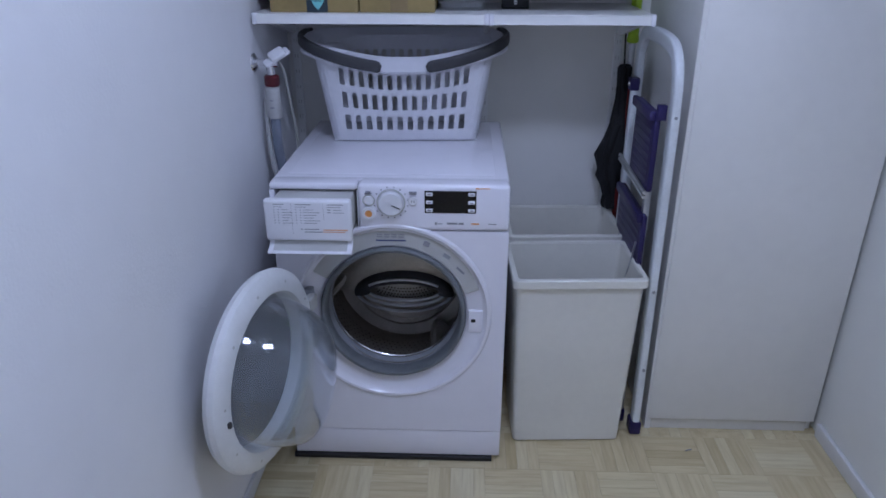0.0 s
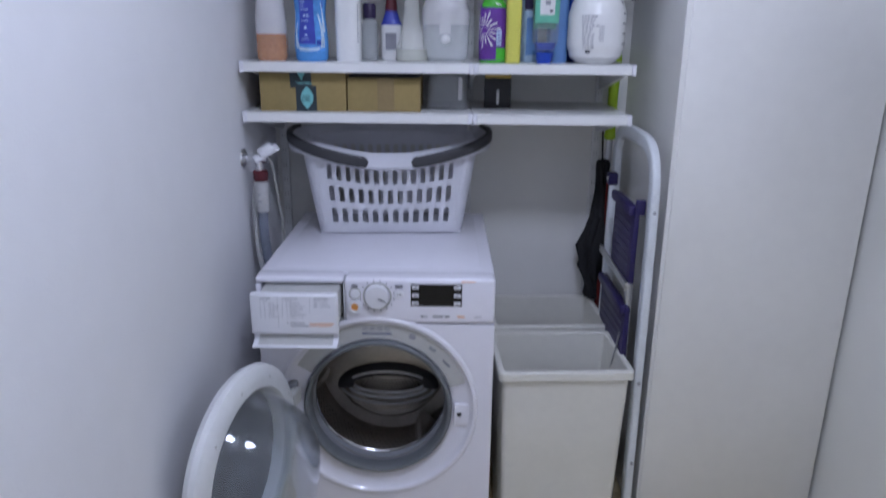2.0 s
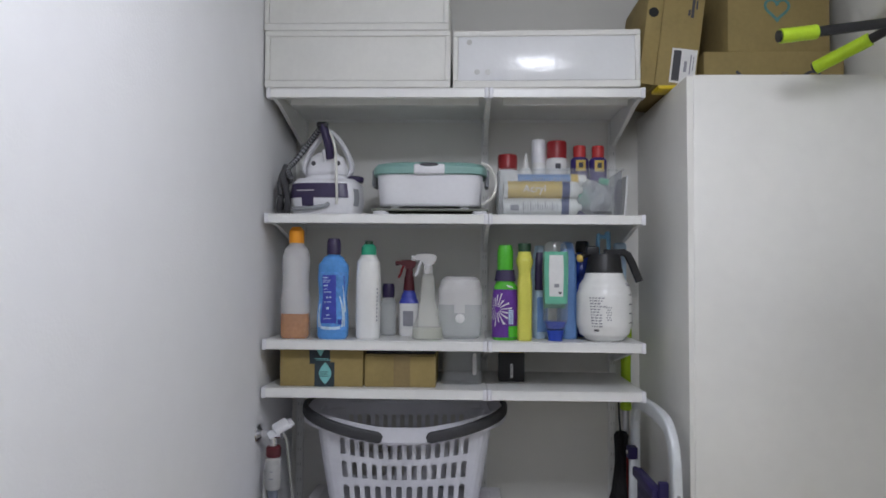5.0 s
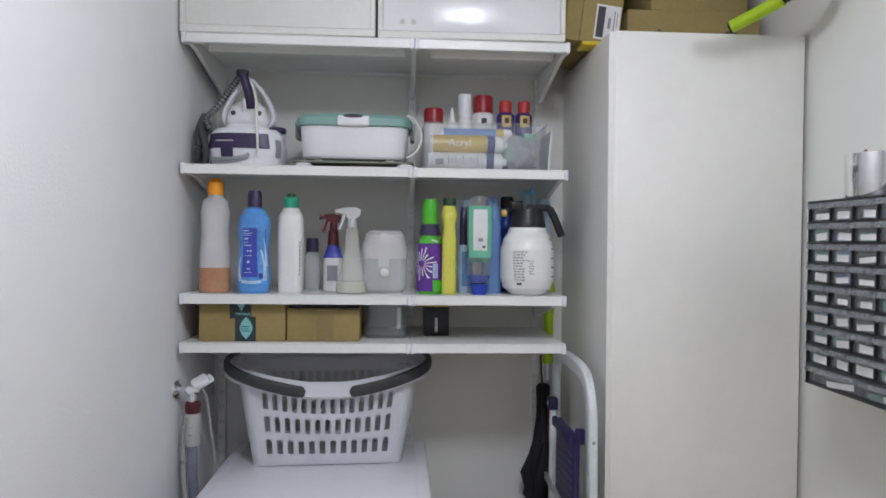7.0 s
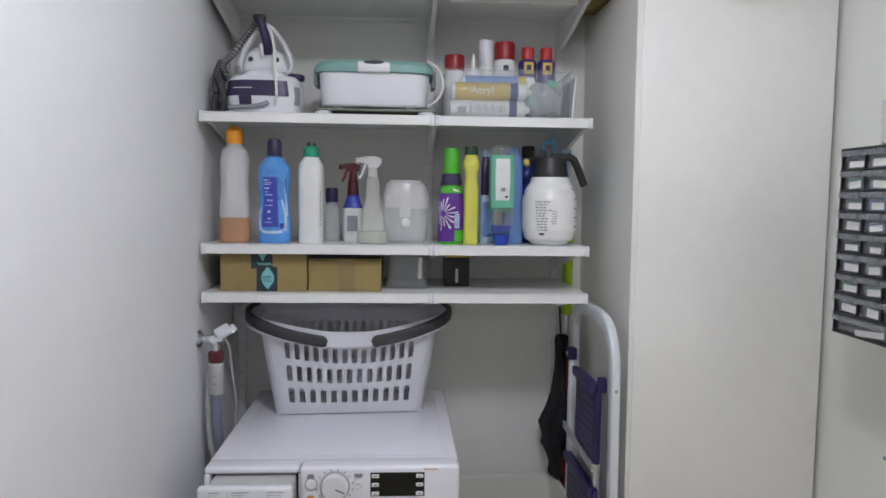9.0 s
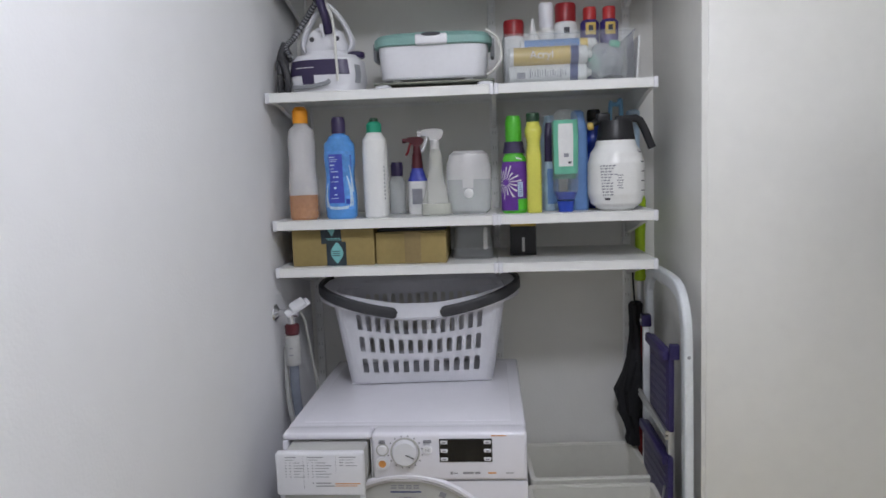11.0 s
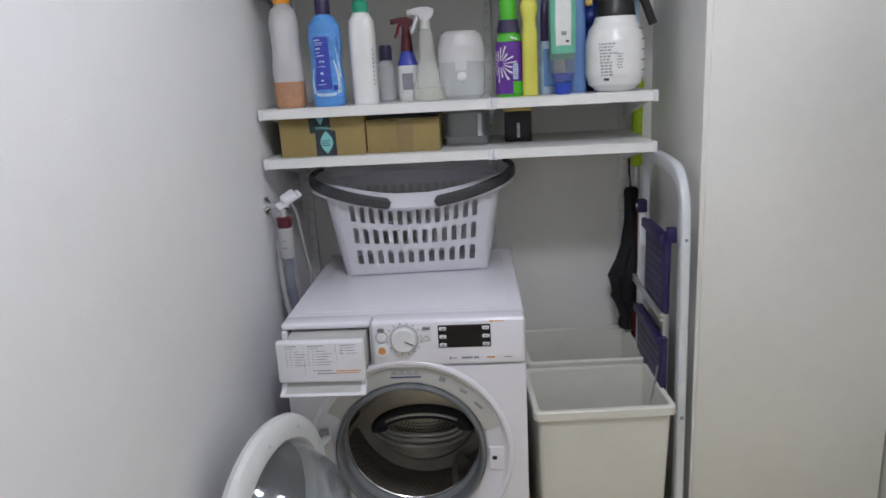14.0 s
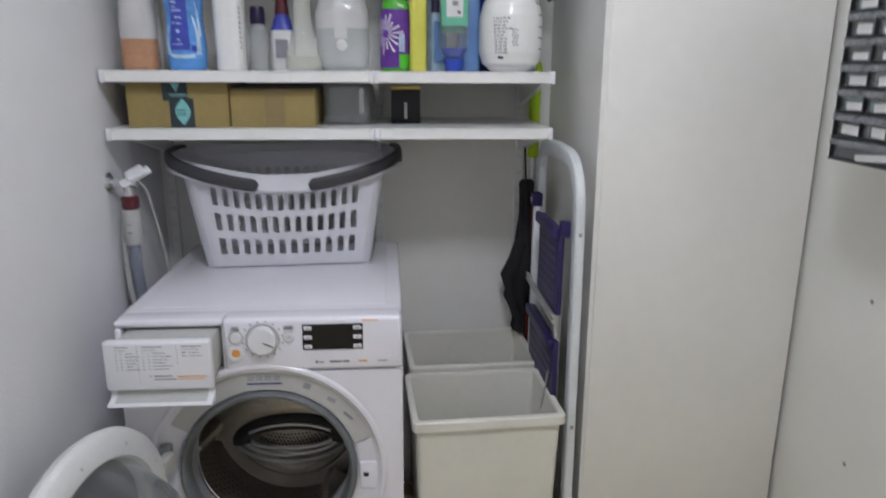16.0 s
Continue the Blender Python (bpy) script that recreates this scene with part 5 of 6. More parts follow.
part("label_patch", patch(S, 0.009, 0.040, -82, -4, 0.0018, 4, 8), M_GREEN, b, "green lower corner")
part("label_leaf", patch(S, 0.143, 0.158, -150, -20, 0.0022, 2, 8), M_GREEN, b)
gl = bmesh.new()
for k in range(5):
    streak(S, -84 + k * 5, 0.152 - k * 0.0008, -80 + k * 5, 0.153 - k * 0.0008, 0.007 - k * 0.0008, 0.006, 0.0030, 2, 0, gl)
part("label_print", gl, M_PAPER, b)
part("collar", loft([(0.160, 0.029, 0.025, 2.2), (0.20, 0.024, 0.022, 2)], z0=0.166, z1=0.198, grow=0.002), M_DARKPURPLE, b, "dark violet collar")
cap(b, 0.197, 0.0225, 0.072, M_GREEN, "tall bright green cap", ribs=False, top=0.8)

S = [(0.0, 0.019, 0.030, 4), (0.004, 0.021, 0.033, 4), (0.15, 0.021, 0.033, 4), (0.19, 0.018, 0.030, 3), (0.225, 0.024, 0.032, 3), (0.248, 0.018, 0.020, 2.4), (0.252, 0.016, 0.016, 2)]
b = bottle("cleaner_bottle", "narrow yellow bottle with dark green cap", 0.738, 0.356, S, M_YELLOW)
cap(b, 0.250, 0.0185, 0.024, M_DARKGREEN, "dark green cap", top=0.95)

S = [(0.0, 0.016, 0.014, 2), (0.030, 0.018, 0.016, 2), (0.036, 0.026, 0.022, 2.4), (0.060, 0.034, 0.026, 2.6), (0.20, 0.037, 0.028, 2.8), (0.25, 0.036, 0.027, 2.6), (0.272, 0.028, 0.022, 2.4), (0.280, 0.015, 0.012, 2.2)]
b = bottle("detergent_bottle", "clear upside-down dish soap bottle with green label", 0.824, 0.345, S, M_CLEAR)
part("cap", loft([(0.0, 0.020, 0.018, 2.4), (0.030, 0.024, 0.020, 2.4)]), M_DEEPBLUE, b, "deep blue cap at the bottom")
part("liquid", loft(S, z0=0.034, z1=0.055, grow=-0.001), M_DEEPBLUE, b, "rest of blue soap")
part("label", patch(S, 0.105, 0.250, -145, -35), M_GREENLABEL, b, "sea green label")
part("label_panel", patch(S, 0.125, 0.240, -115, -68, 0.0016), M_PAPER, b)
part("label_print", patch(S, 0.150, 0.160, -95, -85, 0.0024, 2, 4), M_INK, b)
part("label_print", patch(S, 0.132, 0.138, -86, -76, 0.0024, 2, 3), M_INK_DARK, b)
part("rear_label", patch(S, 0.09, 0.25, 35, 145), M_GREENLABEL, b)

S = [(0.0, 0.026, 0.030, 4), (0.005, 0.029, 0.033, 4), (0.22, 0.026, 0.030, 4), (0.275, 0.018, 0.022, 3), (0.282, 0.010, 0.012, 2)]
bottle("cleaner_bottle", "mid blue plastic bottle standing behind others", 0.868, 0.425, S, M_MIDBLUE)
S = [(0.0, 0.020, 0.030, 4), (0.005, 0.022, 0.033, 4), (0.21, 0.021, 0.030, 4), (0.27, 0.012, 0.018, 3)]
b = bottle("refill_pack", "flat refill pack with blue and white print", 0.788, 0.430, S, M_SKY, rz=12)
part("label", patch(S, 0.02, 0.12, -120, -60), M_MIDBLUE, b)
part("label_patch", patch(S, 0.14, 0.25, -150, -80), M_DARKPURPLE, b)
S = [(0.0, 0.034, 0.034, 2.4), (0.2, 0.034, 0.034, 2.4), (0.245, 0.022, 0.022, 2), (0.255, 0.016, 0.016, 2)]
b = bottle("cleaner_bottle", "dark blue bottle with black cap behind the sprayer", 0.925, 0.500, S, M_DEEPBLUE)
cap(b, 0.254, 0.020, 0.034, M_BLACK, "black cap")
b = thing("dish_brush", "light blue plastic brush handles behind the sprayer", "brush", at=(0.995, 0.520, Z2))
part("handle", tube([(-0.018, 0, 0.0), (-0.018, 0, 0.285), (-0.010, 0, 0.296)], 0.006, 10), M_LIGHTBLUE, b)
part("handle", tube([(0.014, 0, 0.0), (0.014, 0, 0.290), (0.004, 0, 0.302), (-0.012, 0, 0.302)], 0.0065, 10), M_LIGHTBLUE, b)
part("head", box(0.03, 0.066, -0.02, 0.02, 0.0, 0.285, 0.010, 3), M_SKY, b)

# pump sprayer
S = [(0.0, 0.046, 0.046, 2), (0.006, 0.054, 0.054, 2.2), (0.022, 0.070, 0.070, 2.1), (0.050, 0.078, 0.078, 2), (0.126, 0.0775, 0.0775, 2), (0.152, 0.071, 0.071, 2), (0.184, 0.055, 0.055, 2), (0.196, 0.051, 0.051, 2)]
b = thing("pump_sprayer", "white garden pump sprayer with black pump head", "sprayer", at=(0.966, 0.372, Z2))
part("tank", loft(S, 48), M_WHITEBOTTLE, b, "white tank with measuring marks")
part("collar", lathe([(0.052, 0.189), (0.053, 0.196), (0.050, 0.206), (0.0455, 0.238), (0.043, 0.2455), (0.0, 0.2465)], 36), M_BLACK, b, "black screw collar")
for k in range(18):
    a = 2 * math.pi * k / 18
    part("rib", moved(box(-0.0012, 0.0012, -0.0018, 0.0004, 0.192, 0.232, 0.0005, 1), pose(0, 0, 0, 0, 0, k * 20) @ Matrix.Translation((0, -0.0505, 0)) @ pose(0, 0, 0.0, -5, 0, 0)), M_BLACK, b)
part("pump_head", box(-0.052, -0.016, -0.016, 0.016, 0.2400, 0.2680, 0.006, 3), M_BLACK, b, "black pump head")
part("handle", tube([(0.000, 0, 0.248), (0.056, 0, 0.250), (0.066, 0, 0.244), (0.078, 0, 0.222), (0.100, 0, 0.168)], 0.0105, 16, straight=True, flat=0.9, up=(0, 1, 0), square=4), M_BLACK, b, "black carrying handle")
part("nozzle_arm", tube([(-0.03, 0, 0.246), (-0.05, 0, 0.244), (-0.064, 0, 0.238)], 0.009, 10), M_BLACK, b)
part("nozzle", moved(lathe([(0.011, 0), (0.011, 0.012), (0.006, 0.016)], 16), pose(-0.062, 0, 0.234, 0, -100, 0)), M_YELLOWTUBE, b, "brass nozzle")
for k in range(5):
    part("level_mark", patch(S, 0.052 + k * 0.026, 0.0545 + k * 0.026, -42, -27, 0.001, 1, 4), M_INK_DARK, b)
random.seed(3)
words = bmesh.new()
for k in range(11):
    z, a = 0.122 - k * 0.0078, -131 + 0.5 * k
    while a < -103 - (k % 3) * 4:
        w = random.uniform(2, 7)
        streak(S, a, z, a + w, z + 0.0006, 0.0034, 0.0034, 0.0012, 2, 0, words)
        a += w + 2.2
for k in range(6):
    a = -97 + (k % 2) * 2
    while a < -88:
        w = random.uniform(1.5, 4)
        streak(S, a, 0.096 - k * 0.0068, a + w, 0.097 - k * 0.0068, 0.003, 0.003, 0.0012, 2, 0, words)
        a += w + 1.6
part("print", words, M_INK, b)
part("print", streak(S, -122, 0.033, -111, 0.033, 0.006, 0.006, 0.0012, 3), M_INK_DARK, b)
part("level_mark", patch(S, 0.158, 0.164, -44, -30, 0.001, 1, 4), M_INK_PALE, b)


# ---- lowest shelf: boxes ----
Z1 = LEVELS[0] + 0.0136


def carton(name, label, x0, x1, y0, y1, z0, z1, rz=0.0):
    t = thing(name, label, "box", at=((x0 + x1) / 2, (y0 + y1) / 2, z0), rz=rz)
    w, d, h = (x1 - x0) / 2, (y1 - y0) / 2, z1 - z0
    part("body", box(-w, w, -d, d, 0, h, 0.0022, 2), M_CARD, t)
    return t, w, d, h


t, w, d, h = carton("cardboard_box", "small brown cardboard box with dark leaf label", 0.052, 0.286, 0.318, 0.560, Z1, Z1 + 0.105)
part("label", box(-0.019, 0.037, -d - 0.001, -d, 0.0, 0.068), M_LABEL_DARK, t, "dark printed paper band")
part("label", moved(box(-0.030, 0.028, -d - 0.0012, -d - 0.0001, 0.064, h - 0.001), pose(0, 0, 0, 0, -2.5, 0)), M_LABEL_DARK, t, "dark printed paper band")
leaf = [(0.004 + 0.0175 * math.sin(math.pi * k / 12) * (1 if s > 0 else -1), 0.006 + 0.062 * k / 12) for s in (1, -1) for k in (range(0, 13) if s > 0 else range(11, 0, -1))]
part("leaf_print", prism([(x + 0.007, z) for x, z in leaf], -d - 0.0018, -d - 0.0009), M_TEAL_PRINT, t, "pale teal leaf shape")
part("print", bars([(-0.004, 0.020, 0.040, 0.042), (-0.002, 0.018, 0.034, 0.036), (-0.004, 0.020, 0.028, 0.030)], -d - 0.0024, -d - 0.0017), M_LABEL_DARK, t, smooth=0)
part("leaf_print", prism([(-0.014, h - 0.002), (0.008, h - 0.002), (-0.002, h - 0.022)], -d - 0.0018, -d - 0.0009), M_TEAL_PRINT, t)
part("print", bars([(-0.018, 0.02, 0.077, 0.0785), (-0.014, 0.026, 0.073, 0.0745)], -d - 0.0018, -d - 0.0009), M_TEAL_PRINT, t, smooth=0)
t, w, d, h = carton("cardboard_box", "flat brown cardboard box closed with tape", 0.290, 0.489, 0.322, 0.540, Z1, Z1 + 0.090)
part("tape", box(-0.018, 0.028, -d - 0.0006, -d + 0.0008, 0.002, h), M_CARD_DARK, t, "brown packing tape")
part("flap_gap", box(-w + 0.003, w - 0.003, -d - 0.0004, -d + 0.001, h - 0.004, h - 0.0028), M_HOLE, t)
solo("dark_tray", box(-0.098, 0.098, -0.10, 0.10, 0.0, 0.007, 0.003, 2), M_CHARCOAL, "flat dark tray lying on a cardboard box", "tray", at=(0.389, 0.440, Z1 + 0.0905))
t = thing("plastic_tub", "clear plastic storage tub on the shelf", "container", at=(0.562, 0.475, Z1))
tub = bin_mesh(0.064, 0.105, 0.060, 0.098, 0.098)
part("body", tub, M_CLEAR, t)
part("grip", box(0.030, 0.042, -0.108, -0.104, 0.03, 0.09, 0.001, 1), M_FROST, t)
t = thing("battery_pack", "small black battery pack with copper band", "package", at=(0.709, 0.465, Z1))
part("body", box(-0.038, 0.038, -0.02, 0.02, 0, 0.086, 0.002, 2), M_BLACK, t)
part("band", box(-0.038, 0.038, -0.02, 0.02, 0.0862, 0.095, 0.002, 2), M_YELLOWTUBE, t, "copper coloured top")
part("print", bars([(-0.004, 0.004, 0.012 + k * 0.006, 0.0165 + k * 0.006) for k in range(7)], -0.0208, -0.0198), M_PAPER, t, smooth=0)


# ---- third shelf ----
Z3 = LEVELS[2] + 0.0136
ir = thing("steam_iron_station", "white and purple steam iron on its base station", "iron", at=(0.160, 0.425, Z3))
S = [(0.0, 0.092, 0.085, 3.2), (0.008, 0.098, 0.09, 3.2), (0.05, 0.105, 0.094, 3.2), (0.095, 0.100, 0.09, 3), (0.108, 0.090, 0.08, 2.8)]
part("base", loft(S, 48), M_PLASTIC, ir, "white rounded base")
part("front_band", patch(S, 0.050, 0.092, -172, -55, 0.0012, 6, 24), M_DARKPURPLE, ir, "dark purple band with dial")
part("band_print", patch(S, 0.070, 0.072, -125, -95, 0.0022, 1, 6), M_PAPER, ir)
part("band_tab", patch(S, 0.026, 0.055, -112, -95, 0.0012, 4, 6), M_DARKPURPLE, ir)
part("side_window", patch(S, 0.028, 0.078, -40, -22, 0.0012, 4, 6), M_GREY, ir, "grey water window")
part("cord_clip", tube([(-0.085, -0.080, 0.02), (-0.04, -0.100, 0.018), (0.01, -0.100, 0.026), (0.02, -0.095, 0.034)], 0.006, 10), M_GREY, ir, "grey cord on the base")
part("tank_cap", moved(lathe([(0.024, 0), (0.026, 0.004), (0.025, 0.014), (0.015, 0.018), (0, 0.019)], 24), pose(0.082, -0.01, 0.104)), M_DARKPURPLE, ir, "dark tank cap")
part("rest", loft([(0.106, 0.066, 0.058, 3), (0.120, 0.062, 0.055, 3), (0.122, 0.058, 0.05, 3)]), M_PLASTIC, ir)
DROP = Matrix.Translation((0, 0, -0.016))
sole = [(-0.050, 0, 0.137), (-0.066, 0, 0.148), (-0.070, 0, 0.172), (-0.054, 0, 0.212), (-0.026, 0, 0.252), (0.0, 0, 0.272), (0.026, 0, 0.252), (0.054, 0, 0.212), (0.070, 0, 0.172), (0.066, 0, 0.148), (0.050, 0, 0.137)]
part("soleplate_edge", moved(tube(sole, 0.008, 12, up=(0, 1, 0), flat=1.8), DROP), M_PLASTIC, ir, "white pointed rim of the iron")
heel = loft([(0.0, 0.060, 0.026, 3), (0.012, 0.062, 0.030, 3), (0.05, 0.050, 0.03, 2.6), (0.065, 0.030, 0.024, 2.4)])
part("heel", moved(moved(heel, pose(0, -0.012, 0.140)), DROP), M_PLASTIC, ir, "white heel of the iron")
for x in (-0.036, 0.036):
    part("heel_dot", moved(moved(lathe([(0.007, 0), (0.006, 0.002), (0, 0.0025)], 14), pose(x, -0.041, 0.172, 90, 0, 0)), DROP), M_INK_DARK, ir)
part("handle", moved(tube([(0.012, -0.035, 0.188), (0.010, -0.045, 0.215), (0.002, -0.052, 0.250), (-0.008, -0.050, 0.282)], 0.0125, 14, up=(0, 1, 0), flat=1.3), DROP), M_DARKPURPLE, ir, "dark purple iron handle")
part("handle_pointer", moved(tube([(-0.001, -0.048, 0.176), (-0.001, -0.062, 0.196), (-0.002, -0.066, 0.208)], 0.0045, 10), DROP), M_PLASTIC, ir)
part("handle_knob", moved(box(-0.024, 0.008, -0.066, -0.040, 0.272, 0.290, 0.005, 2), DROP), M_BLACK, ir)
hose_path = smooth_path([(-0.010, -0.040, 0.270), (-0.035, -0.02, 0.246), (-0.065, 0.0, 0.215), (-0.095, -0.01, 0.170), (-0.112, -0.035, 0.140), (-0.100, -0.05, 0.112)], 9)
part("steam_hose", tube(hose_path, 0.0070, 12, straight=True), M_GREY, ir, "grey ribbed steam hose")
ribs = bmesh.new()
for p, q in zip(hose_path[::2], hose_path[1::2]):
    tube([p, p + (q - p) * 0.75], 0.0088, 10, straight=True, bm=ribs)
part("hose_ribs", ribs, M_CHARCOAL, ir)["kind"] = "stuff"
part("cable_loop", tube([(-0.118, -0.03, 0.15), (-0.130, -0.05, 0.10), (-0.126, -0.06, 0.055), (-0.132, -0.05, 0.015), (-0.108, -0.06, 0.010), (-0.105, -0.07, 0.06), (-0.122, -0.06, 0.11)], 0.0095, 10), M_CHARCOAL, ir, "bunched dark hose")
part("cable_loop", tube([(-0.120, 0.0, 0.01), (-0.136, -0.02, 0.05), (-0.115, -0.03, 0.09), (-0.128, -0.04, 0.125), (-0.10, -0.03, 0.10)], 0.0075, 10), M_CHARCOAL, ir)
part("power_cord", tube([(0.010, -0.050, 0.246), (0.026, -0.062, 0.220), (0.036, -0.075, 0.170), (0.042, -0.096, 0.110), (0.046, -0.106, 0.055), (0.045, -0.105, 0.03)], 0.0038, 8), M_CABLE, ir, "thin white cord hanging down")

sc = thing("kitchen_scale", "flat glass scale under the lunch box", "scale", at=(0.470, 0.440, Z3))
part("plate", box(-0.165, 0.165, -0.13, 0.13, 0.012, 0.018, 0.003, 2), M_OLIVE, sc, "dark glass plate")
for x in (-0.14, 0.14):
    for y in (-0.11, 0.11):
        part("foot", moved(lathe([(0.020, 0.0), (0.022, 0.003), (0.022, 0.010), (0.018, 0.012)], 20), pose(x, y, 0)), M_PLASTIC, sc)
lb = thing("lunch_box", "white lunch box with teal lid and carrying wire", "box", at=(0.466, 0.440, Z3 + 0.0185))
S = [(0.0, 0.142, 0.094, 5), (0.006, 0.148, 0.098, 5), (0.085, 0.154, 0.104, 5), (0.090, 0.154, 0.104, 5)]
part("body", moved(loft(S, 56), pose(0, 0, 0.010)), M_PLASTIC, lb)
S2 = [(0.0, 0.150, 0.100, 4.5), (0.004, 0.166, 0.114, 4.5), (0.022, 0.166, 0.114, 4.5), (0.032, 0.158, 0.107, 4.5), (0.038, 0.14, 0.092, 4)]
part("lid", moved(loft(S2, 56), pose(0, 0, 0.098)), M_TEAL, lb, "teal green lid")
part("latch", box(-0.044, 0.044, -0.119, -0.105, 0.099, 0.128, 0.006, 3), M_PLASTIC, lb, "white front latch")
part("latch_slot", moved(lathe([(0.5, 0), (0.5, 0.02), (0, 0.021)], 28), pose(0, -0.1175, 0.1255, 90, 0, 0) @ Matrix.Diagonal((0.054, 0.011, 0.1, 1))), M_INK_DARK, lb)
for s in (-1, 1):
    part("side_clip", box(s * 0.166 - 0.006, s * 0.166 + 0.006, -0.035, 0.035, 0.072, 0.122, 0.004, 2), M_GREY, lb, "grey side clip")
for x in (-0.10, 0.10):
    part("foot", box(x - 0.012, x + 0.012, -0.08, -0.06, 0.0, 0.012, 0.002, 1), M_PLASTIC, lb)
    part("foot", box(x - 0.012, x + 0.012, 0.06, 0.08, 0.0, 0.012, 0.002, 1), M_PLASTIC, lb)
part("carrying_wire", tube([(0.150, -0.085, 0.135), (0.176, -0.098, 0.115), (0.190, -0.105, 0.075), (0.182, -0.108, 0.040), (0.160, -0.106, 0.018), (0.148, -0.104, 0.014)], 0.0035, 10), M_CABLE, lb, "white carrying wire")

tr = thing("clear_box", "clear plastic box full of tubes and cans", "container", at=(0.836, 0.425, Z3))
for a, b, c, d in ((-0.172, 0.172, -0.098, -0.0955), (-0.172, 0.172, 0.0955, 0.098), (-0.172, -0.1695, -0.0953, 0.0953), (0.1695, 0.172, -0.0953, 0.0953)):
    part("side", box(a, b, c, d, 0.0, 0.130, 0.0008, 1), M_CLEAR, tr)
part("base", box(-0.169, 0.169, -0.095, 0.095, 0.0, 0.0025), M_CLEAR, tr)
part("rim", tube([(-0.174, -0.100, 0.131), (0.174, -0.100, 0.131), (0.174, 0.100, 0.131), (-0.174, 0.100, 0.131)], 0.0032, 8, closed=True, straight=True), M_CLEAR, tr)
TX, TY = 0.836, 0.425


def cartridge(label, x, y, z, mprint, mend, text=None):
    """Sealant cartridge lying along x: tube, printed sleeve, coloured end."""
    c = thing("sealant_cartridge", label, "cartridge", at=(x, y, z))
    R0 = 0.0245
    part("tube", moved(lathe([(R0 - 0.001, -0.105), (R0, -0.103), (R0, 0.100), (R0 - 0.002, 0.104), (0.012, 0.108), (0.008, 0.118), (0, 0.119)], 28), pose(0, 0, 0, 0, 90, 0)), M_WHITEBOTTLE, c)
    part("sleeve", moved(lathe([(R0 + 0.0006, -0.095), (R0 + 0.0008, 0.058)], 28, cap=False), pose(0, 0, 0, 0, 90, 0)), mprint, c, "printed sleeve")
    part("end_band", moved(lathe([(R0 + 0.0009, 0.0585), (R0 + 0.0009, 0.080)], 28, cap=False), pose(0, 0, 0, 0, 90, 0)), mend, c, "navy end band")
    if text:
        part("lettering", moved(lettering(text, 0.030), pose(-0.02, -R0 - 0.0012, 0.0, 90, 0, 0)), M_PAPER, c, "pale lettering", smooth=0)
    else:
        part("printed_text", bars([(-0.085, -0.062, -0.012, 0.004)], -R0 - 0.0010, -R0 + 0.001), M_INK, c, smooth=0)
        part("printed_text", bars([(-0.050 + k * 0.0068, -0.0482 + k * 0.0068 + 0.0012 * (k % 3 == 0), -0.012 + (k * 3 % 4) * 0.002, 0.011 - (k * 5 % 3) * 0.003) for k in range(15)], -R0 - 0.0010, -R0 + 0.004), M_INK, c, smooth=0)
    return c


cartridge("white sealant cartridge with grey print and navy end", TX - 0.055, TY - 0.068, Z3 + 0.0275, M_PAPER, M_NAVY)
cartridge("yellow acrylic sealant cartridge with navy end", TX - 0.052, TY - 0.066, Z3 + 0.0768, M_YELLOWTUBE, M_NAVY, "Acryl")
cartridge("blue sealant cartridge behind others", TX - 0.020, TY - 0.012, Z3 + 0.105, M_MIDBLUE, M_YELLOWTUBE)


def spray_can(label, x, y, z, r, h, mbody, mcap, caph, mlabel=None, name="spray_can", slim=0.9):
    c = thing(name, label, "can", at=(x, y, z))
    part("body", lathe([(r - 0.002, 0), (r, 0.003), (r, h - 0.010), (r - 0.002, h - 0.005), (min(r - 0.004, r * (slim + 0.05)), h), (0, h)], 26), mbody, c)
    part("cap", lathe([(r * slim, h), (r * slim, h + 0.002), (r * (slim + 0.02), h + caph * 0.85), (r * (slim - 0.06), h + caph), (0, h + caph)], 26), mcap, c)
    if mlabel:
        SS = [(0, r, r, 2), (h, r, r, 2)]
        part("label", patch(SS, h - 0.044, h - 0.010, -120, -60), mlabel, c)
        part("label_print", patch(SS, h - 0.034, h - 0.018, -103, -77, 0.0018, 2, 5), M_INK_DARK, c)
    return c


spray_can("white can with wide red cap", TX - 0.142, TY + 0.020, Z3 + 0.003, 0.032, 0.142, M_PAPER, M_RED, 0.046)
spray_can("white spray can with white cap", TX - 0.046, TY + 0.058, Z3 + 0.003, 0.0235, 0.170, M_WHITEBOTTLE, M_PLASTIC, 0.070, name="aerosol_can")
spray_can("white can with red domed cap", TX + 0.008, TY + 0.050, Z3 + 0.003, 0.033, 0.182, M_PAPER, M_RED, 0.052, M_PAPER)
spray_can("small navy spray can with red cap", TX + 0.078, TY + 0.058, Z3 + 0.003, 0.0275, 0.187, M_INDIGO, M_BRIGHTRED, 0.036, M_YELLOWTUBE, slim=0.68)
spray_can("small navy spray can with red cap", TX + 0.132, TY + 0.050, Z3 + 0.003, 0.0265, 0.185, M_INDIGO, M_BRIGHTRED, 0.036, M_YELLOWTUBE, slim=0.68)
c = thing("glue_tube", "white glue tube with pointed nozzle", "tube", at=(TX - 0.088, TY + 0.010, Z3 + 0.003))
part("body", lathe([(0.020, 0), (0.022, 0.004), (0.022, 0.128), (0.016, 0.142), (0.009, 0.150), (0.0035, 0.190), (0, 0.191)], 22), M_WHITEBOTTLE, c)
random.seed(7)
c = thing("bag_of_fittings", "crumpled clear bag with green and grey fittings", "bag", at=(TX + 0.100, TY - 0.045, Z3 + 0.003))
bag = bmesh.new()
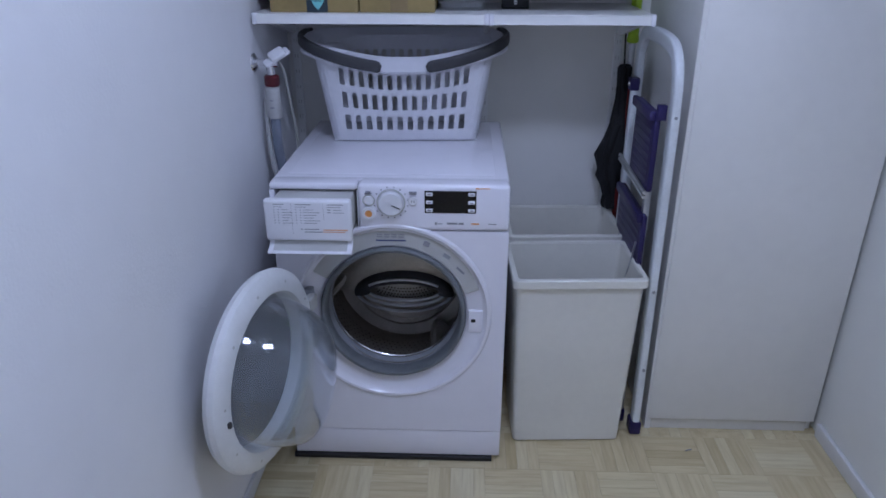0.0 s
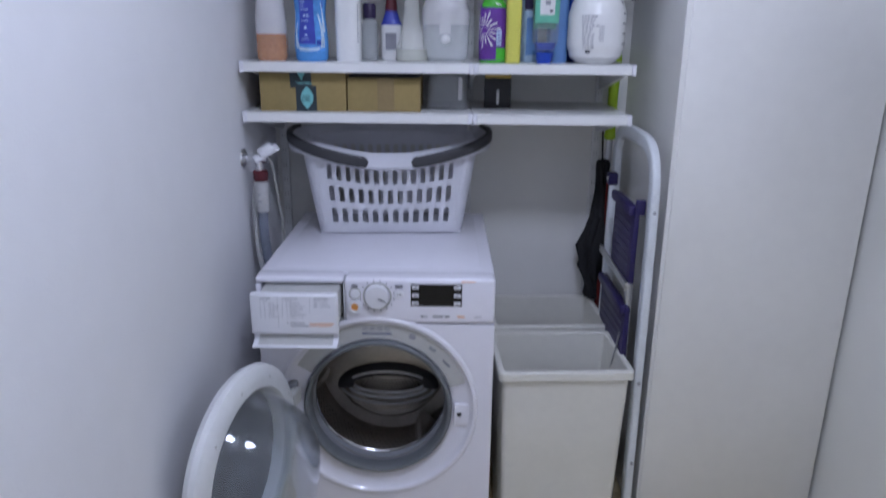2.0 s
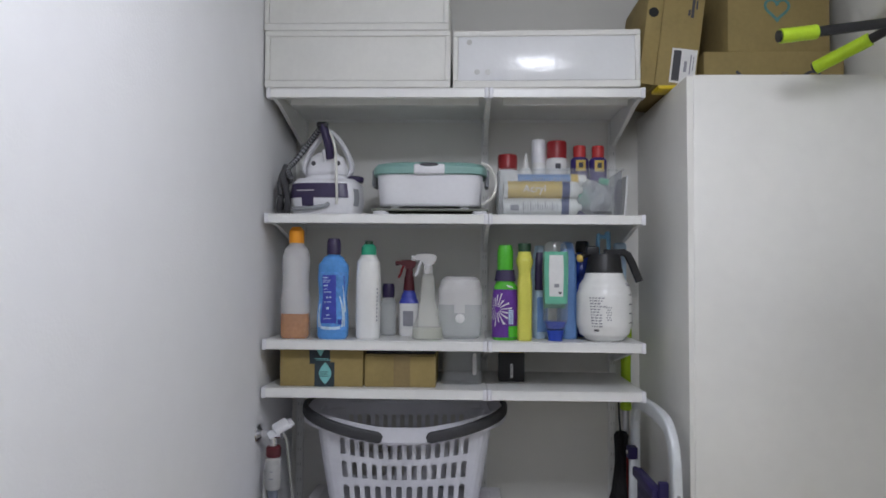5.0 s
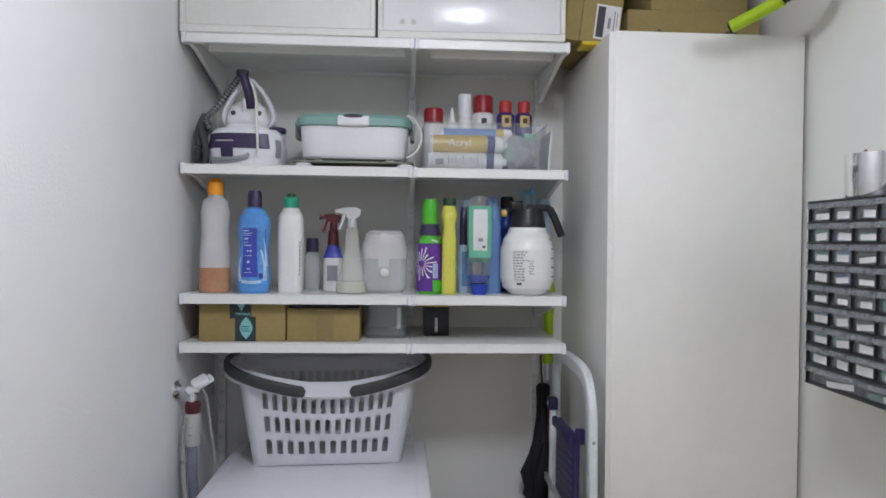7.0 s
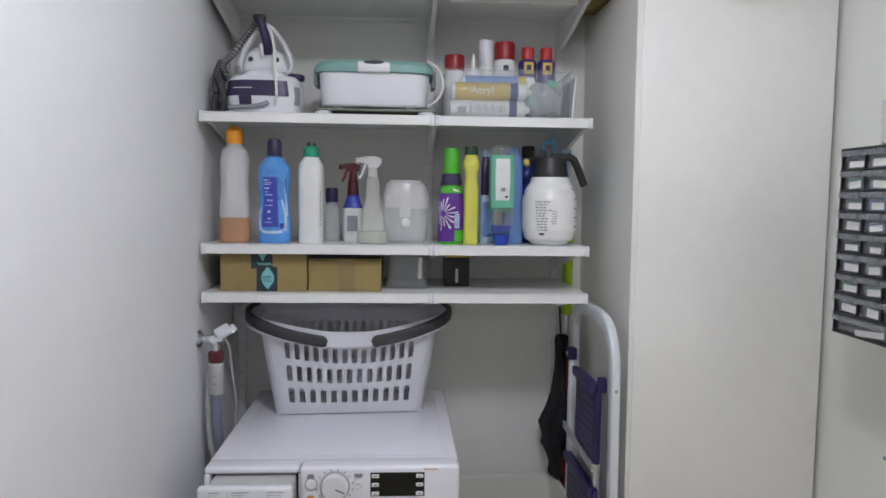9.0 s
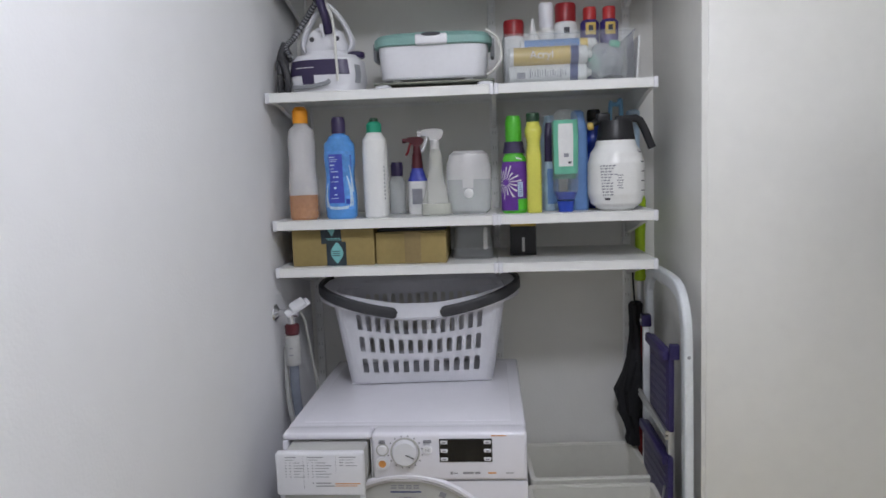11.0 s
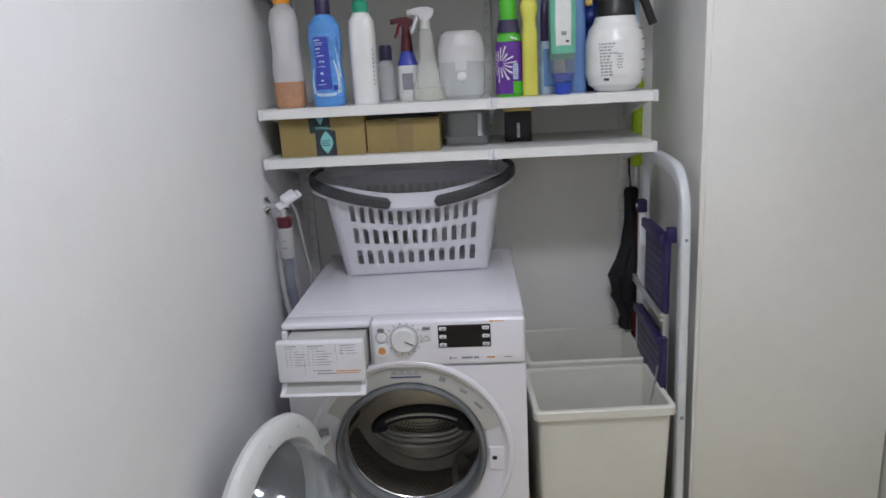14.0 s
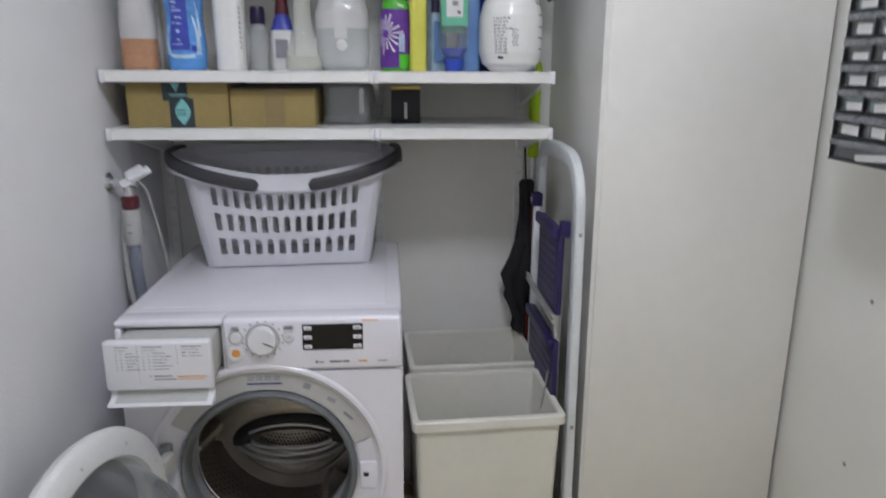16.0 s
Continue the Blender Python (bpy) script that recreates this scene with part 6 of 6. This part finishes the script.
bmesh.ops.create_icosphere(bag, subdivisions=3, radius=1.0)
for v in bag.verts:
    k = 1 + 0.22 * noise.noise(v.co * 2.6) + 0.10 * noise.noise(v.co * 7)
    v.co = Vector((v.co.x * 0.050 * k, v.co.y * 0.036 * k, 0.052 + v.co.z * 0.050 * k))
part("bag", bag, M_BAG, c)
part("fitting", moved(loft([(0, 0.020, 0.012, 3), (0.05, 0.026, 0.014, 3)]), pose(0.022, -0.004, 0.040, 0, 12, 0)), M_GREY, c, "dark grey fitting")
part("fitting", moved(box(-0.014, 0.014, -0.008, 0.008, 0, 0.018, 0.003, 2), pose(0.028, -0.004, 0.092, 0, 12, 0)), M_GREENLABEL, c, "green fitting")
part("fitting", moved(box(-0.012, 0.014, -0.006, 0.006, 0, 0.046, 0.003, 2), pose(-0.020, -0.010, 0.03, 0, -20, 0)), M_GREENLABEL, c, "green card")
part("fitting", moved(box(-0.024, 0.030, -0.006, 0.006, 0, 0.010, 0.003, 2), pose(0.020, -0.018, 0.006, 0, 4, 0)), M_CHARCOAL, c)
solo("folded_paper", moved(box(-0.003, 0.003, -0.07, 0.07, 0.0, 0.120, 0.001, 1), pose(0, 0, 0, 0, 4, 0)), M_PAPER, "folded white paper sheet beside the clear box", "paper", at=(1.022, 0.430, Z3 + 0.001))

# ---- top shelf and cabinet top ----
Z4 = LEVELS[3] + 0.0140


def lidded_box(x0, x1, z0, h, label, mfront):
    t = thing("storage_box", label, "storage box", at=((x0 + x1) / 2, SY, z0), group="white storage boxes")
    w = (x1 - x0) / 2
    part("body", box(-w, w, 0.006, 0.375, 0.0, h, 0.003, 2), M_MATTEBOX, t)
    part("frame", box(-w, w, -0.004, 0.0055, h - 0.016, h, 0.002, 1), M_MATTEBOX, t)
    part("frame", box(-w, w, -0.004, 0.0055, 0.0, 0.020, 0.002, 1), M_MATTEBOX, t)
    part("frame", box(-w, -w + 0.014, -0.004, 0.0055, 0.0202, h - 0.0162, 0.002, 1), M_MATTEBOX, t)
    part("frame", box(w - 0.014, w, -0.004, 0.0055, 0.0202, h - 0.0162, 0.002, 1), M_MATTEBOX, t)
    part("front_insert", box(-w + 0.0146, w - 0.0146, -0.0022, 0.0055, 0.0207, h - 0.0167, 0.0012, 2), mfront, t, "framed front insert")
    return t, w


lidded_box(0.006, 0.525, Z4, 0.160, "flat white storage box with framed front", M_MATTEBOX)
t, w = lidded_box(0.532, 1.046, Z4, 0.160, "white storage box with glossy front", M_GLOSSBOX)
t.matrix_basis = t.matrix_basis @ pose(0, 0, 0, 0, 0, -1.4)
for x, z in ((-0.212, 0.128), (-0.190, 0.045), (-0.160, 0.045)):
    part("dimple", moved(lathe([(0.008, 0), (0.0075, 0.0015), (0, 0.002)], 18), pose(x, -0.0012, z, 90, 0, 0)), M_SILVER, t)
lidded_box(0.002, 0.520, Z4 + 0.161, 0.165, "flat white storage box stacked on another", M_MATTEBOX)

kb = thing("shoe_box", "brown shoe box standing on end", "box", at=(1.128, 0.318, Z4 + 0.0125), ry=7.0)
part("body", box(-0.078, -0.034, 0.0, 0.300, 0.0, 0.295, 0.002, 2), M_CARD, kb)
part("lid", box(-0.0335, 0.078, -0.003, 0.303, -0.0005, 0.297, 0.002, 2), M_CARD, kb)
part("finger_hole", moved(lathe([(0.014, 0), (0.013, 0.001), (0, 0.0012)], 24), pose(-0.059, 0.0, 0.205, 90, 0, 0)), M_HOLE, kb, "round dark finger hole")
part("sticker", box(0.004, 0.074, -0.0042, -0.0031, 0.012, 0.110), M_PAPER, kb, "white sticker with black field")
part("sticker_print", box(0.009, 0.030, -0.005, -0.004, 0.018, 0.104), M_INK_DARK, kb)
part("sticker_print", bars([(0.040, 0.048, 0.045, 0.075), (0.056, 0.059, 0.04, 0.095), (0.064, 0.066, 0.05, 0.09)], -0.005, -0.004), M_INK, kb, smooth=0)
part("print", bars([(0.036, 0.042, 0.205, 0.222), (0.044, 0.052, 0.200, 0.255), (0.055, 0.060, 0.225, 0.250)], -0.0038, -0.0029), M_INK_DARK, kb, smooth=0)
solo("yellow_bag", box(-0.030, 0.085, 0.0, 0.07, 0.0, 0.0115, 0.004, 2), M_YELLOWBAG, "flat yellow plastic bag under a shoe box", "bag", at=(1.13, 0.300, Z4 + 0.0012))
t = thing("cardboard_box", "wide low brown cardboard box on the cabinet", "box", at=(1.435, 0.34, CZ - 0.001))
part("body", box(-0.195, 0.195, 0.0, 0.30, 0.0, 0.118, 0.003, 2), M_CARD, t)
part("print", moved(tube([(-0.105, -0.0005, 0.062), (-0.085, -0.0005, 0.045), (-0.055, -0.0005, 0.034), (-0.025, -0.0005, 0.030)], 0.004, 8, flat=0.25, up=(0, 1, 0)), pose(0, 0, 0)), M_INK_DARK, t, "dark curved print")
part("print", tube([(0.085, -0.0005, 0.052), (0.105, -0.0005, 0.060), (0.125, -0.0005, 0.055), (0.128, -0.0005, 0.035)], 0.004, 8, flat=0.25, up=(0, 1, 0)), M_INK_DARK, t)
part("tape", box(0.02, 0.04, -0.001, 0.001, 0.03, 0.060), M_CARD_DARK, t)
t = thing("cardboard_box", "brown cardboard box with a teal heart outline", "box", at=(1.456, 0.352, CZ + 0.1175), rz=4)
part("body", box(-0.148, 0.148, 0.0, 0.28, 0.0, 0.218, 0.003, 2), M_CARD, t)
cl = bmesh.new()
bmesh.ops.create_icosphere(cl, subdivisions=4, radius=1.0)
for v in cl.verts:
    k = 1 + 0.25 * noise.noise(v.co * 2.2) + 0.12 * noise.noise(v.co * 6)
    v.co = Vector((v.co.x * 0.088 * k, v.co.y * 0.10 * k, max(0.0, v.co.z) ** 0.8 * 0.036 * k))
solo("folded_cloth", cl, M_FABRIC, "crumpled black cloth on a cardboard box", "cloth", at=(1.475, 0.475, CZ + 0.3365))
heart = []
for k in range(28):
    a = 2 * math.pi * k / 28
    heart.append((0.0022 * 16 * math.sin(a) ** 3 * 0.98 - 0.006, -0.0008, 0.126 + 0.0021 * (13 * math.cos(a) - 5 * math.cos(2 * a) - 2 * math.cos(3 * a) - math.cos(4 * a))))
part("heart_print", tube(heart, 0.0042, 8, closed=True, n=2, flat=0.25, up=(0, 1, 0)), M_TEAL_INK, t, "teal heart outline")

lp = thing("loppers", "long-handled loppers with lime green grips", "loppers", at=(0, 0, 0))


def grip_handle(a, b, c, r=0.017):
    a, b, c = Vector(a), Vector(b), Vector(c)
    d = (b - a).normalized()
    g = part("grip", tube([a, a + d * 0.006, (a + b) / 2, b - d * 0.004, b], r, 16, straight=True), M_LIME, lp, "lime green foam grip")
    part("end_cap", tube([a - d * 0.006, a - d * 0.001], r * 0.82, 14, straight=True), M_BLACK, lp)
    part("tube", tube([b - d * 0.004, b + d * 0.012, c], r * 0.55, 12, straight=True, flat=1.3), M_BLACK, lp, "black oval handle tube")


grip_handle((1.302, 0.005, 2.097), (1.386, 0.008, 2.108), (1.595, 0.020, 2.138))
grip_handle((1.478, 0.196, 2.080), (1.562, 0.097, 2.121), (1.600, 0.030, 2.139))
part("joint", moved(lathe([(0.024, -0.014), (0.027, -0.010), (0.027, 0.010), (0.024, 0.014)], 20), pose(1.606, 0.022, 2.139, 70, 0, 10)), M_BLACK, lp, "black joint")
part("joint_bolt", moved(lathe([(0.008, 0.0), (0.007, 0.006), (0, 0.007)], 12), pose(1.604, 0.006, 2.134, 70, 0, 10)), M_GREY, lp)
part("grip", tube([(1.610, 0.022, 2.142), (1.640, 0.026, 2.156), (1.664, 0.03, 2.168)], 0.016, 14), M_LIME, lp)
part("wall_hook", tube([(1.655, 0.03, 2.166), (1.70, 0.034, 2.172), (1.755, 0.036, 2.176)], 0.008, 10), M_BLACK, lp, "black hook into the wall")
lp.matrix_basis = Matrix.Translation((0.577, -1.633, 1.561)) @ Matrix.Scale(0.965, 4) @ Matrix.Translation((-0.577, 1.633, -1.561))
c2 = thing("garden_shears", "garden shears with lime grip hung on the wall", "shears", at=(0, 0, 0))
part("grip", tube([(1.505, 0.02, 2.262), (1.570, 0.025, 2.272), (1.640, 0.03, 2.284)], 0.017, 14), M_LIME, c2)
part("end_cap", tube([(1.491, 0.019, 2.260), (1.504, 0.02, 2.262)], 0.014, 12, straight=True), M_BLACK, c2)
part("hook", box(1.632, X1 - 0.0005, 0.012, 0.048, 2.268, 2.300, 0.004, 2), M_BLACK, c2)

# ---- parts organiser on the right wall ----
OX, OY, OZ0, OZ1 = 1.515, -0.098, 1.193, 1.599
og = thing("drawer_organizer", "black wall organizer with many small clear drawers", "organizer", at=(OX, OY, OZ0))
NC, CW = 5, 0.0745
RH = 0.0450
OL = NC * CW + 0.006
HT = OZ1 - OZ0
D = X1 - OX
part("back", box(D - 0.004, D - 0.0005, -OL, 0.0, 0.0, HT), M_BLACK, og)
for y in (-OL, -0.003):
    part("side", box(0.004, D - 0.0045, y, y + 0.003, 0.0, HT, 0.001, 1), M_BLACK, og)
for k in range(10):
    z = 0.0 if k == 0 else 0.044 + (k - 1) * RH - 0.002
    part("shelf_board", box(0.0, D - 0.0045, -OL + 0.0031, -0.0031, z, z + (0.004 if k < 9 else 0.005), 0.001, 1), M_BLACK, og)
for j in range(1, NC):
    part("divider", box(0.005, D - 0.0045, -j * CW - 0.0045, -j * CW - 0.0015, 0.047, HT - 0.005), M_BLACK, og)


def drawer(y, z, w, h, seed):
    random.seed(seed)
    d = part("drawer", box(0.010, 0.0118, -w / 2, w / 2, 0.0, h, 0.0006, 1), M_CLEARGREY, og, "small clear plastic drawer")
    d.location = (0, y, z)
    part("pull", box(-0.005, 0.0098, -w / 2 + 0.0025, w / 2 - 0.0025, h * 0.66, h - 0.001, 0.003, 2), M_PULL, d)
    lw, lh = w * random.uniform(0.46, 0.72), h * random.uniform(0.26, 0.46)
    part("label", moved(box(0.0090, 0.0097, -lw / 2, lw / 2, 0.0, lh), pose(0, -w * random.uniform(0.04, 0.13), h * 0.08, random.choice((0, 0, 3, -6, 9)), 0, 0)), M_WHITEBOTTLE, d, "white paper label")
    cm = random.choice([M_CHARCOAL, M_CHARCOAL, M_INK_DARK, M_GREY, M_MIDBLUE, M_BLACK, M_CARD_DARK, M_GREENLABEL])
    part("contents", box(0.014, 0.11, -w / 2 + 0.003, w / 2 - 0.003, 0.0005, h * random.uniform(0.35, 0.7), 0.004, 1), cm, d)


for r in range(8):
    for j in range(NC):
        drawer(-0.003 - (j + 0.5) * CW, 0.047 + r * RH, CW - 0.0045, RH - 0.0045, r * 10 + j)
for j in range(2):
    w = (OL - 0.008) / 2
    drawer(-0.004 - (j + 0.5) * w, 0.0045, w - 0.003, 0.0365, 100 + j)
tin = thing("steel_tin", "polished steel tin standing on the organizer", "tin", at=(1.592, -0.235, OZ1 + 0.0005))
part("wall", lathe([(0.066, 0.0), (0.067, 0.002), (0.067, 0.092), (0.0645, 0.093), (0.0635, 0.090), (0.0635, 0.004), (0.0, 0.0035)], 48), M_CHROME, tin, "mirror-like steel wall")
solo("wire_coil", tube([(0.03 * math.cos(k * 0.9), 0.03 * math.sin(k * 0.9), 0.012 + k * 0.005) for k in range(18)], 0.004, 8), M_RED, "red wire coil inside a tin", "wire", at=(1.592, -0.235, OZ1 + 0.003))

# ---- small litter on the floor ----
solo("crumb", tube([(0, 0, 0.004), (0.010, 0.004, 0.005), (0.02, 0.008, 0.003)], 0.0016, 6), M_GREY, "small bit of litter on the parquet", "crumb", at=(1.245, 0.06, 0.0005))

# ---- parquet strips: squares of five, turned in turn ----
SQ, NS = 0.1605, 5
SW = SQ / NS
FX, FY = 0.002, -0.032
strip = bmesh.new()
hl, hw2, ch = SQ / 2 - 0.0001, SW / 2 - 0.0001, 0.0004
lowv = [strip.verts.new(p) for p in ((-hl, -hw2, -0.004), (hl, -hw2, -0.004), (hl, hw2, -0.004), (-hl, hw2, -0.004))]
midv = [strip.verts.new((v.co.x, v.co.y, -ch)) for v in lowv]
topv = [strip.verts.new((v.co.x - math.copysign(ch, v.co.x), v.co.y - math.copysign(ch, v.co.y), 0.0)) for v in lowv]
for a, b in ((lowv, midv), (midv, topv)):
    for i in range(4):
        strip.faces.new((a[i], a[(i + 1) % 4], b[(i + 1) % 4], b[i]))
strip.faces.new(topv)
strip_me = bpy.data.meshes.new("parquet_strip")
strip.to_mesh(strip_me)
strip.free()
strip_me.materials.append(M_PARQUET)
far_v, far_f = [], []
for ix in range(-1, 11):
    for iy in range(-18, 5):
        for k in range(NS):
            along_y = (ix + iy) % 2 == 0
            cx, cy = FX + (ix + 0.5) * SQ, FY + (iy + 0.5) * SQ
            o = (k + 0.5) * SW - SQ / 2
            cx, cy = (cx + o, cy) if along_y else (cx, cy + o)
            ex, ey = (SW / 2, SQ / 2) if along_y else (SQ / 2, SW / 2)
            if cx + ex < 0.004 or cx - ex > X1 - 0.004 or cy + ey > Y1 or cy - ey < Y0:
                continue
            if -3 <= iy <= 0 and not (0.1 < cx < 0.66 and cy > 0.03):
                ob = new("parquet_strip", strip_me)
                ob.parent = floor
                ob.location = (cx, cy, 0.0)
                ob.rotation_euler = (0, 0, math.pi / 2 if along_y else 0.0)
            else:
                n = len(far_v)
                far_v += [(cx - ex + 0.0004, cy - ey + 0.0004, -0.0005), (cx + ex - 0.0004, cy - ey + 0.0004, -0.0005), (cx + ex - 0.0004, cy + ey - 0.0004, -0.0005), (cx - ex + 0.0004, cy + ey - 0.0004, -0.0005)]
                far_f.append((n, n + 1, n + 2, n + 3))
me = bpy.data.meshes.new("parquet_rest")
me.from_pydata(far_v, [], far_f)
me.materials.append(M_PARQUET_FAR)
ob = new("parquet_rest", me)
ob.parent = floor
tagged(ob, "rest of the pale parquet strips", "", "", "stuff")
